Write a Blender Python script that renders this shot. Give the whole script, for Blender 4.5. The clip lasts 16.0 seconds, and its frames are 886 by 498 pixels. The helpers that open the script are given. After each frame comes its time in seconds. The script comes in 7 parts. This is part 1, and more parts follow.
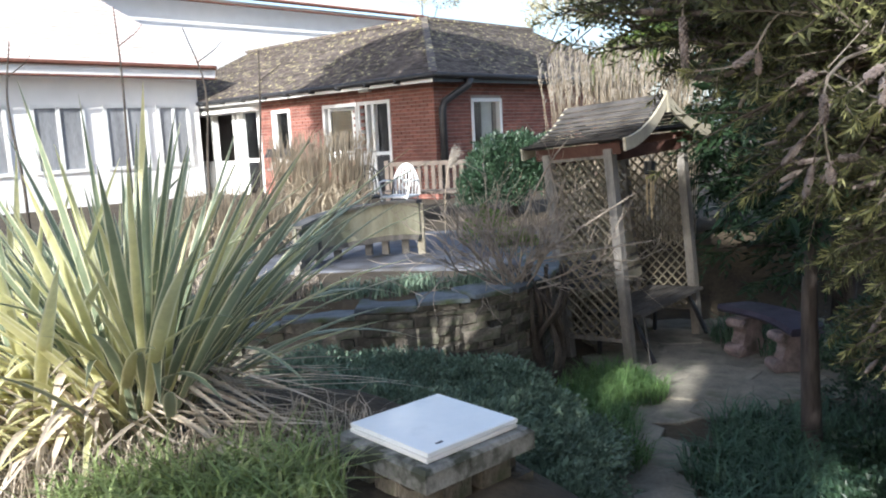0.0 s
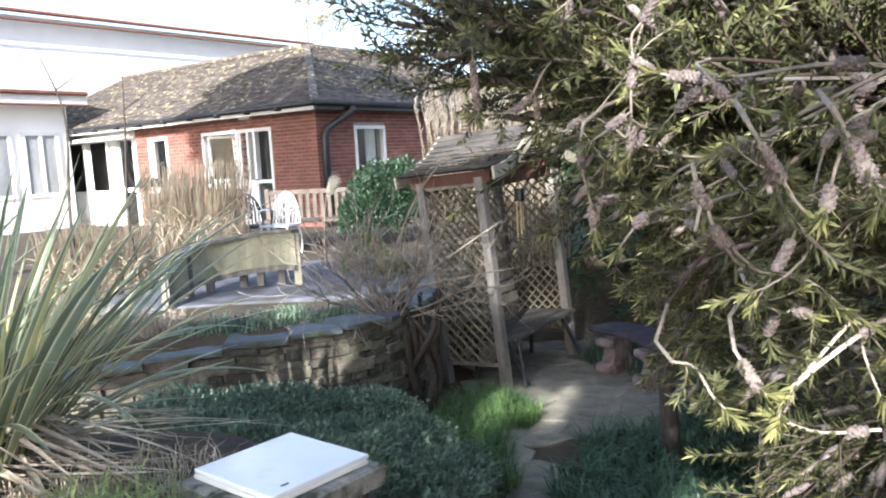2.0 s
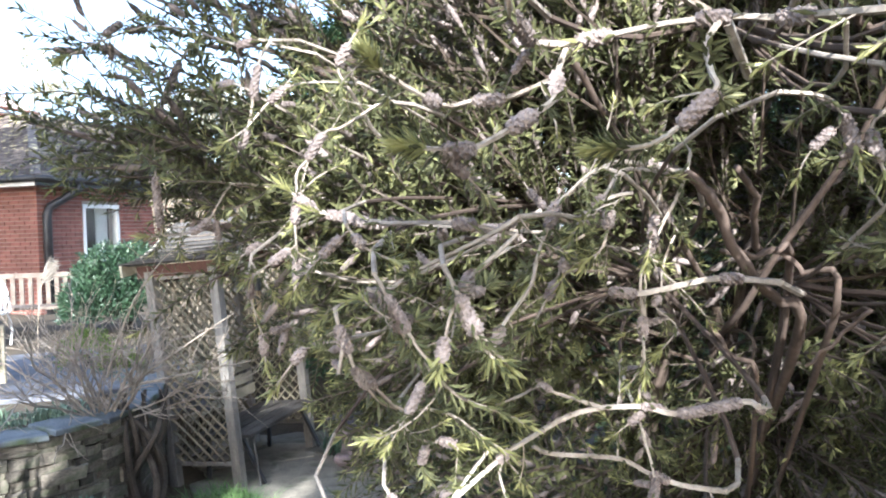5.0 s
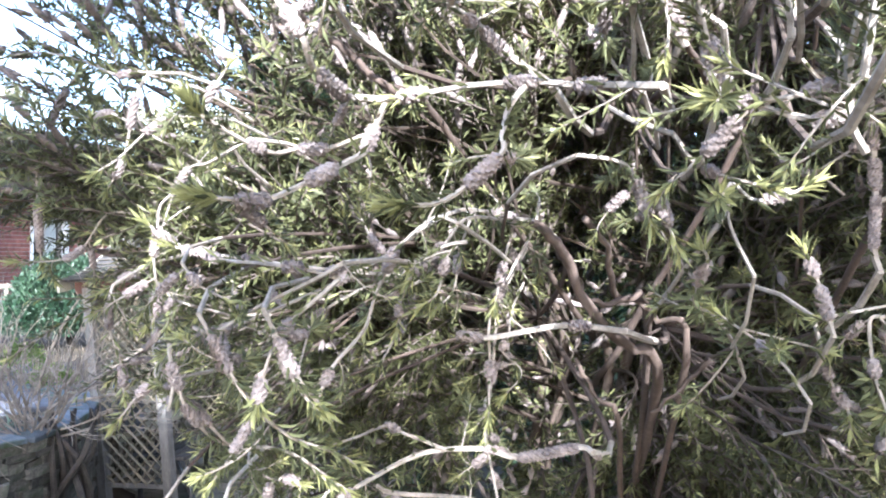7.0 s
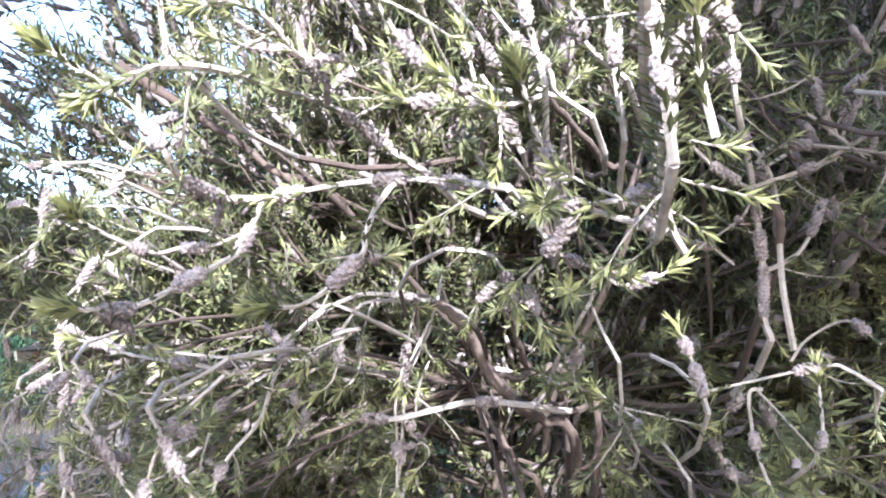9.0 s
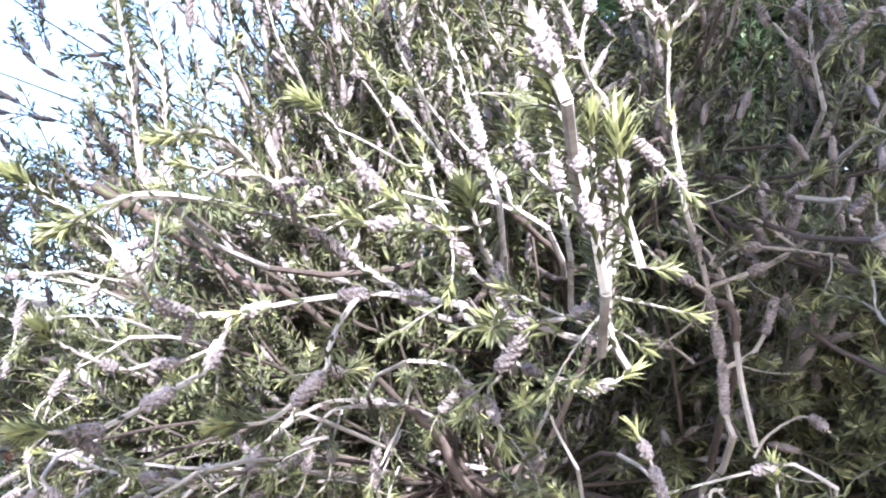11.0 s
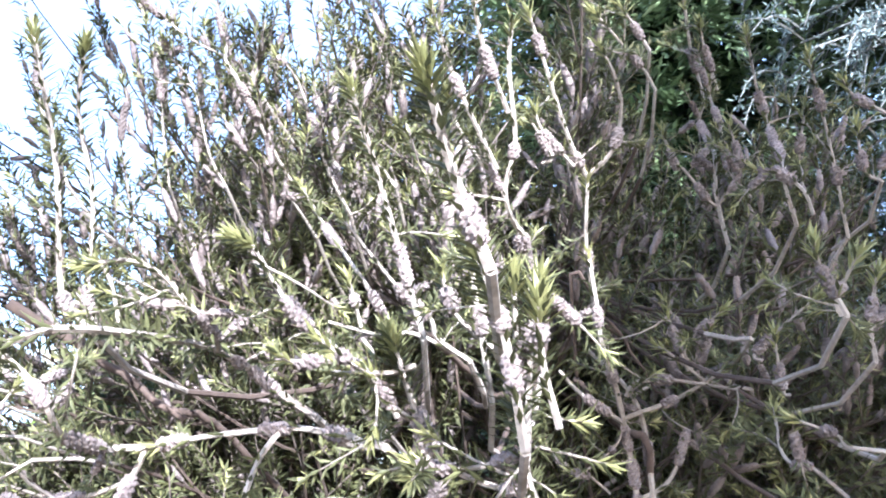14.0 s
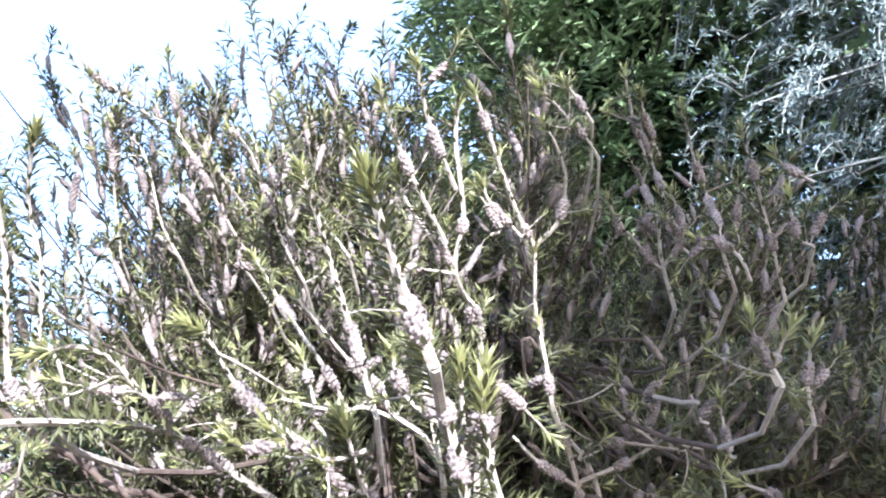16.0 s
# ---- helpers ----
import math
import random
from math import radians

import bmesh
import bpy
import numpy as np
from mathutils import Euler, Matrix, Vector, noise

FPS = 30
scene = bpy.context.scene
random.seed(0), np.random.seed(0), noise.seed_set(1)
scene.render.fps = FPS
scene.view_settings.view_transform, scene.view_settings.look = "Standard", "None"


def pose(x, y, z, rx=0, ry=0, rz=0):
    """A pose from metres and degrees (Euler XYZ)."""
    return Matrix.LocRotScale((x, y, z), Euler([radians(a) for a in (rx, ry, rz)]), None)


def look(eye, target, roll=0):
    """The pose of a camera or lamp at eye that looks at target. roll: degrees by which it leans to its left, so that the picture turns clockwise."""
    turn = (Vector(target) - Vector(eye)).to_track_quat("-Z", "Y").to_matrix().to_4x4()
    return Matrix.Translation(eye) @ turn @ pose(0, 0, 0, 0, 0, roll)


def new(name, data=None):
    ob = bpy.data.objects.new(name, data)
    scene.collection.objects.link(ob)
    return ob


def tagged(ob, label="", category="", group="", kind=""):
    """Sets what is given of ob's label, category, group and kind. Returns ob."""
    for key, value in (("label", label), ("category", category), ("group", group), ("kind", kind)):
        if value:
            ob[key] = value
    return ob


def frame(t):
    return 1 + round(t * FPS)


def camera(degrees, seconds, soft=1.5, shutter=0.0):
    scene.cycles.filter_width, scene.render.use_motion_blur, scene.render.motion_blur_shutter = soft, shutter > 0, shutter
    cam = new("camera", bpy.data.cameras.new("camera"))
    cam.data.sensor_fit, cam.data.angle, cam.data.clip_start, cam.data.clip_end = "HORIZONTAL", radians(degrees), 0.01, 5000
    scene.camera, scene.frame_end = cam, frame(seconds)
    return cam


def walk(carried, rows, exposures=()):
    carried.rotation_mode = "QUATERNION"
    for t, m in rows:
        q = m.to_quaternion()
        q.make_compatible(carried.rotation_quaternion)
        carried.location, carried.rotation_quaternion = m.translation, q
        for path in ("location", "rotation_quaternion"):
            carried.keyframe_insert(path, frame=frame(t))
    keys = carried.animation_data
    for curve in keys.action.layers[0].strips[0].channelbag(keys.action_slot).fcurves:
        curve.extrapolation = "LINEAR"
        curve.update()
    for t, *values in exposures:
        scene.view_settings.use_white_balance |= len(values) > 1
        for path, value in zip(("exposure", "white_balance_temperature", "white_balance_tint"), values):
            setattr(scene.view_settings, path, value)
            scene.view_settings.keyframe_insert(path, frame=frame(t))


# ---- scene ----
cam = camera(58.6, 16.0, 2.0)
PATH = [
    (0, (0.635, 0.023, 2.06), (0.384, 1.987, 1.779), -2.8),
    (0.5, (0.669, 0.03, 2.067), (0.495, 2.003, 1.794), -2.8),
    (1, (0.704, 0.037, 2.071), (0.59, 2.017, 1.812), -3.3),
    (1.5, (0.746, 0.043, 2.071), (0.684, 2.027, 1.828), -3.1),
    (2, (0.809, 0.046, 2.081), (0.826, 2.033, 1.849), -3.2),
    (2.5, (0.856, 0.05, 2.091), (0.964, 2.037, 1.893), -4.5),
    (3, (0.898, 0.051, 2.098), (1.113, 2.032, 1.924), -4.7),
    (3.5, (0.92, 0.051, 2.109), (1.239, 2.019, 1.948), -4.7),
    (4, (0.933, 0.048, 2.125), (1.333, 2.003, 2.001), -2.9),
    (4.5, (0.931, 0.033, 2.143), (1.438, 1.965, 2.045), -3.3),
    (4.7, (0.922, 0.03, 2.144), (1.507, 1.941, 2.064), -2.9),
    (6.8, (1.038, -0.036, 2.158), (1.768, 1.826, 2.167), 0.2),
    (7, (1.054, -0.044, 2.165), (1.784, 1.818, 2.175), 0.4),
    (7.5, (1.081, -0.066, 2.175), (1.806, 1.798, 2.208), 0.9),
    (8, (1.103, -0.079, 2.181), (1.87, 1.767, 2.245), 0.1),
    (8.5, (1.125, -0.083, 2.187), (1.905, 1.757, 2.282), -1.2),
    (9, (1.137, -0.1, 2.206), (1.926, 1.733, 2.341), -1.7),
    (9.2, (1.138, -0.106, 2.211), (1.93, 1.722, 2.383), -2.3),
    (11.3, (1.143, -0.147, 2.233), (1.988, 1.627, 2.604), -2.9),
    (11.5, (1.143, -0.149, 2.236), (2.008, 1.612, 2.627), -2.9),
    (12, (1.139, -0.153, 2.243), (2.046, 1.575, 2.681), -1.9),
    (12.5, (1.134, -0.155, 2.25), (2.06, 1.552, 2.728), -2.3),
    (13, (1.13, -0.163, 2.258), (2.071, 1.521, 2.785), -2.3),
    (13.5, (1.129, -0.171, 2.263), (2.086, 1.492, 2.827), -2.3),
    (14, (1.129, -0.168, 2.264), (2.111, 1.475, 2.842), -2.6),
    (14.5, (1.129, -0.172, 2.266), (2.13, 1.457, 2.854), -3.1),
    (15, (1.127, -0.177, 2.271), (2.14, 1.437, 2.879), -3.7),
    (15.5, (1.124, -0.187, 2.283), (2.155, 1.407, 2.913), -3.8),
    (16, (1.124, -0.199, 2.291), (2.181, 1.357, 2.971), -4.7),
]
EXPOSURES = [(0, 1.2, 6000, 9), (1.0, 1.47, 6000, 9), (2.0, 1.72, 6000, 10), (3.0, 1.78, 5930, 9), (4.5, 2.12, 5830, 9), (7.0, 2.7, 5460, 12), (9.0, 2.68, 5390, 15), (12.5, 2.55, 5300, 17), (16.0, 2.4, 5430, 15)]
walk(cam, [(t, look(eye, target, roll)) for t, eye, target, roll in PATH], EXPOSURES)

# ---- world and light ----
world = bpy.data.worlds.new("sky")
scene.world = world
world.use_nodes = True
wn = world.node_tree.nodes
sky = wn.new("ShaderNodeTexSky")
sky.sky_type, sky.sun_disc = "NISHITA", False
SUN = Vector((-0.28, -0.86, 0.43)).normalized()
sky.sun_elevation = math.asin(SUN.z)
sky.sun_rotation = math.atan2(SUN.x, SUN.y)
sky.air_density, sky.dust_density, sky.ozone_density = 1.0, 2.0, 1.0
haze = wn.new("ShaderNodeMixRGB")  # thin bright haze over the whole sky
haze.blend_type = "ADD"
haze.inputs[0].default_value, haze.inputs[2].default_value = 1.0, (1.25, 1.5, 2.0, 1)
world.node_tree.links.new(sky.outputs[0], haze.inputs[1])
world.node_tree.links.new(haze.outputs[0], wn["Background"].inputs[0])
wn["Background"].inputs[1].default_value = 0.1
lamp = bpy.data.lights.new("sun", "SUN")
lamp.energy, lamp.angle, lamp.color = 5.0, radians(0.6), (1.0, 0.95, 0.88)
sun = new("sun", lamp)
sun.matrix_basis = look((0, 0, 30), Vector((0, 0, 30)) - SUN)


# ---- materials ----
def mat(name, a, b, scale=6.0, rough=0.8, bump=0.3, fine=60.0, spec=0.3, metal=0.0, vary=0.0, trans=0.0, island=False, stain=None, stain_at=(0.55, 0.7), stain_scale=3.0, stretch=None, depth=0.01):
    m = bpy.data.materials.new(name)
    m.use_nodes = True
    nt = m.node_tree
    N, L = nt.nodes, nt.links
    bs = N["Principled BSDF"]
    co = N.new("ShaderNodeTexCoord")
    src = co.outputs["Object"]
    if stretch:
        mp = N.new("ShaderNodeMapping")
        mp.inputs["Scale"].default_value = stretch
        L.new(src, mp.inputs[0])
        src = mp.outputs[0]
    n1 = N.new("ShaderNodeTexNoise")
    n1.inputs["Scale"].default_value, n1.inputs["Detail"].default_value = scale, 5
    n2 = N.new("ShaderNodeTexNoise")
    n2.inputs["Scale"].default_value, n2.inputs["Detail"].default_value = fine, 4
    L.new(src, n1.inputs[0]), L.new(src, n2.inputs[0])
    ad = N.new("ShaderNodeMath")
    ad.operation = "MULTIPLY_ADD"
    L.new(n2.outputs[0], ad.inputs[0])
    ad.inputs[1].default_value = 0.5
    L.new(n1.outputs[0], ad.inputs[2])
    rp = N.new("ShaderNodeValToRGB")
    rp.color_ramp.elements[0].position, rp.color_ramp.elements[1].position = 0.5, 0.98
    rp.color_ramp.elements[0].color, rp.color_ramp.elements[1].color = (*a, 1), (*b, 1)
    L.new(ad.outputs[0], rp.inputs[0])
    col = rp.outputs[0]
    if stain:
        n3 = N.new("ShaderNodeTexNoise")
        n3.inputs["Scale"].default_value, n3.inputs["Detail"].default_value = stain_scale, 6
        L.new(src, n3.inputs[0])
        r3 = N.new("ShaderNodeValToRGB")
        r3.color_ramp.elements[0].position, r3.color_ramp.elements[1].position = stain_at
        L.new(n3.outputs[0], r3.inputs[0])
        mx = N.new("ShaderNodeMixRGB")
        L.new(r3.outputs[0], mx.inputs[0])
        L.new(col, mx.inputs[1])
        mx.inputs[2].default_value = (*stain, 1)
        col = mx.outputs[0]
    if vary:
        hs = N.new("ShaderNodeHueSaturation")
        if island:
            r = N.new("ShaderNodeNewGeometry").outputs["Random Per Island"]
        else:
            r = N.new("ShaderNodeObjectInfo").outputs["Random"]
        mr = N.new("ShaderNodeMapRange")
        mr.inputs[3].default_value, mr.inputs[4].default_value = 1 - vary, 1 + vary
        L.new(r, mr.inputs[0])
        L.new(mr.outputs[0], hs.inputs["Value"])
        L.new(col, hs.inputs["Color"])
        col = hs.outputs[0]
    L.new(col, bs.inputs["Base Color"])
    bs.inputs["Roughness"].default_value = rough
    bs.inputs["Specular IOR Level"].default_value = spec
    bs.inputs["Metallic"].default_value = metal
    if bump:
        bp = N.new("ShaderNodeBump")
        bp.inputs["Strength"].default_value, bp.inputs["Distance"].default_value = bump, depth
        L.new(ad.outputs[0], bp.inputs["Height"])
        L.new(bp.outputs[0], bs.inputs["Normal"])
    if trans:
        tr = N.new("ShaderNodeBsdfTranslucent")
        L.new(col, tr.inputs[0])
        ms = N.new("ShaderNodeMixShader")
        ms.inputs[0].default_value = trans
        L.new(bs.outputs[0], ms.inputs[1]), L.new(tr.outputs[0], ms.inputs[2])
        L.new(ms.outputs[0], N["Material Output"].inputs[0])
    return m


def striped_leaf(name, inner, margin, trans):
    """A strap leaf: green middle, pale margins and fine veins along its length."""
    m = mat(name, inner, tuple(c * 1.35 for c in inner), 5, 0.42, 0.15, 40, 0.45, vary=0.22, trans=trans)
    nt = m.node_tree
    N, L = nt.nodes, nt.links
    uv = N.new("ShaderNodeUVMap")
    sp = N.new("ShaderNodeSeparateXYZ")
    L.new(uv.outputs[0], sp.inputs[0])
    wv = N.new("ShaderNodeMath")
    wv.operation = "PINGPONG"
    wv.inputs[1].default_value = 0.5
    L.new(sp.outputs[0], wv.inputs[0])
    rp = N.new("ShaderNodeValToRGB")
    rp.color_ramp.elements[0].position, rp.color_ramp.elements[1].position = 0.07, 0.17
    rp.color_ramp.elements[0].color, rp.color_ramp.elements[1].color = (1, 1, 1, 1), (0, 0, 0, 1)
    L.new(wv.outputs[0], rp.inputs[0])
    mx = N.new("ShaderNodeMixRGB")
    L.new(rp.outputs[0], mx.inputs[0])
    hs = next(n for n in N if n.type == "HUE_SAT")
    mx.inputs[2].default_value = (*margin, 1)
    for link in list(L):
        if link.from_node == hs:
            to = link.to_socket
            L.remove(link)
            L.new(mx.outputs[0], to)
    L.new(hs.outputs[0], mx.inputs[1])
    return m


def glass(name, tint=(0.03, 0.04, 0.05)):
    m = bpy.data.materials.new(name)
    m.use_nodes = True
    bs = m.node_tree.nodes["Principled BSDF"]
    bs.inputs["Base Color"].default_value = (1, 1, 1, 1)
    bs.inputs["Roughness"].default_value = 0.02
    bs.inputs["Transmission Weight"].default_value = 1.0
    bs.inputs["IOR"].default_value = 1.33
    return m


M_SOIL = mat("soil", (0.035, 0.028, 0.02), (0.09, 0.07, 0.045), 2.5, 0.95, 0.8, 30, depth=0.03)
M_FLAG = mat("flagstone", (0.13, 0.118, 0.095), (0.27, 0.245, 0.195), 5, 0.85, 0.5, 50, vary=0.2, stain=(0.05, 0.06, 0.03), stain_at=(0.55, 0.75))
M_STONE = mat("rubble_stone", (0.055, 0.047, 0.037), (0.19, 0.168, 0.135), 9, 0.9, 0.9, 70, vary=0.5, stain=(0.07, 0.075, 0.045), stain_at=(0.5, 0.66), stain_scale=7)
M_COPING = mat("coping_slate", (0.065, 0.077, 0.088), (0.155, 0.175, 0.19), 7, 0.85, 0.7, 60, vary=0.25, stain=(0.06, 0.075, 0.035), stain_at=(0.48, 0.62))
M_MORTAR = mat("mortar", (0.10, 0.09, 0.075), (0.2, 0.18, 0.15), 12, 0.95, 0.6, 90)
M_JOINT = mat("lime_joint", (0.25, 0.22, 0.19), (0.4, 0.36, 0.32), 12, 0.95, 0.4, 90)
M_MOSS = mat("moss", (0.05, 0.07, 0.015), (0.14, 0.16, 0.04), 12, 0.95, 0.8, 120, depth=0.015)
M_CAP = mat("lichened_stone", (0.15, 0.15, 0.14), (0.33, 0.33, 0.31), 14, 0.9, 0.8, 80, stain=(0.055, 0.06, 0.045), stain_at=(0.5, 0.62), stain_scale=9)
M_LID = mat("white_laminate", (0.74, 0.78, 0.8), (0.83, 0.85, 0.86), 3, 0.35, 0.05, 30, 0.5, stain=(0.62, 0.66, 0.67), stain_at=(0.6, 0.8), stain_scale=5)
M_TAN = mat("tan_board", (0.3, 0.23, 0.14), (0.42, 0.33, 0.2), 6, 0.85, 0.2)
M_BRICK = mat("red_brick", (0.16, 0.064, 0.05), (0.285, 0.128, 0.1), 8, 0.85, 0.4, 60, vary=0.22)
M_BRICKS = mat("red_brick_joined", (0.16, 0.064, 0.05), (0.285, 0.128, 0.1), 8, 0.85, 0.4, 60, vary=0.22, island=True)
M_TILE = mat("clay_tile", (0.065, 0.052, 0.047), (0.135, 0.112, 0.096), 4, 0.9, 0.5, 40, vary=0.5, stain=(0.4, 0.36, 0.19), stain_at=(0.57, 0.66), stain_scale=9)
M_TILES = mat("clay_tile_joined", (0.065, 0.052, 0.047), (0.135, 0.112, 0.096), 4, 0.9, 0.5, 40, vary=0.55, island=True, stain=(0.4, 0.36, 0.19), stain_at=(0.57, 0.66), stain_scale=9)
# roof red paled towards white, the glare of full sun put into the colour
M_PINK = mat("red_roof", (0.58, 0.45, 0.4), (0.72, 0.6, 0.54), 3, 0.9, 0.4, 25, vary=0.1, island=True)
M_WHITE = mat("white_paint", (0.72, 0.72, 0.70), (0.82, 0.82, 0.80), 3, 0.5, 0.05, 30, 0.4)
M_RENDER = mat("white_render", (0.8, 0.79, 0.77), (0.88, 0.87, 0.85), 2, 0.9, 0.2, 60)
M_DARK = mat("dark_gutter", (0.015, 0.015, 0.017), (0.04, 0.04, 0.042), 8, 0.4, 0.1, 40, 0.4)
M_GUTTER = mat("brown_gutter", (0.11, 0.045, 0.03), (0.2, 0.09, 0.06), 8, 0.5, 0.1, 40)
M_GLASS = glass("window_glass")
M_NET = mat("net_curtain", (0.16, 0.165, 0.175), (0.34, 0.35, 0.36), 3, 0.6, 0.1, 40, stretch=(1, 1, 0.2))
# near-black inner walls: the dimness behind the windows is put into the colour
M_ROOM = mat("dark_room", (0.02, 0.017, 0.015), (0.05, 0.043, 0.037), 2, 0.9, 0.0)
M_CURTAIN = mat("curtain", (0.5, 0.53, 0.5), (0.68, 0.7, 0.66), 4, 0.9, 0.1)
M_TIMBER = mat("weathered_timber", (0.115, 0.105, 0.092), (0.27, 0.25, 0.222), 4, 0.85, 0.5, 45, vary=0.18, stretch=(3, 3, 0.6))
M_LATH = mat("lattice_lath", (0.13, 0.115, 0.08), (0.27, 0.23, 0.16), 6, 0.85, 0.3, 60, vary=0.2)
M_REDWOOD = mat("stained_beam", (0.075, 0.034, 0.025), (0.14, 0.072, 0.053), 4, 0.8, 0.3, 40)
M_SLAT = mat("roof_slat", (0.032, 0.029, 0.026), (0.095, 0.086, 0.077), 5, 0.8, 0.4, 50, vary=0.25)
M_BARGE = mat("pale_barge", (0.3, 0.27, 0.2), (0.46, 0.42, 0.32), 5, 0.8, 0.3, 50)
M_GREENWOOD = mat("algae_timber", (0.25, 0.245, 0.165), (0.44, 0.42, 0.31), 4, 0.85, 0.4, 40, vary=0.1, stain=(0.1, 0.115, 0.055), stain_at=(0.5, 0.75), stretch=(1, 1, 0.4))
M_PAVE = mat("terrace_stone", (0.07, 0.073, 0.085), (0.14, 0.145, 0.165), 4, 0.85, 0.4, 50, stain=(0.06, 0.055, 0.045), stain_at=(0.5, 0.7))
M_BENCH = mat("teak_bench", (0.085, 0.066, 0.053), (0.165, 0.136, 0.113), 5, 0.8, 0.3, 50)
M_BLACK = mat("black_metal", (0.012, 0.012, 0.013), (0.03, 0.03, 0.03), 8, 0.45, 0.05, 40, 0.5)
M_PHOR = striped_leaf("flax_leaf", (0.18, 0.215, 0.14), (0.7, 0.68, 0.48), 0.3)
M_PHORY = striped_leaf("flax_leaf_yellow", (0.52, 0.5, 0.25), (0.8, 0.77, 0.52), 0.35)
M_DEAD = mat("dead_leaf", (0.3, 0.24, 0.18), (0.64, 0.56, 0.45), 6, 0.85, 0.3, 60, vary=0.35, trans=0.12)
M_GRASS = mat("grass_blade", (0.065, 0.135, 0.045), (0.18, 0.28, 0.1), 3, 0.5, 0.0, 30, 0.35, vary=0.4, island=True, trans=0.3)
M_LAWN = mat("pale_grass", (0.13, 0.185, 0.06), (0.33, 0.39, 0.17), 3, 0.5, 0.0, 30, 0.35, vary=0.45, island=True, trans=0.35)
M_BORDER = mat("border_leaf", (0.03, 0.07, 0.04), (0.095, 0.16, 0.095), 4, 0.5, 0.0, 30, 0.35, vary=0.4, island=True, trans=0.2)
M_COVER = mat("cover_leaf", (0.08, 0.13, 0.088), (0.2, 0.265, 0.18), 5, 0.6, 0.0, 30, 0.35, vary=0.4, island=True, trans=0.15)
M_IVY = mat("evergreen_leaf", (0.014, 0.035, 0.019), (0.04, 0.075, 0.038), 4, 0.45, 0.0, 30, 0.5, vary=0.4, island=True, trans=0.15)
M_LIME = mat("lime_leaf", (0.09, 0.14, 0.03), (0.19, 0.25, 0.07), 4, 0.45, 0.0, 30, 0.4, vary=0.3, island=True, trans=0.3)
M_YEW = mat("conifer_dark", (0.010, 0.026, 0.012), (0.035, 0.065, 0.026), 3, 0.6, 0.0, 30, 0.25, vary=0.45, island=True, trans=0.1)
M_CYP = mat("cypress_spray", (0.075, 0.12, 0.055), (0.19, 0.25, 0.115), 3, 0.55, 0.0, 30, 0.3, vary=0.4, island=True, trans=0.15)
M_BLUE = mat("blue_cedar", (0.1, 0.14, 0.13), (0.25, 0.31, 0.3), 3, 0.55, 0.0, 30, 0.3, vary=0.35, island=True, trans=0.1)
M_BARK = mat("dark_bark", (0.026, 0.021, 0.019), (0.085, 0.07, 0.062), 12, 0.95, 0.9, 50, stretch=(1, 1, 0.25), depth=0.02)
M_TWIG = mat("bare_twig", (0.15, 0.122, 0.095), (0.35, 0.3, 0.245), 10, 0.8, 0.3, 80)
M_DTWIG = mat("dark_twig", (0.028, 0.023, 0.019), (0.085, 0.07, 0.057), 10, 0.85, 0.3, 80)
M_REED = mat("reed_stem", (0.25, 0.205, 0.145), (0.43, 0.365, 0.275), 4, 0.8, 0.0, 30, vary=0.3, island=True, trans=0.15)
M_PLUME = mat("reed_plume", (0.27, 0.24, 0.2), (0.47, 0.43, 0.38), 4, 0.9, 0.0, 30, vary=0.25, island=True, trans=0.3)
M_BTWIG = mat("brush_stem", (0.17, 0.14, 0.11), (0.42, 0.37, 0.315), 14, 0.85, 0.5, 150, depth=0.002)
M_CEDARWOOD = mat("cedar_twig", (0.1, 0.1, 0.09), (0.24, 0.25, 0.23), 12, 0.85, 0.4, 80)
# inner stems: older brown wood, darkened further for the shade inside the shrub
M_INNER = mat("shaded_old_stem", (0.065, 0.05, 0.04), (0.165, 0.135, 0.112), 14, 0.88, 0.5, 150, depth=0.002)
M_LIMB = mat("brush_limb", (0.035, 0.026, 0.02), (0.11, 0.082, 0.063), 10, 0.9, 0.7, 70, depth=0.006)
M_CAPS = mat("seed_capsule", (0.1, 0.077, 0.07), (0.285, 0.24, 0.218), 45, 0.85, 0.3, 300, vary=0.2, depth=0.001)
vn = M_CAPS.node_tree
vo = vn.nodes.new("ShaderNodeTexVoronoi")  # rows of round capsules
vo.inputs["Scale"].default_value = 230
vn.links.new(next(n for n in vn.nodes if n.type == "TEX_COORD").outputs["Object"], vo.inputs[0])
vb = next(n for n in vn.nodes if n.type == "BUMP")
vb.invert = True
vb.inputs["Strength"].default_value, vb.inputs["Distance"].default_value = 0.9, 0.002
vn.links.new(vo.outputs["Distance"], vb.inputs["Height"])
M_BLEAF = mat("brush_leaf", (0.047, 0.051, 0.022), (0.134, 0.138, 0.06), 8, 0.58, 0.0, 60, 0.28, vary=0.4, island=True, trans=0.22)
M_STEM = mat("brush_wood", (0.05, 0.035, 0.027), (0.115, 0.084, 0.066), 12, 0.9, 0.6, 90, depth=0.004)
M_BTIP = mat("brush_leaf_tip", (0.18, 0.182, 0.068), (0.37, 0.365, 0.155), 8, 0.42, 0.0, 60, 0.45, vary=0.25, island=True, trans=0.3)
# far crowns in pale buff, bright haze put into the leaf colour
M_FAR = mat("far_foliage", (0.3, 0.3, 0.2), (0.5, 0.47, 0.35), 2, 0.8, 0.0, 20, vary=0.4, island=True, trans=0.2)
M_PINKSTONE = mat("pink_stone", (0.16, 0.12, 0.115), (0.31, 0.245, 0.235), 9, 0.85, 0.5, 60, stain=(0.09, 0.08, 0.07), stain_at=(0.5, 0.7), stain_scale=6)
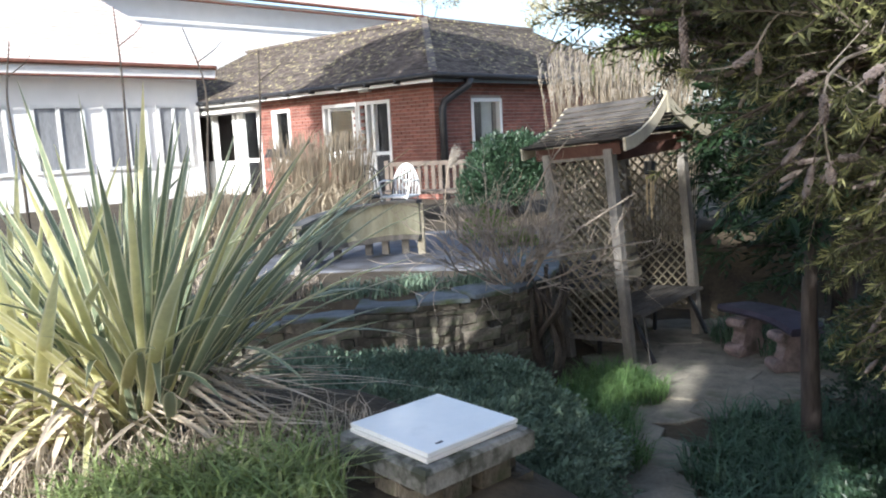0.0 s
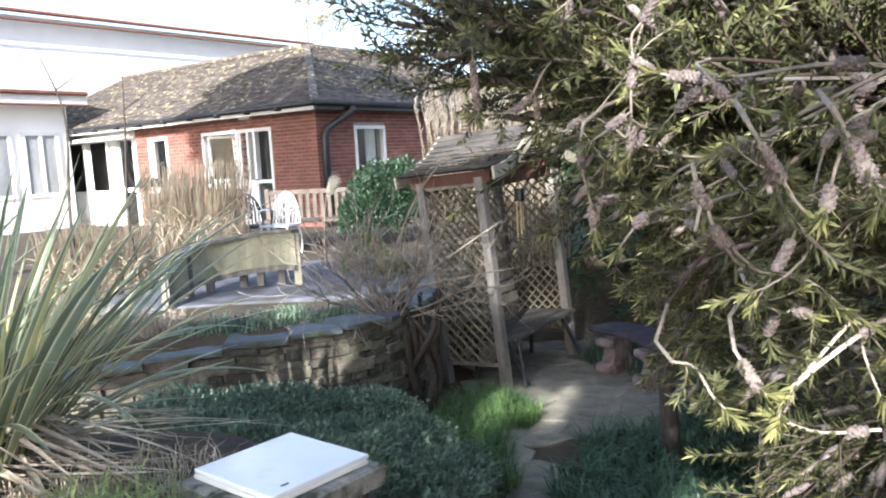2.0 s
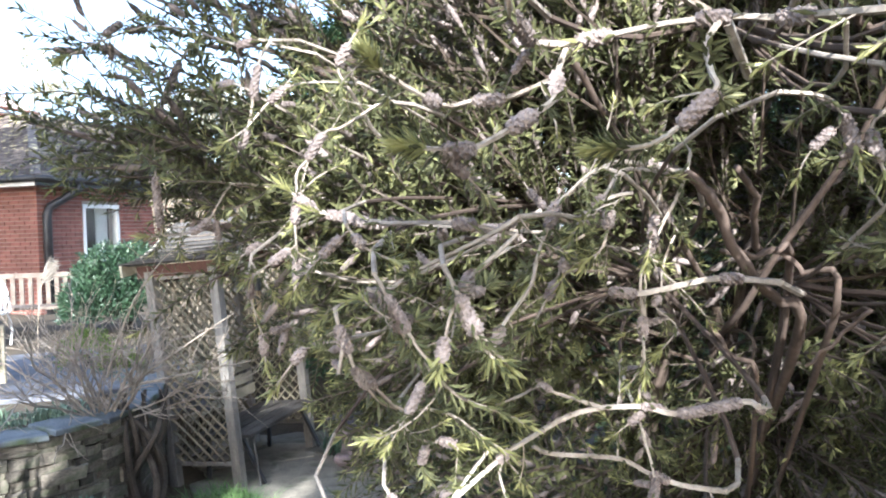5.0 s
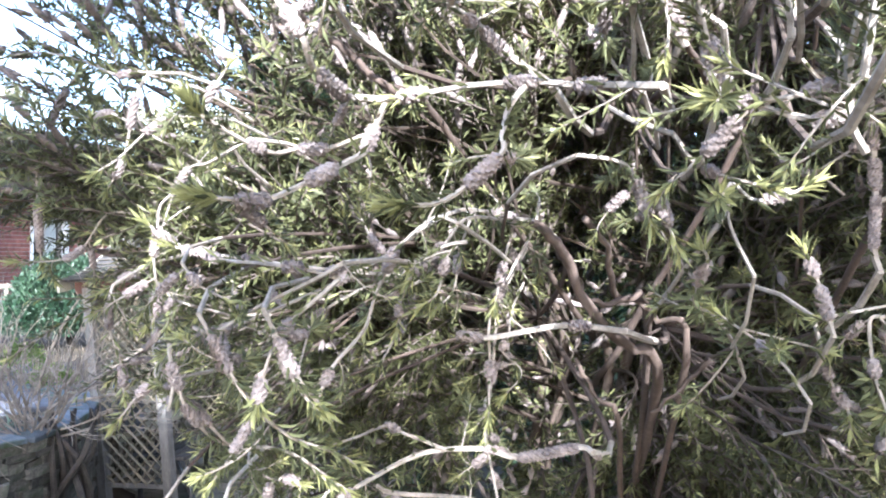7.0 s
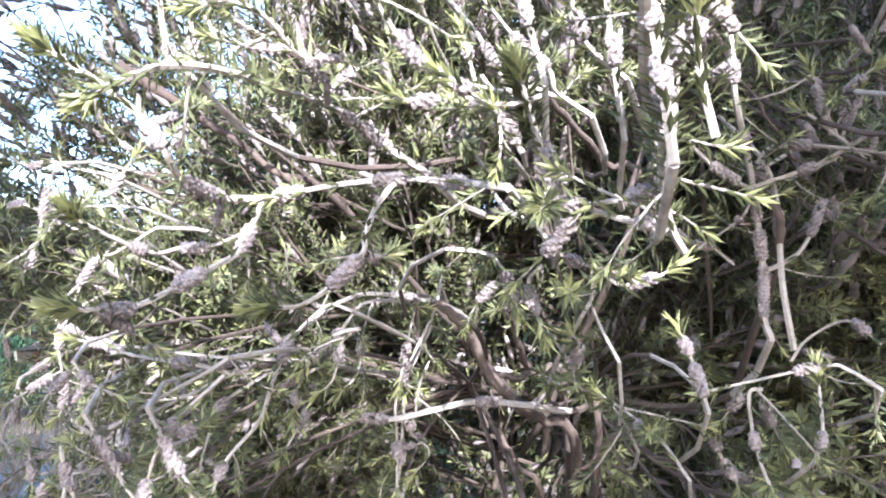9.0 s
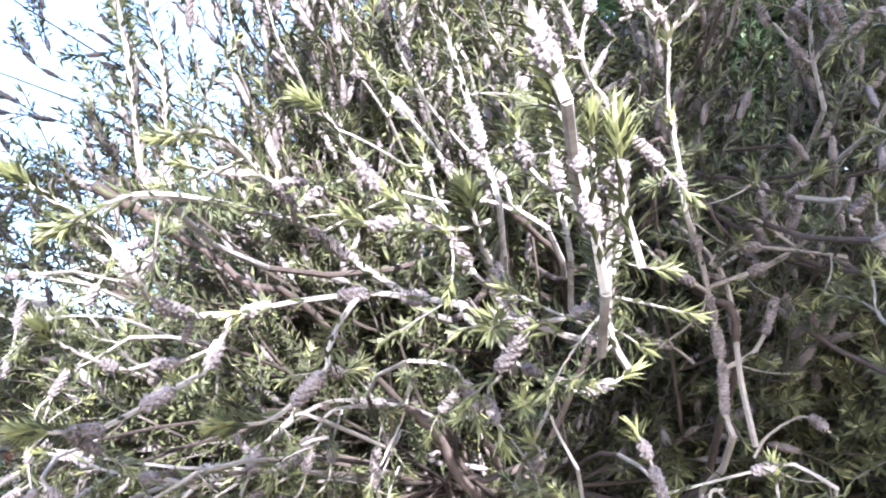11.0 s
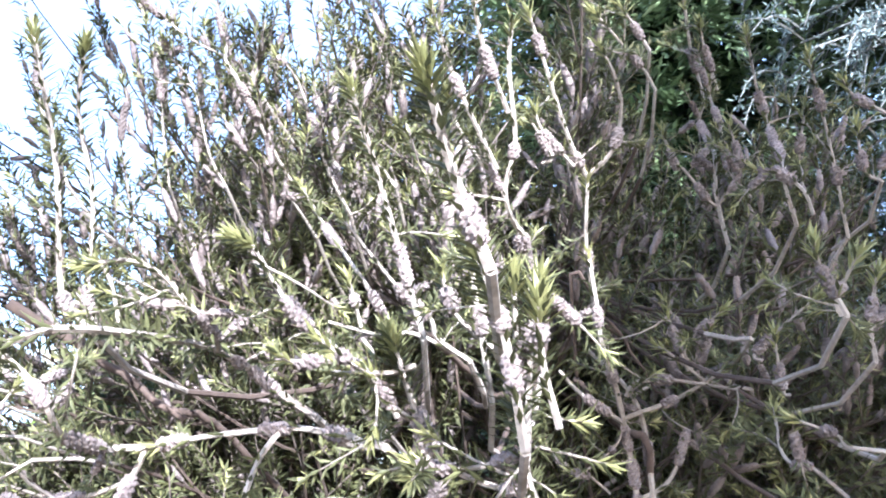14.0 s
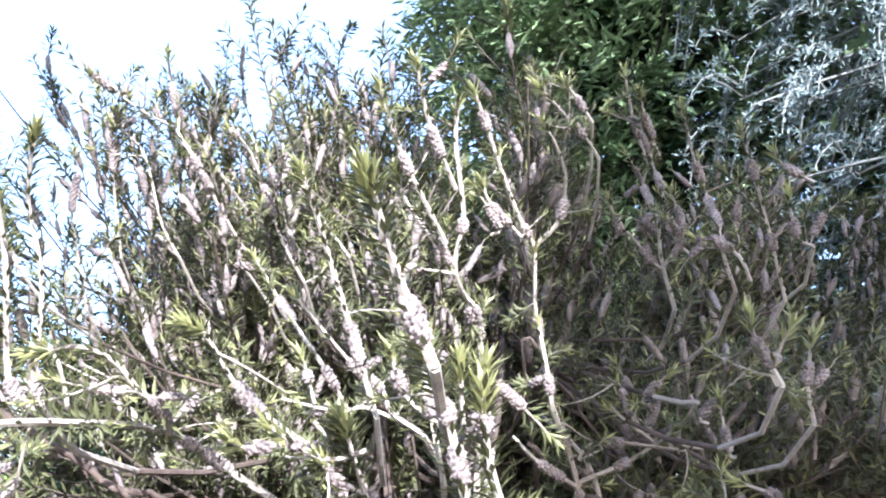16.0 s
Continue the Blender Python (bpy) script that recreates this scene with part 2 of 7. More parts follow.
M_SEAT = mat("slate_seat", (0.03, 0.026, 0.042), (0.085, 0.077, 0.105), 6, 0.55, 0.3, 60)


# ---- building helpers ----
class Build:
    def __init__(self):
        self.v, self.f, self.m, self.uv, self.k = [], [], [], {}, 0

    def add(self, vs, fs, uv=None):
        o = len(self.v)
        self.v.extend(vs)
        for i, f in enumerate(fs):
            if uv:
                self.uv[len(self.f)] = [uv[j] for j in f]
            self.f.append(tuple(o + j for j in f))
            self.m.append(self.k)

    def box(self, m, sx, sy, sz, taper=1.0):
        """A box with its foot centred on m's origin, drawn in at the top by taper."""
        vs = []
        for z, k in ((0, 1), (sz, taper)):
            for x, y in ((-1, -1), (1, -1), (1, 1), (-1, 1)):
                vs.append(m @ Vector((x * sx / 2 * k, y * sy / 2 * k, z)))
        self.add(vs, [(3, 2, 1, 0), (4, 5, 6, 7), (0, 1, 5, 4), (1, 2, 6, 5), (2, 3, 7, 6), (3, 0, 4, 7)])

    def slab(self, x0, x1, y0, y1, z0, z1, m=None, c=0.0):
        """A box between two corners, its top edges chamfered by c."""
        m = m or Matrix()
        if c:
            vs = [(x0, y0, z0), (x1, y0, z0), (x1, y1, z0), (x0, y1, z0), (x0, y0, z1 - c), (x1, y0, z1 - c), (x1, y1, z1 - c), (x0, y1, z1 - c),
                  (x0 + c, y0 + c, z1), (x1 - c, y0 + c, z1), (x1 - c, y1 - c, z1), (x0 + c, y1 - c, z1)]
            fs = [(3, 2, 1, 0), (8, 9, 10, 11)]
            for a in (0, 4):
                fs += [(a, a + 1, a + 5, a + 4), (a + 1, a + 2, a + 6, a + 5), (a + 2, a + 3, a + 7, a + 6), (a + 3, a, a + 4, a + 7)]
        else:
            vs = [(x0, y0, z0), (x1, y0, z0), (x1, y1, z0), (x0, y1, z0), (x0, y0, z1), (x1, y0, z1), (x1, y1, z1), (x0, y1, z1)]
            fs = [(3, 2, 1, 0), (4, 5, 6, 7), (0, 1, 5, 4), (1, 2, 6, 5), (2, 3, 7, 6), (3, 0, 4, 7)]
        self.add([m @ Vector(p) for p in vs], fs)

    def beam(self, p, q, w, h, up=(0, 0, 1)):
        p, q = Vector(p), Vector(q)
        d = q - p
        z = d.normalized()
        x = Vector(up).cross(z)
        if x.length < 1e-3:
            x = Vector((1, 0, 0))
        x.normalize()
        y = z.cross(x)
        m = Matrix((x, y, z)).transposed().to_4x4()
        m.translation = p
        self.box(m, w, h, d.length)

    def tube(self, pts, radii, n=6):
        pts = [Vector(p) for p in pts]
        vs, fs = [], []
        side = Vector((0.31, 0.17, 0.93))
        for i, p in enumerate(pts):
            d = (pts[min(i + 1, len(pts) - 1)] - pts[max(i - 1, 0)]).normalized()
            x = side - d * side.dot(d)
            if x.length < 0.05:
                x = Vector((1, 0, 0)) - d * d.x
            x.normalize()
            side = x
            y = d.cross(x)
            r = radii[i] if isinstance(radii, (list, tuple)) else radii
            for j in range(n):
                a = 2 * math.pi * j / n
                vs.append(p + (x * math.cos(a) + y * math.sin(a)) * r)
        for i in range(len(pts) - 1):
            for j in range(n):
                fs.append((i * n + j, i * n + (j + 1) % n, (i + 1) * n + (j + 1) % n, (i + 1) * n + j))
        fs.append(tuple(range(n - 1, -1, -1)))
        fs.append(tuple((len(pts) - 1) * n + j for j in range(n)))
        self.add(vs, fs)

    def blade(self, pts, widths, normal, fold=0.25):
        """A leaf along pts, folded along its middle, with u across and v along."""
        pts = [Vector(p) for p in pts]
        vs, fs, uv = [], [], []
        for i, p in enumerate(pts):
            d = (pts[min(i + 1, len(pts) - 1)] - pts[max(i - 1, 0)]).normalized()
            s = d.cross(Vector(normal))
            if s.length < 1e-3:
                s = Vector((1, 0, 0))
            s.normalize()
            up = s.cross(d)
            w = widths[i] / 2
            t = i / (len(pts) - 1)
            vs += [p - s * w + up * w * fold, p, p + s * w + up * w * fold]
            uv += [(0, t), (0.5, t), (1, t)]
        for i in range(len(pts) - 1):
            a = i * 3
            fs += [(a, a + 1, a + 4, a + 3), (a + 1, a + 2, a + 5, a + 4)]
        self.add(vs, fs, uv)

    def leaf(self, p, d, n, length, width):
        """A small pointed leaf of two folded faces."""
        s = d.cross(n)
        if s.length < 1e-4:
            s = Vector((1, 0, 0)).cross(d)
        s.normalize()
        up = s.cross(d)
        mid = p + d * length * 0.45
        self.add([p, mid + s * width / 2 + up * width * 0.18, p + d * length, mid - s * width / 2 + up * width * 0.18], [(0, 1, 2), (0, 2, 3)])

    def done(self, name, mats, smooth=False):
        me = bpy.data.meshes.new(name)
        me.from_pydata([tuple(p) for p in self.v], [], self.f)
        for mt in mats if isinstance(mats, (list, tuple)) else [mats]:
            me.materials.append(mt)
        me.polygons.foreach_set("material_index", self.m)
        me.polygons.foreach_set("use_smooth", [smooth] * len(self.f))
        if self.uv:
            layer = me.uv_layers.new(name="UVMap")
            flat = [0.0] * (2 * len(me.loops))
            k = 0
            for i, f in enumerate(self.f):
                for j in range(len(f)):
                    if i in self.uv:
                        flat[2 * k], flat[2 * k + 1] = self.uv[i][j]
                    k += 1
            layer.data.foreach_set("uv", flat)
        me.update()
        return me


def thing(name, label, category, at=(0, 0, 0), group="", kind=""):
    ob = new(name)
    ob.empty_display_size = 0.1
    ob.matrix_basis = at if isinstance(at, Matrix) else Matrix.Translation(at)
    return tagged(ob, label, category, group, kind)


def part(name, b, material, parent, label="", smooth=False):
    """One mesh, given in the thing's own axes, under a thing or a part."""
    ob = new(name, b if isinstance(b, bpy.types.Mesh) else b.done(name, material, smooth))
    ob.parent = parent
    if label:
        ob["label"] = label
    return ob


def whole(name, b, material, label, category, group="", kind="", smooth=False, at=None):
    ob = new(name, b.done(name, material, smooth))
    if at is not None:
        ob.matrix_basis = at
    return tagged(ob, label, category, group, kind)


def rnd(a, b):
    return random.uniform(a, b)


def rvec(s=1.0):
    return Vector((random.gauss(0, 1), random.gauss(0, 1), random.gauss(0, 1))) * s


def bez(p, q, r, n):
    p, q, r = Vector(p), Vector(q), Vector(r)
    return [p * (1 - t) ** 2 + q * (2 * t * (1 - t)) + r * t * t for t in (i / n for i in range(n + 1))]


def spline(pts, n):
    """A smooth line through pts, n steps a stretch."""
    P = [Vector(p) for p in pts]
    P = [P[0] * 2 - P[1]] + P + [P[-1] * 2 - P[-2]]
    out = []
    for i in range(1, len(P) - 2):
        for j in range(n):
            t = j / n
            a, b, c, d = P[i - 1], P[i], P[i + 1], P[i + 2]
            out.append(0.5 * (2 * b + (c - a) * t + (2 * a - 5 * b + 4 * c - d) * t * t + (3 * b - a - 3 * c + d) * t ** 3))
    return out + [P[-2]]


def smooth01(t):
    t = min(1, max(0, t))
    return t * t * (3 - 2 * t)


# ---- ground ----
WALL_LINE = [(-6.0, 5.0), (-2.5, 5.35), (-0.99, 5.62), (0.17, 5.85), (0.62, 6.5), (0.72, 7.5), (0.3, 8.6)]


def behind_wall(x, y):
    """Metres by which a place lies behind the retaining wall (in front of it: minus)."""
    best, sign = 1e9, -1
    for (ax, ay), (bx, by) in zip(WALL_LINE, WALL_LINE[1:]):
        dx, dy = bx - ax, by - ay
        t = min(1, max(0, ((x - ax) * dx + (y - ay) * dy) / (dx * dx + dy * dy)))
        d = math.hypot(x - ax - t * dx, y - ay - t * dy)
        if d < best:
            best, sign = d, 1 if dx * (y - ay) - dy * (x - ax) > 0 else -1
    return best * sign


def height(x, y):
    n = 0.035 * noise.noise(Vector((x * 0.9, y * 0.9, 0.3)))
    far = smooth01((y - 8.5) / 1.5)
    up = smooth01((behind_wall(x, y) + 0.02) / 0.12) * 0.84
    up = max(up, far * 0.84)
    s = (x - 0.05) * 0.8 + (y - 3.3) * 0.6
    bank = 0.86 * (1 - smooth01((s + 0.1) / 1.35)) * (1 - smooth01((y - 3.6) / 1.7))
    bank = max(bank, 0.5 * (1 - smooth01((y - 1.0) / 2.4)))
    return max(up, bank) + (n if math.hypot(x, y) < 30 else 0)


b = Build()
xs = sorted(set([-900, -300, -100, -50, -25, -15, -10] + [round(-8 + 0.16 * i, 3) for i in range(100)] + [9, 12, 18, 30, 60, 150, 400, 900]))
ys = sorted(set([-900, -300, -100, -40, -15, -8, -4] + [round(-2 + 0.16 * i, 3) for i in range(75)] + [11, 13, 16, 20, 30, 50, 100, 300, 900]))
b.add([Vector((x, y, height(x, y))) for y in ys for x in xs],
      [(j * len(xs) + i, j * len(xs) + i + 1, (j + 1) * len(xs) + i + 1, (j + 1) * len(xs) + i) for j in range(len(ys) - 1) for i in range(len(xs) - 1)])
ground = whole("ground", b, M_SOIL, "dark garden soil with banks and a sunken patio", "ground", kind="structure", smooth=True)

# ---- brick bungalow ----
HOUSE = pose(-1.39, 15.58, 0.8, 0, 0, -35.9)
house = thing("bungalow", "single-storey red brick bungalow with a mossy clay-tiled hip roof", "house", HOUSE)
OPEN = [(-3.45, -2.27, 0.9, 2.08), (-2.25, -1.25, 0.03, 2.08), (-5.40, -4.68, 0.85, 2.08)]
SIDE_OPEN = [(1.1, 2.1, 0.95, 2.02)]


def wall_blocks(b, spans, x0, x1, top, put):
    """The wall's core, left open at the spans."""
    cuts = sorted({x0, x1, *[s[0] for s in spans], *[s[1] for s in spans]})
    for a, c in zip(cuts, cuts[1:]):
        hole = [s for s in spans if s[0] <= a + 1e-6 and c <= s[1] + 1e-6]
        z = -0.3
        for s in hole:
            put(b, a, c, z, s[2])
            z = s[3]
        put(b, a, c, z, top)


b = Build()
wall_blocks(b, OPEN, -5.9, 0.0, 2.5, lambda b, a, c, z0, z1: b.slab(a, c, 0.012, 0.25, z0, z1))
part("front_wall", b, M_JOINT, house)
b = Build()
wall_blocks(b, SIDE_OPEN, 0.25, 8.0, 2.5, lambda b, a, c, z0, z1: b.slab(-0.25, -0.012, a, c, z0, z1))
part("side_wall", b, M_JOINT, house)
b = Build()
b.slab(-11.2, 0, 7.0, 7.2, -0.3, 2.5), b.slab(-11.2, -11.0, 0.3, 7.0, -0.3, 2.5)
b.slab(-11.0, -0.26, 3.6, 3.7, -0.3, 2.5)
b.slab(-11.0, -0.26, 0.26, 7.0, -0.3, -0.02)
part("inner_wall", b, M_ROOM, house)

RISE = math.atan2(1.75, 3.85)
CR, SR = math.cos(RISE), math.sin(RISE)
b = Build()
b.add([Vector(p) for p in ((-11.4, -0.35, 2.44), (0.35, -0.35, 2.44), (-3.5, 3.5, 4.19), (-11.4, 3.5, 4.19))], [(0, 1, 2, 3)])
b.add([Vector(p) for p in ((0.35, -0.35, 2.44), (0.35, 8.0, 2.44), (-3.5, 8.0, 4.19), (-3.5, 3.5, 4.19))], [(0, 1, 2, 3)])
b.add([Vector(p) for p in ((-11.4, 3.5, 4.19), (-3.5, 3.5, 4.19), (-3.5, 8.0, 4.19), (-11.4, 8.0, 2.44))], [(0, 1, 2, 3)])
b.slab(-11.4, 0.33, -0.33, 7.9, 2.40, 2.43)
roof = part("roof", b, M_TILES, house, "mossy brown clay tile roof")
b = Build()
b.beam((0.36, -0.36, 2.47), (-3.5, 3.5, 4.25), 0.16, 0.06)
b.beam((-3.5, 3.5, 4.25), (-11.4, 3.5, 4.25), 0.2, 0.08), b.beam((-3.5, 3.5, 4.25), (-3.5, 8, 4.25), 0.2, 0.08)
part("ridge_tiles", b, M_TILES, roof)
for nm, y0, y1, x0, x1 in (("fascia", -0.36, -0.33, -11.4, 0.33), ("side_fascia", -0.36, 8.0, 0.33, 0.36)):
    b = Build()
    b.slab(x0, x1, y0, y1, 2.3, 2.42)
    part(nm, b, M_WHITE if nm == "fascia" else M_DARK, house)
b = Build()
b.tube([(-11.4, -0.42, 2.40), (-5, -0.42, 2.41), (0.42, -0.42, 2.42)], 0.055, 8)
for i in range(12):
    b.slab(-0.6 - i * 0.9, -0.54 - i * 0.9, -0.49, -0.36, 2.33, 2.40)
part("gutter", b, M_DARK, house, smooth=True)
b = Build()
b.tube([(0.42, -0.45, 2.42), (0.42, 8, 2.43)], 0.055, 8)
part("side_gutter", b, M_DARK, house, smooth=True)
b = Build()
b.tube([(0.42, 0.62, 2.38), (0.40, 0.58, 2.25), (0.1, 0.2, 1.95), (0.09, 0.14, 1.8), (0.09, 0.14, -0.1)], 0.078, 10)
part("downpipe", b, M_DARK, house, smooth=True)
b = Build()
b.slab(-2.1, -1.78, -0.10, 0.0, 2.27, 2.34, c=0.01)
part("wall_light", b, M_WHITE, house, "small white bulkhead lamp under the eaves")


def casement(name, x0, x1, z0, z1, bars=(), rails=(), side=False, sill=True, label=""):
    """A white frame in an opening, with its bars and panes."""
    w = new(name)
    w.parent = house
    w["label"] = label or "white painted window with clear panes"
    if side:
        w.matrix_basis = Matrix(((0, -1, 0, 0), (1, 0, 0, 0), (0, 0, 1, 0), (0, 0, 0, 1)))
    b = Build()
    f = 0.07
    b.slab(x0, x0 + f, -0.02, 0.1, z0, z1), b.slab(x1 - f, x1, -0.02, 0.1, z0, z1)
    b.slab(x0 + f, x1 - f, -0.02, 0.1, z1 - f, z1), b.slab(x0 + f, x1 - f, -0.02, 0.1, z0, z0 + f)
    for u in bars:
        b.slab(u - 0.035, u + 0.035, -0.018, 0.098, z0 + f, z1 - f)
    for z in rails:
        b.slab(x0 + f, x1 - f, -0.016, 0.09, z - 0.035, z + 0.035)
    part("window_frame", b, M_WHITE, w)
    if sill:
        b = Build()
        b.slab(x0 - 0.04, x1 + 0.04, -0.07, 0.02, z0 - 0.05, z0 - 0.002, c=0.008)
        part("window_sill", b, M_WHITE, w)
    cuts = [x0, *bars, x1]
    for a, c in zip(cuts, cuts[1:]):
        b = Build()
        b.slab(a + 0.02, c - 0.02, 0.045, 0.051, z0 + 0.02, z1 - 0.02)
        part("pane", b, M_GLASS, w).visible_shadow = False
    return w


w = casement("window", -3.45, -2.27, 0.9, 2.08)
b = Build()
sash = pose(-3.3, 0.03, 0, 0, 0, 24)
for x0, x1, z0, z1 in ((0, 0.06, 1.0, 2.0), (0.6, 0.66, 1.0, 2.0), (0.06, 0.6, 1.94, 2.0), (0.06, 0.6, 1.0, 1.06)):
    b.slab(x0, x1, -0.02, 0.02, z0, z1, sash)
part("open_sash", b, M_WHITE, w, "white casement standing ajar")
b = Build()
b.slab(0.06, 0.6, -0.003, 0.003, 1.06, 1.94, sash)
part("sash_pane", b, M_GLASS, w).visible_shadow = False
b = Build()
for i in range(6):
    b.tube([(-2.72 + i * 0.05, 0.3 + 0.02 * (i % 2), 0.93), (-2.78 + i * 0.06, 0.3 + 0.02 * (i % 2), 2.03)], 0.03, 6)
part("curtain", b, M_CURTAIN, w, "pale drawn-back curtain")
d = casement("door", -2.25, -1.25, 0.03, 2.08, bars=(-1.98, -1.78), rails=(0.98,), sill=False, label="white half-glazed door with dark lower panel")
b = Build()
b.slab(-2.2, -2.0, -0.012, 0.06, 0.1, 0.95), b.slab(-2.0, -1.78, -0.010, 0.06, 0.1, 0.95)
part("lower_panel", b, M_WHITE, d)
b = Build()
b.slab(-1.72, -1.34, -0.004, 0.06, 0.12, 0.92)
part("cat_panel", b, M_DARK, d)
b = Build()
b.tube([(-1.8, -0.05, 1.02), (-1.68, -0.05, 1.02)], 0.012, 6)
part("handle", b, M_BLACK, d)
casement("window", -5.40, -4.68, 0.85, 2.08)
casement("window", 1.1, 2.1, 0.95, 2.02, bars=(), side=True)
b = Build()
for i in range(6):
    b.tube([(-0.22, 1.72 + i * 0.05, 1.0), (-0.22, 1.72 + i * 0.05, 1.98)], 0.03, 6)
part("curtain", b, M_CURTAIN, house)
b = Build()
b.slab(-11.0, -5.92, 0.05, 0.2, 2.1, 2.4)
porch = part("glazed_porch", b, M_WHITE, house, "white framed glazed entrance")
b = Build()
b.slab(-11.0, -5.92, -0.3, 0.04, 2.12, 2.2)
part("canopy", b, M_WHITE, porch)
for u in (-5.98, -6.95, -7.15, -8.2, -9.4, -10.6):
    b = Build()
    b.slab(u - 0.06, u + 0.06, 0.04, 0.2, -0.2, 2.11)
    part("frame_post", b, M_WHITE, porch)
for u0, u1, z in ((-8.14, -7.21, 0.9), (-9.34, -8.26, 0.9), (-10.54, -9.46, 0.9)):
    b = Build()
    b.slab(u0, u1, 0.06, 0.18, -0.2, z)
    part("lower_panel", b, M_WHITE, porch)
for u0, u1, z in ((-6.89, -6.04, 0.0), (-8.14, -7.21, 0.9), (-9.34, -8.26, 0.9), (-10.54, -9.46, 0.9)):
    b = Build()
    b.slab(u0, u1, 0.10, 0.106, z, 2.1)
    part("porch_pane", b, M_GLASS, house).visible_shadow = False
b = Build()
b.slab(-6.89, -6.04, 0.08, 0.14, 0.85, 0.95), b.slab(-6.9, -6.75, 0.08, 0.14, 0, 2.1), b.slab(-6.18, -6.02, 0.08, 0.14, 0, 2.1)
part("porch_door", b, M_WHITE, house)

# ---- white houses beyond ----
far = thing("white_house", "white rendered wing beside the bungalow with a pale red roof", "house", pose(-8.14, 19.97, 0.8, 0, 0, 55))
b = Build()
b.slab(-14, 0, 0, 6, -0.5, 3.3)
part("wall", b, M_RENDER, far)
b = Build()
b.add([Vector(p) for p in ((-14.4, -0.4, 3.3), (0.3, -0.4, 3.3), (-2.2, 3.2, 6.1), (-14.4, 3.2, 6.1))], [(0, 1, 2, 3)])
b.add([Vector(p) for p in ((0.3, -0.4, 3.3), (0.3, 6.4, 3.3), (-2.2, 3.2, 6.1))], [(0, 1, 2)])
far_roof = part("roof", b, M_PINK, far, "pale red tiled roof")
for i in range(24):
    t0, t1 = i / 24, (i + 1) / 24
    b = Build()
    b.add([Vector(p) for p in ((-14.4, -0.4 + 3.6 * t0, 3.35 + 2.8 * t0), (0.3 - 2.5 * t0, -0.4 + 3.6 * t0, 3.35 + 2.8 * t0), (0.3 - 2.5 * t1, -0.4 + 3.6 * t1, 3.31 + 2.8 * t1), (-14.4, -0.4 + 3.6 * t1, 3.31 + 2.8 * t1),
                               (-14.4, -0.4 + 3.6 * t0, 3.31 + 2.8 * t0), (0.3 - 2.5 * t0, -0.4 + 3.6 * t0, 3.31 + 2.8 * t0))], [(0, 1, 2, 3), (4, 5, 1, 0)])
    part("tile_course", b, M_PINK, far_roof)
b = Build()
b.slab(-14.4, 0.3, -0.44, -0.4, 3.05, 3.3)
part("fascia", b, M_WHITE, far)
b = Build()
b.tube([(-14.4, -0.5, 3.3), (0.3, -0.5, 3.3)], 0.055, 6)
part("gutter", b, M_GUTTER, far)
b = Build()
b.tube([(-14.4, -0.47, 3.02), (0.3, -0.47, 3.02)], 0.03, 6)
part("gutter", b, M_GUTTER, far)
for u, w in ((-11.6, 0.7), (-9.5, 0.7), (-7.4, 0.7), (-5.4, 0.7), (-3.6, 0.6), (-2.0, 0.55), (-0.75, 0.45)):
    win = new("window")
    win.parent = far
    b = Build()
    for x0, x1, z0, z1 in ((u - w, u - w + 0.08, 0.9, 2.4), (u + w - 0.08, u + w, 0.9, 2.4), (u - 0.04, u + 0.04, 0.9, 2.4), (u - w, u + w, 2.32, 2.4), (u - w - 0.02, u + w + 0.02, 0.85, 0.93)):
        b.slab(x0, x1, -0.05, 0.02, z0, z1)
    part("window_frame", b, M_WHITE, win)
    b = Build()
    b.slab(u - w + 0.08, u + w - 0.08, -0.02, -0.005, 0.93, 2.32)
    part("pane", b, M_NET, win)
tall = thing("tall_house", "tall white rendered house with a red-brown gutter", "house", pose(-8.69, 25.7, 0.8, 0, 0, 53.5))
b = Build()
b.slab(-6.0, 7.6, 0, 8, -0.5, 5.9)
part("wall", b, M_RENDER, tall)
b = Build()
b.add([Vector(p) for p in ((-6.0, -0.4, 5.9), (8.0, -0.4, 5.9), (5.0, 4.0, 9.1), (-6.0, 4.0, 9.1))], [(0, 1, 2, 3)])
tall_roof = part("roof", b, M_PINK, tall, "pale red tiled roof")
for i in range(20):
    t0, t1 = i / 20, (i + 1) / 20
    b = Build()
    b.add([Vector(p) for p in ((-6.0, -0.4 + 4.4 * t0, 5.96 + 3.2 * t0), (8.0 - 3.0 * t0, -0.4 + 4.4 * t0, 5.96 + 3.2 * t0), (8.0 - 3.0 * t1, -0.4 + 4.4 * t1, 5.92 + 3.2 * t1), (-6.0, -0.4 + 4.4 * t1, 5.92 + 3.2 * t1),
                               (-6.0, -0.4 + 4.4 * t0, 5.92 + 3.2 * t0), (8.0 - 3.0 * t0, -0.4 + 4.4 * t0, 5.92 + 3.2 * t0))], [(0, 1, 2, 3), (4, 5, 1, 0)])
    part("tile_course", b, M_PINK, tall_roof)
for z, r in ((5.95, 0.06), (5.7, 0.035)):
    b = Build()
    b.tube([(-6.0, -0.45, z), (8.0, -0.45, z)], r, 6)
    part("gutter", b, M_GUTTER, tall)

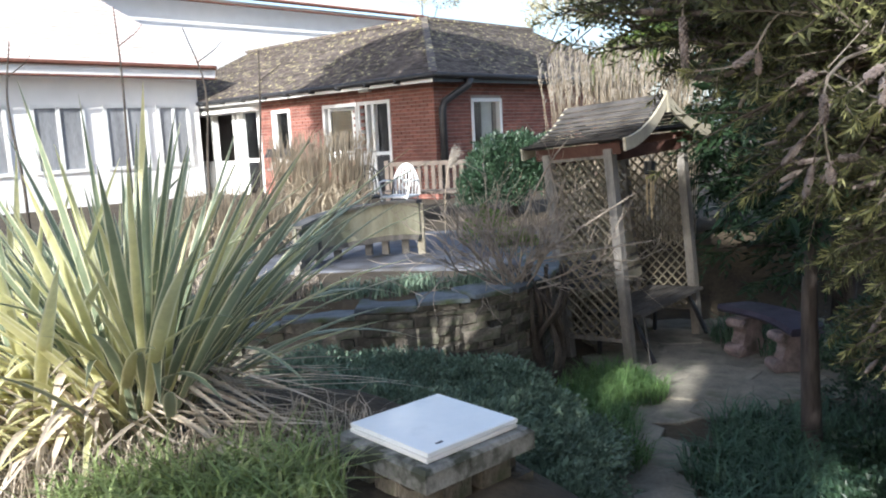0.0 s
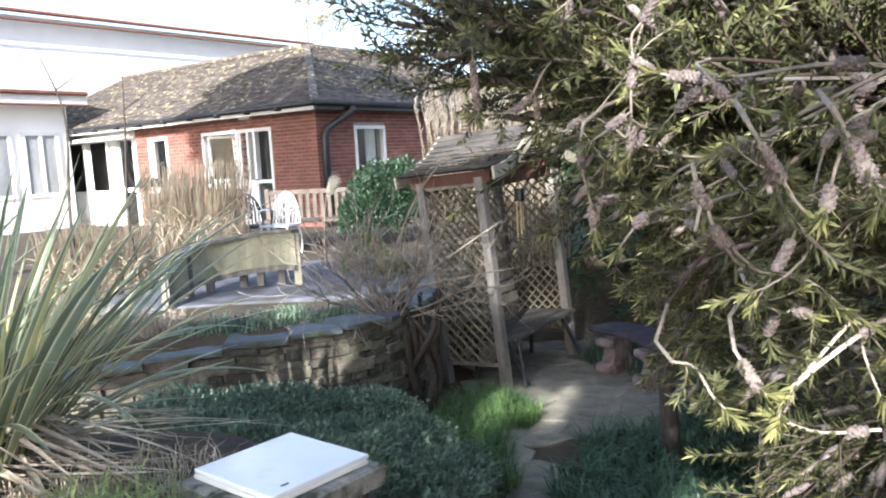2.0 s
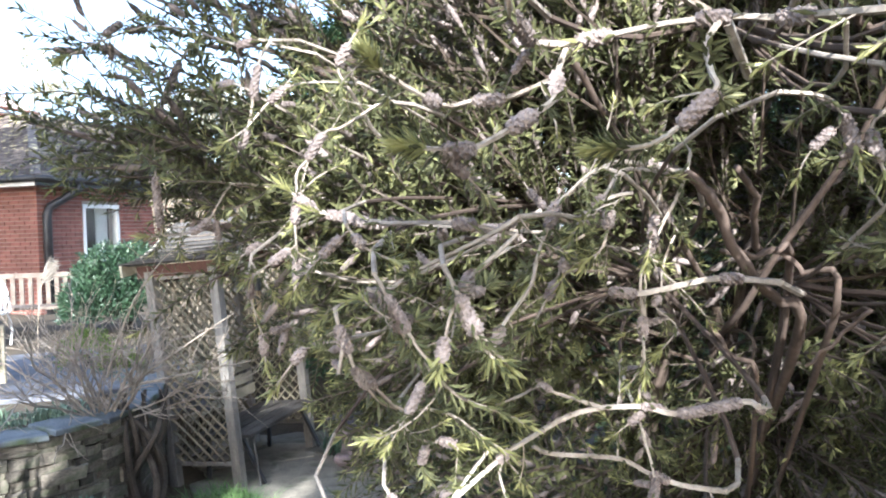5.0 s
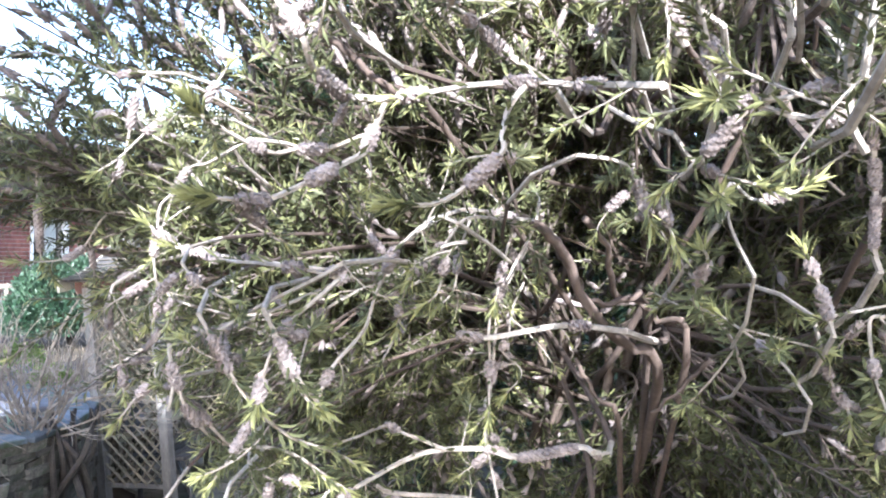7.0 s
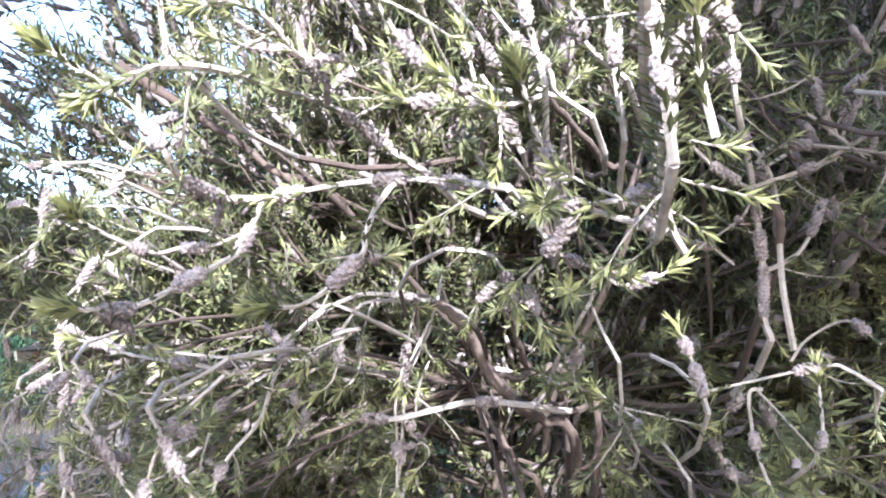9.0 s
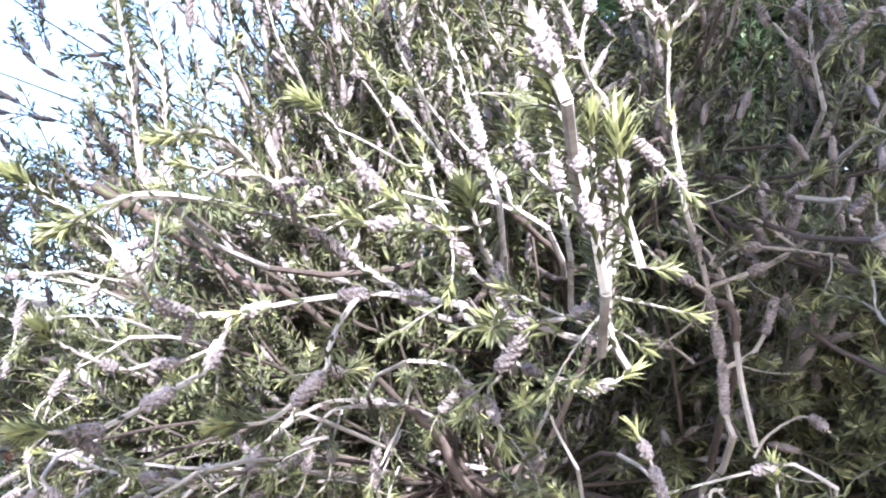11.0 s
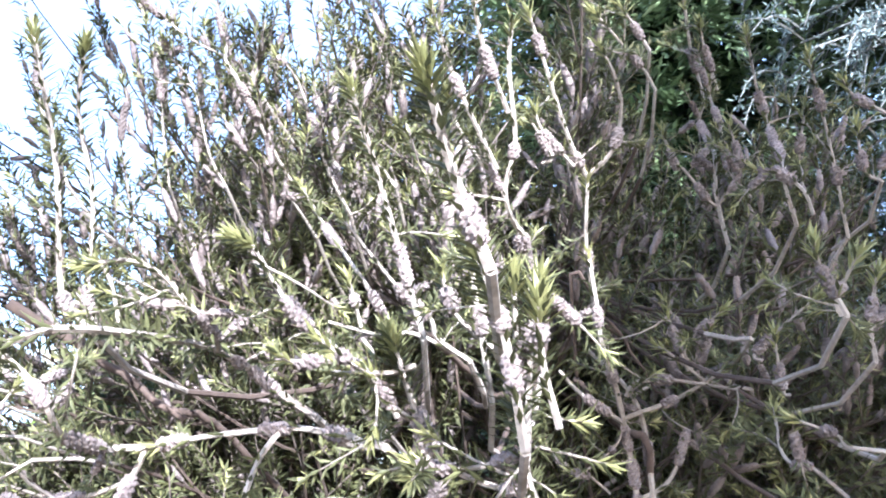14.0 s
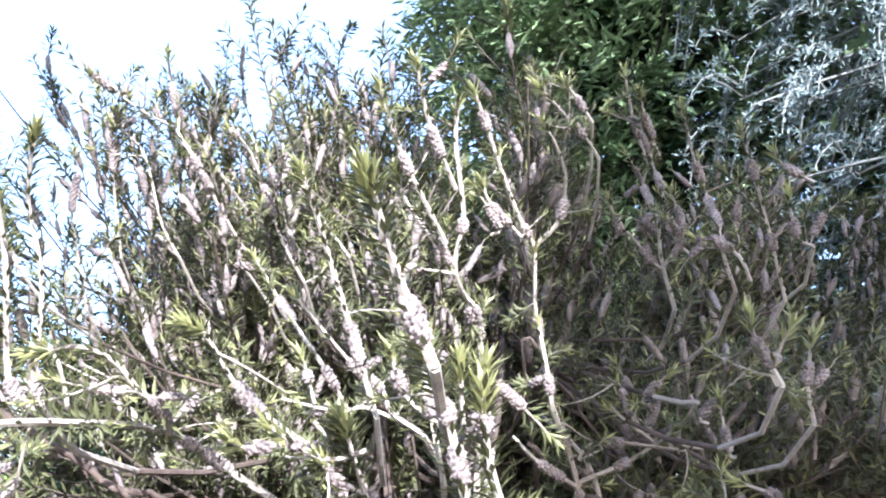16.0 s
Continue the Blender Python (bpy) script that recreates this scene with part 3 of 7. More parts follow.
# ---- terrace: curved timber balustrade, chairs, bench ----
fence = thing("balustrade", "curved weathered timber balustrade, green with algae", "fence", (-0.6, 7.97, 0.9))
arc = spline([(0, 0, 0), (-0.18, 0.06, 0), (-0.39, 0.05, -0.01), (-0.56, 0.02, -0.03), (-0.84, -0.2, -0.055), (-0.97, -0.46, -0.09), (-1.0, -1.0, -0.12)], 4)
for i in range(0, len(arc), 4):
    b = Build()
    b.slab(arc[i].x - 0.035, arc[i].x + 0.035, arc[i].y - 0.01, arc[i].y + 0.06, -0.3, 0.5 + arc[i].z)
    part("post", b, M_TIMBER if i else M_BARGE, fence)
for (p, q) in zip(arc, arc[1:]):
    b = Build()
    b.beam((p.x, p.y - 0.02, p.z + 0.525), (q.x, q.y - 0.02, q.z + 0.525), 0.13, 0.03)
    part("cap", b, M_TIMBER, fence)
    b = Build()
    b.beam((p.x, p.y - 0.045, p.z + 0.16), (q.x, q.y - 0.045, q.z + 0.16), 0.06, 0.05)
    part("rail", b, M_TIMBER, fence)
    num = max(1, round((q - p).length / 0.1))
    for k in range(num):
        m = p.lerp(q, (k + 0.5) / num)
        b = Build()
        h = (q - p) * (0.495 / num)
        b.beam((m.x - h.x, m.y - 0.03 - h.y, m.z + 0.345), (m.x + h.x, m.y - 0.03 + h.y, m.z + 0.345), 0.02, 0.34)
        part("board", b, M_GREENWOOD, fence)
b = Build()
b.slab(-0.9, 2.6, -0.9, 1.9, -0.25, 0.02, c=0.01)
whole("deck_slab", b, M_PAVE, "blue-grey stone terrace slab", "paving", kind="structure", at=pose(-1.5, 7.95, 0.86, 0, 0, 4))


def ornate_chair(at, material, label):
    """A cast metal garden chair with a pierced back."""
    c = thing("garden_chair", label, "chair", at, "terrace chairs")
    b = Build()
    b.slab(-0.22, 0.22, -0.2, 0.2, 0.40, 0.43, c=0.01)
    part("seat", b, material, c)
    for sx, sy in ((-1, -1), (1, -1), (-1, 1), (1, 1)):
        b = Build()
        b.tube(bez((sx * 0.18, sy * 0.17, 0.41), (sx * 0.26, sy * 0.22, 0.25), (sx * 0.2, sy * 0.22, 0), 5), 0.014, 6)
        part("leg", b, material, c)
    b = Build()
    hoop = [(0.21 * math.cos(a), 0.2 + 0.06 * math.sin(a), 0.42 + 0.44 * math.sin(a)) for a in (math.pi * i / 14 for i in range(15))]
    b.tube(hoop, 0.016, 6)
    part("backrest", b, material, c)
    for i in range(-3, 4):
        b = Build()
        b.tube([(i * 0.05, 0.2, 0.43), (i * 0.055, 0.235, 0.62), (i * 0.045, 0.255, 0.42 + 0.44 * math.sqrt(1 - (i * 0.05 / 0.21) ** 2))], 0.011, 5)
        part("spindle", b, material, c)
    for z, r in ((0.56, 0.07), (0.68, 0.08), (0.77, 0.05)):
        b = Build()
        b.tube([(r * math.cos(a), 0.235 + 0.02 * math.sin(a), z + r * 0.7 * math.sin(a)) for a in (2 * math.pi * i / 12 for i in range(13))], 0.012, 5)
        part("scroll", b, material, c)
    for sx in (-1, 1):
        b = Build()
        b.tube([(sx * 0.2, 0.21, 0.62), (sx * 0.25, 0.0, 0.64), (sx * 0.24, -0.17, 0.62), (sx * 0.2, -0.18, 0.42)], 0.013, 6)
        part("armrest", b, material, c)
    return c


ornate_chair(pose(-1.36, 11.1, 0.84, 0, 0, -15), M_WHITE, "white cast metal garden chair with pierced back")
ornate_chair(pose(-1.75, 11.2, 0.84, 0, 0, 30), M_BLACK, "black metal garden chair beside the table")
tb = thing("garden_table", "small white metal garden table on the terrace", "table", pose(-2.15, 11.0, 0.84))
b = Build()
b.tube([(0, 0, 0.56), (0, 0, 0.585)], 0.26, 20)
part("tabletop", b, M_WHITE, tb)
for a in (0.4, 2.5, 4.6):
    b = Build()
    b.tube(bez((0.05 * math.cos(a), 0.05 * math.sin(a), 0.56), (0.3 * math.cos(a), 0.3 * math.sin(a), 0.3), (0.2 * math.cos(a), 0.2 * math.sin(a), 0), 5), 0.016, 6)
    part("leg", b, M_WHITE, tb)

bn = thing("slatted_bench", "brown slatted timber bench against the bungalow", "bench", pose(-1.1, 12.6, 0.84, 0, 0, -12))
for i in range(13):
    b = Build()
    b.slab(-0.72 + i * 0.12, -0.66 + i * 0.12, 0, 0.03, 0.35, 0.78)
    part("slat", b, M_BENCH, bn)
for z in (0.32, 0.78):
    b = Build()
    b.slab(-0.8, 0.86, -0.01, 0.045, z, z + 0.07)
    part("rail", b, M_BENCH, bn)
for x in (-0.8, 0.82):
    b = Build()
    b.slab(x, x + 0.07, -0.02, 0.06, 0, 0.88)
    part("leg", b, M_BENCH, bn)
b = Build()
b.slab(-0.75, 0.82, -0.5, -0.02, 0.36, 0.40)
part("seat", b, M_BENCH, bn)

feeder = thing("bird_table", "small brown bird table on a post", "bird table", (-3.2, 11.5, 0.84))
b = Build()
b.slab(-0.03, 0.03, -0.03, 0.03, 0, 0.85)
part("post", b, M_TIMBER, feeder)
b = Build()
b.slab(-0.18, 0.18, -0.15, 0.15, 0.85, 0.88), b.slab(-0.15, -0.12, -0.02, 0.02, 0.88, 1.05), b.slab(0.12, 0.15, -0.02, 0.02, 0.88, 1.05)
part("tray", b, M_TIMBER, feeder)
b = Build()
b.add([Vector(p) for p in ((-0.2, -0.17, 1.04), (0.2, -0.17, 1.04), (0.2, 0.17, 1.04), (-0.2, 0.17, 1.04), (-0.2, 0, 1.16), (0.2, 0, 1.16))], [(3, 2, 1, 0), (0, 1, 5, 4), (2, 3, 4, 5), (0, 4, 3), (1, 2, 5)])
part("roof", b, M_DARK, feeder)

# ---- lattice arbour with bench ----
AW, AD, PH = 1.25, 0.64, 1.9
arbour = thing("arbour", "weathered timber arbour with lattice sides and a curved slatted roof", "arbour", pose(1.37, 6.86, 0, -3.7, -2.8, 53))


def post(x, y):
    b = Build()
    b.slab(x - 0.04, x + 0.04, y - 0.04, y + 0.04, -0.1, PH)
    part("post", b, M_TIMBER, arbour)


for x in (0, AW):
    for y in (0, AD):
        post(x, y)


def lattice(p, q, z0, z1, name):
    """A framed panel of crossed laths between two posts."""
    pn = new(name)
    pn.parent = arbour
    p, q = Vector(p), Vector(q)
    n = (q - p).normalized()
    w = (q - p).length
    off = Vector((-n.y, n.x, 0)) * 0.006
    for z in (z0, z1):
        b = Build()
        b.beam(p + Vector((0, 0, z)), q + Vector((0, 0, z)), 0.03, 0.035)
        part("rail", b, M_TIMBER, pn)
    h, step = z1 - z0, 0.105
    for s in (1, -1):
        c = -h
        while c < w:
            pts = []
            for u, z in ((c, 0.0), (c + h, h)):
                pts.append((u, z))
            (u0, a0), (u1, a1) = pts
            if u0 < 0:
                a0, u0 = -u0, 0
            if u1 > w:
                a1, u1 = h - (u1 - w), w
            if a1 - a0 > 0.03:
                if s < 0:
                    u0, u1 = w - u0, w - u1
                b = Build()
                b.beam(p + n * u0 + Vector((0, 0, z0 + a0)) + off * s, p + n * u1 + Vector((0, 0, z0 + a1)) + off * s, 0.008, 0.028, up=off)
                part("lath", b, M_LATH, pn)
            c += step


lattice((0, 0.04, 0), (0, AD - 0.04, 0), 0.22, PH - 0.06, "side_lattice")
lattice((AW, 0.04, 0), (AW, AD - 0.04, 0), 0.22, PH - 0.06, "side_lattice")
lattice((0.04, AD, 0), (AW - 0.04, AD, 0), 0.22, PH - 0.06, "back_lattice")
for p, q in (((0, -0.12, PH), (0, AD + 0.12, PH)), ((AW, -0.12, PH), (AW, AD + 0.12, PH)), ((0, 0, PH - 0.06), (AW, 0, PH - 0.06)), ((0, AD, PH - 0.06), (AW, AD, PH - 0.06))):
    b = Build()
    b.beam((p[0], p[1], p[2]), (q[0], q[1], q[2]), 0.05, 0.1)
    part("beam", b, M_REDWOOD, arbour)


def sweep(t):
    """The roof's curve from eave (t 0) to ridge (t 1): flat at the eave, steep at the ridge."""
    return (-0.14 + (AW / 2 + 0.14) * t, PH + 0.05 + 0.03 * t + 0.3 * t ** 2)


for s in (0, 1):
    k = 11
    for i in range(k):
        (x0, z0), (x1, z1) = sweep(i / k), sweep((i + 1.12) / k)
        if s:
            x0, x1 = AW - x0, AW - x1
        b = Build()
        ya, yb = -0.2 + rnd(-0.008, 0.008), AD + 0.2
        vs = []
        for x, z, lift in ((x0, z0, 0.03), (x1, z1, 0.004)):
            for y in (ya, yb):
                vs += [Vector((x, y, z + lift)), Vector((x, y, z + lift + 0.014))]
        b.add(vs, [(0, 2, 6, 4), (1, 5, 7, 3), (0, 1, 3, 2), (4, 6, 7, 5), (0, 4, 5, 1), (2, 3, 7, 6)])
        part("slat", b, M_SLAT, arbour)
    for y in (-0.22, AD + 0.2):
        b = Build()
        n = 12
        vs = []
        for i in range(n + 1):
            x, z = sweep(i / n)
            x = AW - x if s else x
            vs += [Vector((x, y, z + 0.03)), Vector((x, y, z - 0.075)), Vector((x, y - 0.025, z + 0.03)), Vector((x, y - 0.025, z - 0.075))]
        fs = []
        for i in range(n):
            a = i * 4
            fs += [(a, a + 1, a + 5, a + 4), (a + 2, a + 6, a + 7, a + 3), (a, a + 4, a + 6, a + 2), (a + 1, a + 3, a + 7, a + 5)]
        b.add(vs, fs + [(0, 2, 3, 1), (n * 4, n * 4 + 1, n * 4 + 3, n * 4 + 2)])
        part("barge_board", b, M_BARGE, arbour, "pale curved barge board")
b = Build()
b.slab(AW / 2 - 0.02, AW / 2 + 0.02, -0.25, -0.215, PH + 0.24, PH + 0.43)
part("finial", b, M_BARGE, arbour)
for i in range(5):
    b = Build()
    y = -0.12 + i * 0.115
    b.slab(0.05, AW - 0.05, y, y + 0.1, 0.42, 0.45, c=0.004)
    part("seat_slat", b, M_SLAT, arbour)
for i in range(4):
    b = Build()
    b.slab(0.06, AW - 0.06, AD - 0.12 + i * 0.02, AD - 0.10 + i * 0.02, 0.55 + i * 0.12, 0.64 + i * 0.12)
    part("back_slat", b, M_BARGE, arbour)
for x in (0.12, AW - 0.12):
    for y0, y1 in ((-0.16, 0.02), (0.4, 0.35)):
        b = Build()
        b.beam((x, y0, 0.0), (x, y1, 0.43), 0.03, 0.03)
        part("bench_leg", b, M_DARK, arbour)
chime = thing("wind_chime", "dark wind chime with brass tubes hanging in the arbour", "wind chime", pose(1.56, 6.95, 1.82))
b = Build()
b.tube([(0, 0, -0.05), (0, 0, -0.16)], 0.045, 10)
part("cap", b, M_BLACK, chime)
for i in range(5):
    b = Build()
    a = i * 1.257
    b.tube([(0.03 * math.cos(a), 0.03 * math.sin(a), -0.16), (0.03 * math.cos(a), 0.03 * math.sin(a), -0.42 - 0.03 * i)], 0.007, 6)
    part("tube", b, M_TAN, chime)
b = Build()
b.tube([(0, 0, 0.02), (0, 0, -0.05)], 0.004, 4)
part("cord", b, M_BLACK, chime)
stick = Build()
stick.tube([(1.53, 6.78, 0.0), (1.49, 6.90, 0.42)], 0.012, 6)
whole("walking_stick", stick, M_BLACK, "dark stick leaning against the arbour bench", "stick")

# ---- stone pillar, lid, low wall ----
pillar = thing("stone_pillar", "rubble stone pillar with a stone cap, lichened", "pillar", pose(0.225, 2.735, 0.533, 0, 0, -41))
LIDM = pose(0.22, 2.735, 1.033, 0, 0, -41)
b = Build()
b.slab(-0.19, 0.19, -0.19, 0.19, -0.3, 0.42)
part("core", b, M_MORTAR, pillar)


def stone(w, d, h, seed):
    """A rough squared stone of 8 corners and a broken edge, foot at 0."""
    r = random.Random(seed)
    b = Build()
    vs = []
    for z in (0, h):
        for x, y in ((-1, -1), (0, -1.1), (1, -1), (1.06, 0), (1, 1), (0, 1.05), (-1, 1), (-1.06, 0)):
            vs.append(Vector((x * w / 2 * r.uniform(0.84, 1.0), y * d / 2 * r.uniform(0.84, 1.0), z + r.uniform(-0.1, 0.1) * h)))
    fs = [tuple(range(7, -1, -1)), tuple(range(8, 16))] + [(i, (i + 1) % 8, 8 + (i + 1) % 8, 8 + i) for i in range(8)]
    b.add(vs, fs)
    return b.done("stone", M_STONE)


STONES = [stone(rnd(0.14, 0.26), 0.1, rnd(0.06, 0.1), i) for i in range(14)]
for side in range(4):
    z = -0.12
    while z < 0.36:
        h = rnd(0.08, 0.13)
        u = -0.2
        while u < 0.16:
            w = rnd(0.1, 0.2)
            ob = part("stone", random.choice(STONES), None, pillar)
            ob.matrix_basis = pose(0, 0, 0, 0, 0, 90 * side) @ pose(u + w / 2, -0.2, z) @ Matrix.Diagonal((w / 0.2, 0.9, h / 0.085, 1))
            u += w + 0.008
        z += h + 0.008
b = Build()
b.slab(-0.265, 0.255, -0.265, 0.255, 0.40, 0.475, c=0.012)
part("cap", b, M_CAP, pillar, "thick grey lichened cap stone")
lid = thing("white_board", "white laminated square board lying on the stone pillar", "board", LIDM)
b = Build()
b.slab(-0.215, 0.215, -0.215, 0.215, -0.021, -0.006, c=0.003)
part("under_board", b, M_WHITE, lid)
b = Build()
b.slab(-0.22, 0.212, -0.208, 0.222, -0.004, 0.011, c=0.003)
part("top_board", b, M_LID, lid)
b = Build()
b.slab(0.165, 0.175, -0.135, -0.105, 0.0112, 0.013)
part("label", b, M_DARK, lid)
low = thing("low_wall", "low mossy stone wall beside the pillar", "wall", pose(-0.02, 2.2, 0.5, 0, 0, -37), kind="structure")
b = Build()
b.slab(-0.6, 0.15, -0.16, 0.16, -0.3, 0.28)
part("core", b, M_MORTAR, low)
for i in range(5):
    ob = part("stone", STONES[i], None, low)
    ob.matrix_basis = pose(-0.5 + i * 0.13, rnd(-0.05, 0.05), 0.255, 0, 0, rnd(-20, 20)) @ Matrix.Diagonal((0.8, 2.2, 0.8, 1))
for i in range(3):
    b = Build()
    r = [rnd(0.05, 0.1) for _ in range(10)]
    b.add([Vector((0, 0, 0.035))] + [Vector((r[j] * math.cos(j * 0.628), r[j] * math.sin(j * 0.628), 0)) for j in range(10)], [(0, j + 1, (j + 1) % 10 + 1) for j in range(10)])
    ob = part("moss_pad", b, M_MOSS, low)
    ob.matrix_basis = pose(-0.4 + i * 0.2, rnd(-0.08, 0.08), 0.30)
b = Build()
b.slab(-0.11, 0.11, -0.15, 0.15, 0, 0.02, c=0.004)
whole("tan_tile", b, M_TAN, "tan clay tile lying on the low wall", "tile", at=pose(-0.2, 2.42, 0.845, 4, 3, 12))

# ---- retaining wall ----
rwall = thing("retaining_wall", "dry rubble retaining wall with slate coping", "wall", (0, 0, 0), kind="structure")
line = spline([(x, y, 0) for x, y in WALL_LINE], 12)
b = Build()
for p, q in zip(line, line[1:]):
    b.beam((p.x, p.y, -0.1), (q.x, q.y, -0.1), 0.2, 0.01)
vs = []
for i, p in enumerate(line):
    d = (line[min(i + 1, len(line) - 1)] - line[max(0, i - 1)]).normalized()
    n = Vector((-d.y, d.x, 0))
    zt = 0.86 + min(0, 0.09 * (p.x - 0.17))
    for k, z in ((0.0, -0.2), (0.0, zt), (0.32, zt), (0.32, -0.2)):
        vs.append(Vector((p.x, p.y, z)) + n * k)
b.add(vs, [(i * 4 + j, i * 4 + (j + 1) % 4, i * 4 + 4 + (j + 1) % 4, i * 4 + 4 + j) for i in range(len(line) - 1) for j in range(4)])
part("core", b, M_MORTAR, rwall)


def along(s):
    """Place and heading at s metres along the wall."""
    for p, q in zip(line, line[1:]):
        L = (q - p).length
        if s <= L:
            d = (q - p).normalized()
            return p + d * s, math.degrees(math.atan2(d.y, d.x))
        s -= L
    d = (line[-1] - line[-2]).normalized()
    return line[-1], math.degrees(math.atan2(d.y, d.x))


LEN = sum((q - p).length for p, q in zip(line, line[1:]))
z = -0.04
while z < 0.84:
    h = rnd(0.035, 0.1)
    s = 2.9 + rnd(0, 0.1)
    while s < LEN - 0.1:
        w = rnd(0.1, 0.3)
        p, a = along(s + w / 2)
        if z + h > 0.86 + min(0, 0.09 * (p.x - 0.17)):
            s += w
            continue
        ob = part("stone", random.choice(STONES), None, rwall)
        ob.matrix_basis = pose(p.x, p.y, z, rnd(-4, 4), rnd(-3, 3), a) @ pose(0, rnd(-0.012, 0.03), rnd(-0.006, 0.006), 0, rnd(-7, 7)) @ Matrix.Diagonal((w / 0.19, 0.9, h / 0.08, 1))
        s += w + 0.01
    z += h + 0.006
s = 2.6
while s < LEN - 0.2:
    w = rnd(0.35, 0.6)
    p, a = along(s + w / 2)
    b = Build()
    b.slab(-w / 2, w / 2 - 0.012, -0.045 + rnd(-0.015, 0.015), 0.3, -0.005, rnd(0.03, 0.042), c=0.008)
    ob = part("coping_stone", b, M_COPING, rwall)
    ob.matrix_basis = pose(p.x, p.y, 0.862 + min(0, 0.09 * (p.x - 0.17)), rnd(-1, 1), rnd(-0.8, 0.8), a + rnd(-1, 1))
    s += w

# ---- flagstones ----
patio = thing("patio", "uneven sandstone flagstones with moss in the joints", "paving", (0, 0, 0), kind="structure")
for j in range(13):
    y = 3.6 + j * 0.42
    wide = 3 if y > 5.9 else 1
    for i in range(wide + (1 if y > 5.4 else 0)):
        cx = (1.16 if y < 5.6 else 1.5) + 0.2 * math.sin(y * 1.7) * (y < 5.6) + i * 0.56 + 0.14 * (j % 2) - 0.2
        if behind_wall(cx, y) > -0.3 or y > 8.6:
            continue
        k = 7
        r = [rnd(0.265, 0.335) for _ in range(k)]
        ring = [Vector((r[q] * 1.22 * math.cos(q * 2 * math.pi / k + 0.3), r[q] * math.sin(q * 2 * math.pi / k + 0.3), 0)) for q in range(k)]
        b = Build()
        b.add([v + Vector((0, 0, -0.05)) for v in ring] + [v + Vector((0, 0, 0.008)) for v in ring] + [v * 0.97 + Vector((0, 0, 0.012)) for v in ring],
              [tuple(2 * k + q for q in range(k))] + [(q, (q + 1) % k, k + (q + 1) % k, k + q) for q in range(k)] + [(k + q, k + (q + 1) % k, 2 * k + (q + 1) % k, 2 * k + q) for q in range(k)])
        ob = part("flagstone", b, M_FLAG, patio)
        ob.matrix_basis = pose(cx, y, max(height(cx, y), -0.02) + 0.012 + rnd(-0.004, 0.004), rnd(-1, 1), rnd(-1, 1), rnd(-25, 25))

# ---- flax ----
def strap(base, tip, lift, width, n=10):
    """One strap leaf from base to tip, its middle lifted."""
    base, tip = Vector(base), Vector(tip)
    mid = base.lerp(tip, 0.45) + Vector((0, 0, lift))
    pts = bez(base, mid, tip, n)
    ws = [width * (0.4 + 1.2 * t) if t < 0.5 else width * (1.0 - max(0, (t - 0.55) / 0.45) ** 1.6 * 0.97) for t in (i / n for i in range(n + 1))]
    out = tip - base
    nr = Vector((-out.x, -out.y, 0.8 * math.hypot(out.x, out.y) + 0.15))
    b = Build()
    b.blade(pts, ws, nr, 0.35)
    return b


FLAX = Vector((-1.08, 3.02, 0.88))
flax = thing("flax", "large clump of striped green and cream flax leaves", "flax plant", tuple(FLAX))
random.seed(4)
for i in range(250):
    a = rnd(0, 2 * math.pi)
    rad = math.sqrt(random.random())
    c = (0.02, 0.0) if i % 5 else (-0.4, -0.1)
    base = Vector((c[0] + math.cos(a) * 0.15 * rad, c[1] + math.sin(a) * 0.13 * rad, rnd(-0.02, 0.05)))
    lean = 0.06 + 1.05 * rad ** 1.3 * rnd(0.7, 1.1)
    L = rnd(0.85, 1.55)
    a2 = a + rnd(-1.0, 1.0)
    tip = base + Vector((math.cos(a2) * math.sin(lean), math.sin(a2) * math.sin(lean), math.cos(lean) * 0.97)) * L
    bow = 0.04 + rnd(-0.02, 0.3) * lean
    if lean > 0.6 and i % 3 == 0:
        tip.z -= rnd(0.1, 0.45)  # tips that droop
        bow += 0.22
    if tip.x > 0.75 and tip.z < 0.9:
        tip.z += 0.3
    part("leaf", strap(base, tip, bow, rnd(0.026, 0.06)), M_PHORY if random.random() < (0.4 if base.x > -0.2 else 0.65) else M_PHOR, flax, smooth=True)
for tx, ty, tz, lf in ((0.86, 0.12, 1.25, 0.25), (0.65, 0.2, 1.0, 0.25), (0.98, 0.5, 0.42, 0.15), (1.09, 0.9, 0.16, 0.42), (0.72, 0.15, 0.62, 0.2), (0.95, 0.0, 0.85, 0.25)):
    part("leaf", strap((0.1, 0, 0), (tx, ty, tz), lf, 0.05, 14), M_PHOR, flax, smooth=True)
part("leaf", strap((0.1, 0.1, 0.05), (1.0, 0.45, 0.37), 0.1, 0.055, 14), M_PHORY, flax, smooth=True)
for i in range(240):
    # low outer leaves in the sun, arching over, most of them yellowed or dead
    a = rnd(2.7, 5.0)
    base = Vector((rnd(-0.75, 0.05), rnd(-0.4, 0.0), rnd(0.0, 0.15)))
    L = rnd(0.3, 0.9)
    tip = base + Vector((math.cos(a) * L, math.sin(a) * L * 0.7, rnd(-0.12, 0.55)))
    part("leaf", strap(base, tip, rnd(0.12, 0.42), rnd(0.018, 0.048), 8), (M_PHORY, M_DEAD, M_PHORY, M_PHORY, M_DEAD)[i % 5], flax, smooth=True)
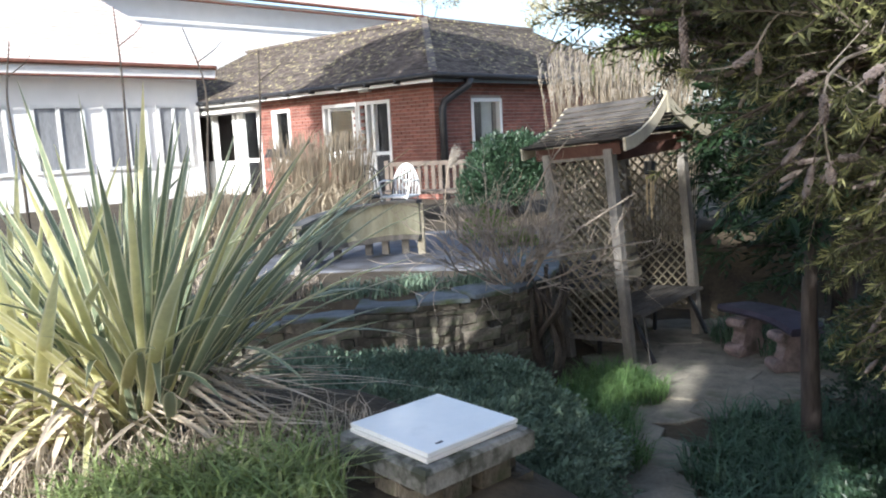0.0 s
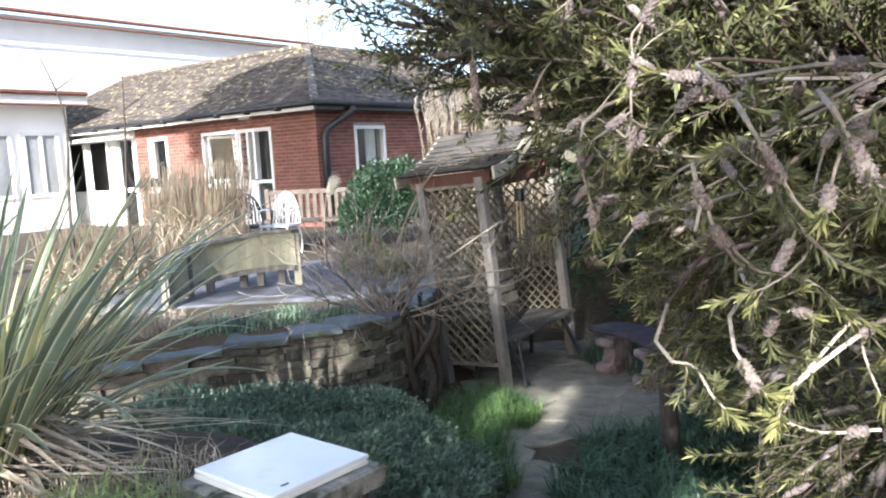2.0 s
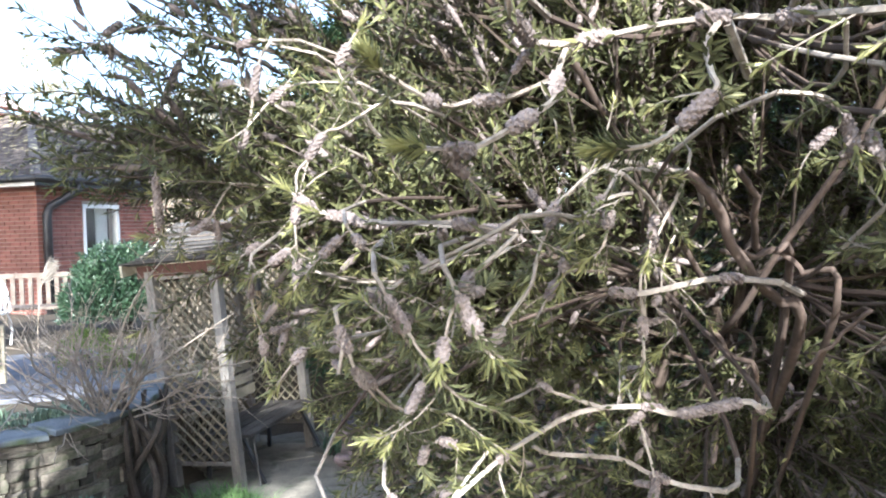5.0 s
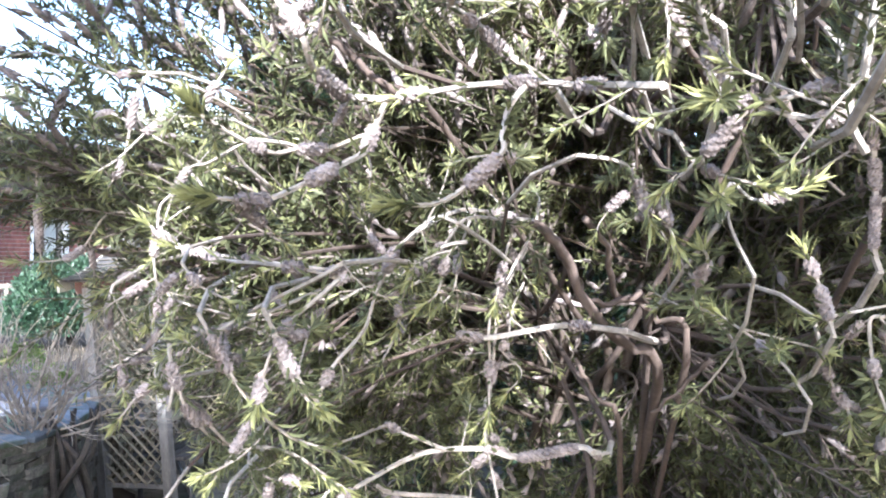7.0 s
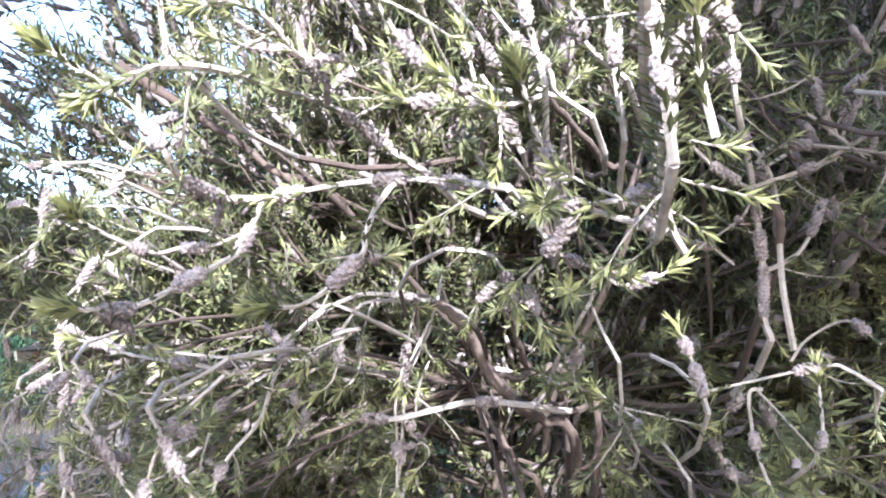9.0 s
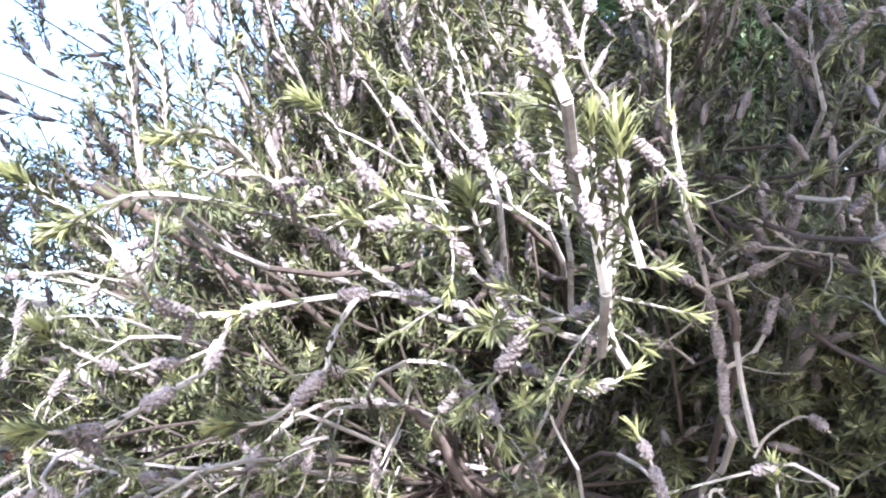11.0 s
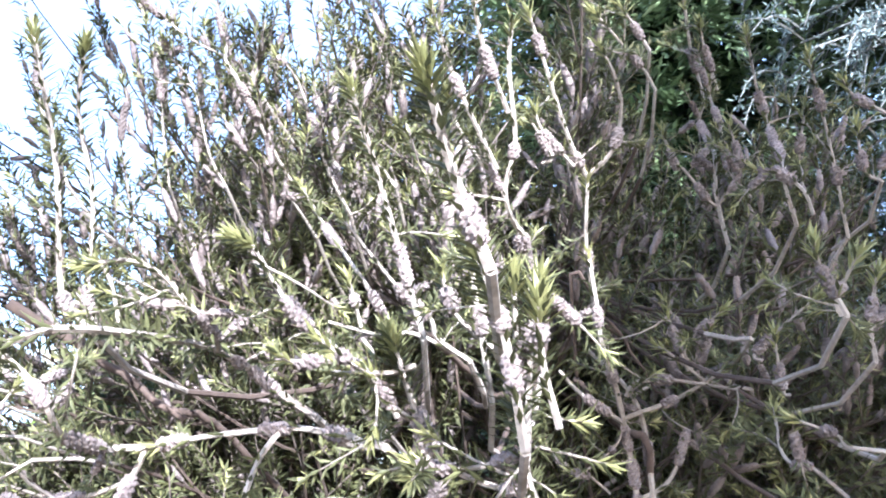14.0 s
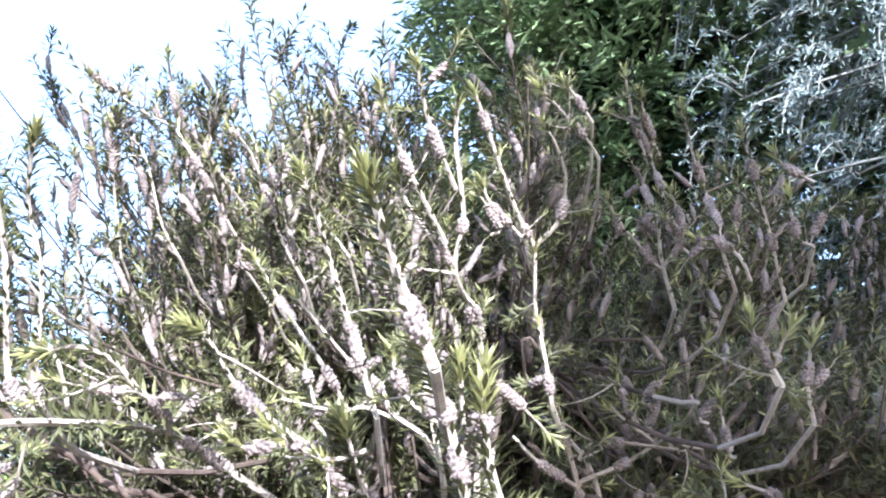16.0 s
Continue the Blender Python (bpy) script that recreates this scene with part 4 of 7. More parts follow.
for i in range(80):
    a = rnd(-0.95, 0.95) if i < 50 else rnd(0, 6.28)
    L = rnd(0.5, 1.15)
    base = Vector((rnd(-0.15, 0.2), rnd(-0.15, 0.15), rnd(0.05, 0.4)))
    tip = base + Vector((math.cos(a) * L, math.sin(a) * L * 0.8, 0))
    tip.z = max(height(FLAX.x + tip.x, FLAX.y + tip.y) - FLAX.z + rnd(0.04, 0.22), -0.75)
    part("dead_leaf", strap(base, tip, rnd(-0.02, 0.12), rnd(0.012, 0.03), 8), M_DEAD, flax, "dry brown fallen leaf" if i == 0 else "", smooth=True)


# ---- grass and ground cover ----
def grass(name, label, places, n, h0, h1, material, w=0.006):
    b = Build()
    for _ in range(n):
        cx, cy, r = random.choice(places)
        a, d = rnd(0, 6.28), r * math.sqrt(random.random())
        x, y = cx + d * math.cos(a), cy + d * math.sin(a)
        p = Vector((x, y, height(x, y) - 0.01))
        a, h = rnd(0, 6.28), rnd(h0, h1)
        out = Vector((math.cos(a), math.sin(a), 0)) * h * rnd(0.25, 1.15)
        q, r2 = p + out * 0.35 + Vector((0, 0, h * 0.65)), p + out + Vector((0, 0, h * rnd(0.55, 0.95)))
        s = Vector((-math.sin(a), math.cos(a), 0)) * w / 2
        b.add([p - s, p + s, q + s, q - s, r2], [(0, 1, 2, 3), (3, 2, 4)])
    return whole(name, b, material, label, "grass", kind="stuff")


random.seed(7)
grass("front_grass", "long green grass at the foot of the flax", [(-0.5, 2.3, 0.3), (-0.3, 2.42, 0.26), (-0.75, 2.25, 0.22), (-0.3, 2.25, 0.25)], 2000, 0.08, 0.3, M_LAWN, 0.009)
grass("dry_grass", "dry straw-coloured grass among the green", [(-0.55, 2.65, 0.4), (-0.35, 2.85, 0.35), (-0.9, 2.5, 0.4), (-1.4, 2.5, 0.4)], 1500, 0.06, 0.26, M_DEAD, 0.005)
grass("terrace_grass", "dry brown grass and weeds behind the wall", [(-2.4, 6.3, 0.6), (-3.3, 6.2, 0.6), (-3.0, 7.2, 0.6), (-1.5, 6.2, 0.3)], 2400, 0.06, 0.22, M_DEAD, 0.007)
grass("bank_grass", "tussocks of bright grass beside the arbour", [(1.0, 6.0, 0.35), (0.85, 5.6, 0.4), (1.15, 6.3, 0.28), (0.75, 5.2, 0.4), (1.3, 6.0, 0.25), (0.95, 5.3, 0.3), (1.0, 4.8, 0.25)], 6000, 0.08, 0.26, M_GRASS)
grass("border_grass", "dark strappy leaves in the shaded border", [(2.3, 4.7, 0.5), (2.6, 5.2, 0.4), (1.9, 4.1, 0.4), (2.2, 3.9, 0.4), (2.7, 7.6, 0.5), (3.0, 7.0, 0.5), (1.75, 4.5, 0.35), (1.7, 3.8, 0.35), (2.0, 5.1, 0.3)], 6500, 0.1, 0.32, M_BORDER, 0.011)
grass("terrace_weeds", "green weeds on the terrace edge behind the coping", [(-0.3, 6.25, 0.3), (-0.65, 6.15, 0.26), (0.05, 6.4, 0.22), (-1.0, 6.1, 0.25), (-0.45, 6.35, 0.2)], 700, 0.04, 0.17, M_COVER, 0.014)


def leafy(b, blobs, n, size, rnd_up=0.3, gap=()):
    """n small leaves in little clumps on the skins of round blobs (x, y, z, rx, ry, rz)."""
    for _ in range(n):
        x, y, z, rx, ry, rz = random.choice(blobs)
        d = rvec().normalized()
        if d.z < -0.35:
            d.z = -d.z
        k = 1 - 0.4 * random.random() ** 2
        k *= 1 + 0.25 * noise.noise(Vector((x, y, z)) + d * 2.2)
        p = Vector((x + d.x * rx * k, y + d.y * ry * k, z + d.z * rz * k))
        if any(g[0] < p.x < g[1] and g[2] < p.z < g[3] for g in gap):
            continue
        for _ in range(3):
            ld = (d + rvec(0.7) + Vector((0, 0, rnd_up))).normalized()
            b.leaf(p + rvec(size * 0.4), ld, rvec().normalized(), size * rnd(0.7, 1.3), size * rnd(0.4, 0.6))


def shrub(name, label, blobs, n, size, material, category="shrub", stems=True):
    x, y = blobs[0][0], blobs[0][1]
    g = Vector((x, y, height(x, y)))
    sh = thing(name, label, category, tuple(g))
    if stems:
        b = Build()
        for bx, by, bz, rx, ry, rz in blobs:
            b.tube(bez((0, 0, -0.05), (0, 0, (bz - g.z) * 0.6), (bx - x, by - y, bz - g.z), 6), [0.03 - 0.003 * i for i in range(7)], 5)
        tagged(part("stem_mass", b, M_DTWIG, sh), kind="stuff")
    b = Build()
    leafy(b, [(p[0] - x, p[1] - y, p[2] - g.z, *p[3:]) for p in blobs], n, size)
    part("foliage", b, material, sh)
    return sh


random.seed(11)
shrub("ground_cover", "low dark grey-green ground cover shrub on the bank", [(0.25, 3.55, 0.55, 0.38, 0.4, 0.24), (0.6, 3.9, 0.31, 0.4, 0.45, 0.224), (0.2, 4.3, 0.33, 0.5, 0.5, 0.28), (-0.2, 3.9, 0.53, 0.4, 0.4, 0.24), (0.7, 4.6, 0.13, 0.4, 0.5, 0.208), (0, 4.9, 0.23, 0.6, 0.4, 0.24), (0.65, 3.3, 0.38, 0.25, 0.3, 0.2), (-0.5, 4.4, 0.43, 0.5, 0.5, 0.24), (0.75, 2.9, 0.33, 0.2, 0.3, 0.2), (-0.3, 5.05, 0.36, 0.5, 0.35, 0.28), (0.25, 5.15, 0.3, 0.4, 0.4, 0.26), (0.55, 4.9, 0.22, 0.3, 0.4, 0.22), (-0.8, 4.85, 0.42, 0.5, 0.4, 0.28)], 19000, 0.036, M_COVER)
shrub("border_shrub", "dark leafy shrub in the shaded border", [(2.6, 4.4, 0.12, 0.4, 0.35, 0.2), (2.3, 3.7, 0.15, 0.35, 0.3, 0.18), (2.9, 5.3, 0.3, 0.4, 0.4, 0.35), (3.2, 6.2, 0.3, 0.4, 0.5, 0.4)], 4500, 0.04, M_IVY)
shrub("laurel", "dark evergreen shrub under the cypresses", [(4.0, 1.2, 1.3, 0.8, 0.7, 0.9), (4.3, 0.2, 1.4, 0.8, 0.7, 1.0), (4.1, 2.4, 1.3, 0.8, 0.8, 0.9), (4.4, -0.8, 1.3, 0.8, 0.7, 0.9)], 9000, 0.075, M_IVY)
shrub("choisya", "rounded evergreen shrub against the bungalow", [(0.25, 12.0, 1.4, 0.75, 0.6, 0.62), (-0.1, 11.8, 1.2, 0.5, 0.5, 0.4), (0.75, 11.9, 1.45, 0.5, 0.5, 0.5)], 7000, 0.07, M_IVY)
shrub("lime_shrub", "yellow-green leafy shrub on the terrace", [(0.05, 8.6, 1.0, 0.26, 0.25, 0.24), (0.35, 8.3, 0.9, 0.2, 0.2, 0.15)], 600, 0.045, M_LIME)


# ---- reeds ----
def reeds(name, label, x, y, rx, ry, n, h0, h1, plume, green=False):
    z = height(x, y)
    rd = thing(name, label, "ornamental grass", (x, y, z))
    b, c, e = Build(), Build(), Build()
    for _ in range(n):
        a, d = rnd(0, 6.28), math.sqrt(random.random())
        p = Vector((rx * d * math.cos(a), ry * d * math.sin(a), 0))
        h = rnd(h0, h1)
        bend = Vector((rnd(-0.05, 0.09) + 0.06 * p.x / rx, rnd(-0.08, 0.08), 0)) * h
        pts = bez(p, p + Vector((0, 0, h * 0.6)), p + bend + Vector((0, 0, h)), 5)
        b.tube(pts, 0.004, 3)
        if plume:
            t = pts[-1]
            side = Vector((rnd(-1, 1), rnd(-1, 1), 0)).normalized()
            for k in range(9):
                s = 0.3 * k / 9
                c.leaf(pts[-2].lerp(t, k / 9), (side * 0.25 + Vector((0.15, 0, 1)) + rvec(0.22)).normalized(), rvec().normalized(), rnd(0.05, 0.11), 0.012)
        if random.random() < (0.35 if plume else 0.6):
            q = pts[2]
            f = q + Vector((rnd(-0.25, 0.25), rnd(-0.25, 0.25), rnd(-0.3, 0.25)))
            e.blade(bez(q, q.lerp(f, 0.5) + Vector((0, 0, 0.12)), f, 4), [0.012, 0.012, 0.01, 0.006, 0.001], (0, 1, 0.3))
    tagged(part("stem_mass", b, M_REED, rd), kind="stuff")
    tagged(part("leaf_mass", e, M_REED, rd), kind="stuff")
    if plume:
        tagged(part("plume_mass", c, M_PLUME, rd, "feathery buff plumes"), kind="stuff")
    return rd


random.seed(12)
PL = (-0.55, 9.6, height(-0.55, 9.6))
plume = thing("plume_grass", "single feathery pale plume on a thin arching stalk", "ornamental grass", PL)
b = Build()
stalk = bez((0, 0, -0.02), (0.0, 0, 0.7), (0.12, 0, 1.02), 8)
b.tube(stalk, 0.005, 5)
part("stalk", b, M_REED, plume)
b = Build()
for i in range(260):
    p = stalk[-3].lerp(stalk[-1], random.random()) + rvec(0.012)
    b.leaf(p, Vector((rnd(0.2, 1.0), rnd(-0.3, 0.3), rnd(0.1, 0.9))).normalized(), rvec().normalized(), rnd(0.08, 0.2), 0.006)
part("feather", b, M_PLUME, plume, "pale buff feathery flower head")
random.seed(13)
reeds("pampas", "tall stand of straw-coloured reeds with feathery plumes", 1.6, 9.6, 0.85, 0.4, 330, 1.9, 2.4, True)
reeds("dry_reeds", "clump of dry brown reeds on the terrace", -2.2, 10.1, 0.65, 0.35, 650, 0.95, 1.4, False)
reeds("dry_reeds", "low clump of sunlit straw-coloured reeds on the terrace", -2.75, 8.3, 0.6, 0.4, 600, 0.45, 0.8, False)
reeds("dry_reeds", "sunlit dry reeds behind the arbour", 0.55, 8.6, 0.5, 0.35, 420, 0.7, 1.15, False)


# ---- bare shrub and saplings ----
def bare(b, p, d, L, r, level):
    """A crooked bare limb that forks."""
    pts, q = [Vector(p)], Vector(p)
    n = 6
    for i in range(n):
        d = (d + rvec(0.16) + Vector((0, 0, 0.03))).normalized()
        q = q + d * L / n
        pts.append(q.copy())
    b.tube(pts, [r * (1 - 0.45 * i / n) for i in range(n + 1)], 5)
    if level:
        for i in (2, 3, 4, 5, 6):
            if random.random() < 0.8:
                bare(b, pts[i], (d + rvec(0.5)).normalized(), L * rnd(0.45, 0.75), r * 0.55, level - 1)


random.seed(21)
bush = thing("bare_shrub", "bare pale twisted deciduous shrub on the wall top", "shrub", (0.42, 6.22, 0.85))
for i in range(24):
    b = Build()
    a = rnd(0, 6.28)
    bare(b, (rnd(-0.08, 0.08), rnd(-0.05, 0.05), -0.03), Vector((math.cos(a) * (0.9 if math.cos(a) > 0 else 0.65), math.sin(a) * 0.5 - 0.1, rnd(0.35, 1.0))).normalized(), rnd(0.5, 0.85), 0.0095, 2)
    part("branch", b, M_TWIG, bush)
for p, q, r in (((0.18, -0.2, 0.25), (0.63, -0.42, 0.35), (1.0, -0.57, 0.42)), ((0.08, -0.17, 0.2), (0.48, -0.37, 0.5), (0.88, -0.47, 0.75)), ((0.0, -0.07, 0.3), (0.18, -0.27, 0.95), (0.48, -0.27, 1.2))):
    b = Build()
    b.tube(bez(p, q, r, 8), [0.012 - 0.001 * i for i in range(9)], 5)
    part("branch", b, M_TWIG, bush)
vine = thing("vine_stump", "thick dark twisted vine stems at the arbour post", "vine", (0.66, 6.2, 0.0))
for i in range(7):
    b = Build()
    pts = spline([(rnd(-0.1, 0.1), rnd(-0.08, 0.08), -0.03), (rnd(-0.15, 0.12), rnd(-0.1, 0.1), 0.35), (rnd(-0.15, 0.15), rnd(-0.1, 0.1), 0.7), (rnd(-0.3, 0.2), rnd(0, 0.2), 1.0)], 4)
    b.tube(pts, [0.035 - 0.0018 * k for k in range(len(pts))], 6)
    part("stem", b, M_DTWIG, vine)
for x, y, h in ((-3.7, 8.0, 2.75), (-2.25, 8.1, 2.25), (-2.85, 8.0, 2.5), (-4.6, 7.5, 2.4)):
    sp = thing("sapling", "thin bare dark sapling", "sapling", (x, y, 0.8), "saplings")
    b = Build()
    pts = spline([(0, 0, 0), (rnd(-0.05, 0.05), 0, h * 0.4), (rnd(-0.08, 0.08), 0, h * 0.75), (rnd(-0.15, 0.05), 0, h)], 5)
    b.tube(pts, [0.022 - 0.0011 * k for k in range(len(pts))], 5)
    b.tube([pts[-4], pts[-4] + Vector((0.2, 0, 0.12)), pts[-4] + Vector((0.28, 0, 0.2))], [0.008, 0.006, 0.003], 4)
    part("stem", b, M_DTWIG, sp)


# ---- trees ----
def sprays(b, p, d, L, n, size, droop):
    """A flat spray of scaly foliage along a bough."""
    d = d.normalized()
    s = d.cross(Vector((0, 0, 1)))
    s = s.normalized() if s.length > 0.05 else Vector((1, 0, 0))
    for i in range(n):
        t = (i + 0.5) / n
        q = p + d * L * t - Vector((0, 0, droop * t * t))
        k = (-1) ** i
        dd = (s * k * (1 - 0.5 * t) + d * 0.7 - Vector((0, 0, 0.25 + droop)) + rvec(0.22)).normalized()
        b.leaf(q, dd, (Vector((0, 0, 1)) + rvec(0.35)).normalized(), size * rnd(0.8, 1.4) * (1.15 - 0.5 * t), size * 0.32)
        b.leaf(q + dd * size * 0.4, (dd + d * 0.7 + rvec(0.3)).normalized(), (Vector((0, 0, 1)) + rvec(0.4)).normalized(), size * rnd(0.6, 1.0), size * 0.25)


def conifer(name, label, x, y, z0, z1, rad, boughs, material, size, droop=0.1, trunk=0.09, face=None):
    g = height(x, y)
    tr = thing(name, label, "conifer", (x, y, g))
    b = Build()
    pts = spline([(0, 0, -0.1), (rnd(-0.05, 0.05), rnd(-0.05, 0.05), z1 * 0.3), (rnd(-0.1, 0.1), rnd(-0.1, 0.1), z1 * 0.6), (0, 0, z1)], 5)
    b.tube(pts, [trunk * (1 - 0.9 * i / (len(pts) - 1)) for i in range(len(pts))], 8)
    part("trunk", b, M_BARK, tr, smooth=True)
    wood, leaves = Build(), Build()
    for i in range(boughs):
        t = random.random() ** 0.8
        z = z0 + (z1 - z0) * t
        a = rnd(0, 6.28) if face is None or random.random() < 0.3 else face + rnd(-1.3, 1.3)
        R = rad * (1 - 0.65 * t) * rnd(0.65, 1.08)
        d = Vector((math.cos(a), math.sin(a), rnd(-0.15, 0.45)))
        p = Vector((0, 0, z))
        e = p + d * R
        m = p.lerp(e, 0.5) + Vector((0, 0, 0.12 * R))
        line = bez(p, m, e, 6)
        wood.tube(line, [0.016 - 0.002 * k for k in range(7)], 4)
        for k in range(1, 7):
            for _ in range(3):
                dd = (d + rvec(0.55)).normalized()
                # sprays near the trunk take the dark yew colour, shade painted into the crown
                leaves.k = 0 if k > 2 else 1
                if k > 2:
                    sprays(leaves, line[k] + rvec(0.05), dd, rnd(0.16, 0.34), 8, size, droop)
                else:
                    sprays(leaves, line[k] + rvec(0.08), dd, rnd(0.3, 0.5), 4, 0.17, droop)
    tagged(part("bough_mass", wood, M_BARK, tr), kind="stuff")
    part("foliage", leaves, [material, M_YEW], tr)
    return tr


random.seed(31)
conifer("small_conifer", "dark conifer with a bare thin trunk beside the patio", 2.25, 4.9, 1.3, 3.2, 0.62, 85, M_YEW, 0.08, 0.12, 0.066, face=-0.5)
conifer("yew", "dense dark evergreen tree behind the patio", 3.6, 8.2, 0.5, 4.8, 1.9, 120, M_YEW, 0.12, 0.1, 0.12)
conifer("yew", "dark evergreen tree close behind the arbour", 3.0, 10.2, 0.3, 3.9, 1.15, 110, M_YEW, 0.12, 0.1, 0.1)
conifer("yew", "dense dark evergreen tree shading the border", 4.6, 5.2, 0.3, 4.0, 2.0, 140, M_YEW, 0.12, 0.1, 0.14)
conifer("cypress", "tall green cypress behind the bottlebrush", 4.35, 2.4, 0.3, 7.5, 1.9, 480, M_CYP, 0.085, 0.06, 0.16, face=3.3)
conifer("cypress", "green cypress with dense scaly sprays", 5.0, 0.8, 0.3, 7.0, 1.75, 460, M_CYP, 0.09, 0.06, 0.14, face=3.1)
cedar = thing("blue_cedar", "blue-grey cedar with drooping boughs and pale hanging twigs", "conifer", (4.5, -0.5, height(4.5, -0.5)))
b = Build()
b.tube(spline([(0, 0, -0.1), (0.05, 0, 2.2), (-0.05, 0.05, 4.6), (0, 0, 7.2)], 5), [0.16 - 0.009 * i for i in range(16)], 9)
part("trunk", b, M_BARK, cedar, smooth=True)
leaves, hung = Build(), Build()
for i in range(58):
    z = rnd(2.0, 5.6)
    a = rnd(2.0, 2.45)
    R = rnd(1.5, 2.2)
    tip = Vector((math.cos(a) * R, math.sin(a) * R, z + rnd(-0.1, 0.5)))
    line = bez((0, 0, z), Vector((0, 0, z)).lerp(tip, 0.5) + Vector((0, 0, 0.3)), tip, 10)
    b = Build()
    b.tube(line, [0.022 - 0.0019 * j for j in range(11)], 5)
    part("bough", b, M_CEDARWOOD, cedar)
    for j in range(4, 11):
        for k in range(3):
            d = (line[min(10, j + 1)] - line[j - 1]).normalized()
            o = Vector((-d.y, d.x, 0)) * random.choice((-1, 1))
            L = rnd(0.15, 0.4)
            p = line[j] + rvec(0.02)
            twig = bez(p, p + (d * 0.4 + o) * L * 0.7 + Vector((0, 0, 0.05)), p + (d * 0.5 + o) * L - Vector((0, 0, rnd(0.05, 0.22))), 5)
            hung.tube(twig, [0.0045 - 0.0006 * q for q in range(6)], 4)
            for q in range(1, 6):
                for _ in range(11):
                    leaves.leaf(twig[q] + rvec(0.012), (rvec(0.8) + Vector((0, 0, 0.3))).normalized(), rvec().normalized(), rnd(0.02, 0.034), 0.0058)
tagged(part("hanging_growth", hung, M_CEDARWOOD, cedar, "thin pale drooping twigs"), kind="stuff")
tagged(part("foliage", leaves, M_BLUE, cedar), kind="stuff")


def broadleaf(name, label, x, y, blobs, n, size, material, trunk=0.12, gap=()):
    g = height(x, y)
    tr = thing(name, label, "tree", (x, y, g))
    b = Build()
    top = max(p[2] for p in blobs)
    b.tube([(0, 0, -0.1), (0.05, 0, top * 0.3), (0, 0.05, top * 0.6)], [trunk, trunk * 0.8, trunk * 0.55], 8)
    for bx, by, bz, rx, ry, rz in blobs:
        b.tube(bez((0, 0.02, top * 0.4), (bx * 0.3, by * 0.3, bz * 0.8), (bx, by, bz), 6), [trunk * (0.15 if gap else 0.5) * (1 - 0.13 * k) for k in range(7)], 5)
    part("trunk", b, M_BARK, tr)
    b = Build()
    leafy(b, blobs, n, size, gap=[(q[0] - x, q[1] - x, q[2] - g, q[3] - g) for q in gap])
    part("crown", b, material, tr)
    return tr


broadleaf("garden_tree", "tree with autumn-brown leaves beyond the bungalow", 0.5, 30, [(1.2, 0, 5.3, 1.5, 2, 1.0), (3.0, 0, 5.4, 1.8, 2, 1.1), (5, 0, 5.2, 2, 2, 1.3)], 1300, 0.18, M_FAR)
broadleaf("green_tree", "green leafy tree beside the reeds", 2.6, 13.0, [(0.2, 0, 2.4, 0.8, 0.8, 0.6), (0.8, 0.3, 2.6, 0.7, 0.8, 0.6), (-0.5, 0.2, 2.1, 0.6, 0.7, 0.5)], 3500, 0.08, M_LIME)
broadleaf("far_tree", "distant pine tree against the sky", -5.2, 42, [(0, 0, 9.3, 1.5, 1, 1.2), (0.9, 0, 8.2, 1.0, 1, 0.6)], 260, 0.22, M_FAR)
# unseen tree added between the sun and the garden, its crown shaped for shade
LOW_SIDE = [(-2.4, 0, 5.0, 0.55, 0.3, 0.33), (-3.2, 0, 5.05, 0.5, 0.3, 0.3), (-2.5, 0, 6.4, 1, 0.3, 0.8), (-1.4, 0, 6.5, 0.8, 0.3, 0.5), (-1.25, 0, 5.3, 0.42, 0.3, 0.55), (-0.75, 0, 4.6, 0.36, 0.3, 1.2), (-0.3, 0, 6, 1.1, 0.3, 0.9), (-0.2, 0, 3.9, 0.5, 0.4, 0.8), (-0.2, 0, 4, 0.9, 0.5, 1.4), (0, 0, 4.7, 0.8, 0.3, 0.9), (0.65, 0, 4.7, 0.45, 0.3, 1.5), (0.9, 0, 6.1, 0.7, 0.3, 0.7)]
HIGH_SIDE = [(1.85, 0, 4.2, 0.28, 0.3, 0.4), (1.42, 0, 4.88, 0.2, 0.3, 0.24), (1.55, 0, 4.08, 0.16, 0.3, 0.22), (0.92, 0, 4.8, 0.25, 0.3, 0.6), (0.97, 0, 4.5, 0.2, 0.3, 1.3), (0.7, 0, 4.05, 0.2, 0.3, 0.3), (1.5, 0, 5.8, 0.9, 0.3, 0.75), (1.6, 0, 3.1, 1, 0.3, 0.95), (1.6, 0, 7.3, 1, 0.3, 0.8), (2.2, 0, 6.2, 0.6, 0.3, 0.7), (2.6, 0, 5.2, 0.45, 0.3, 1.1), (2.6, 0, 5.9, 0.5, 0.3, 0.45), (2.95, 0, 3.8, 0.8, 0.3, 1.1), (3.1, 0, 3.6, 1.2, 0.3, 1.1), (3.8, 0, 4.1, 1, 0.3, 0.9), (4.6, 0, 4.5, 1, 0.3, 1.0)]
# gaps cut in this added crown let chosen patches of sunlight through
broadleaf("shade_screen", "unseen leafy tree added to shade the garden", -2.0, -4.6, LOW_SIDE + HIGH_SIDE, 30000, 0.13, M_IVY, 0.2, [(-1.05, -0.3, 4.82, 6.0), (-0.66, -0.2, 4.8, 5.65), (-0.34, 0.24, 4.58, 5.75), (-0.7, -0.2, 4.4, 4.7), (0.2, 0.42, 4.38, 4.68), (-0.85, -0.4, 4.08, 4.6), (-2.48, -1.55, 5.02, 5.8)])
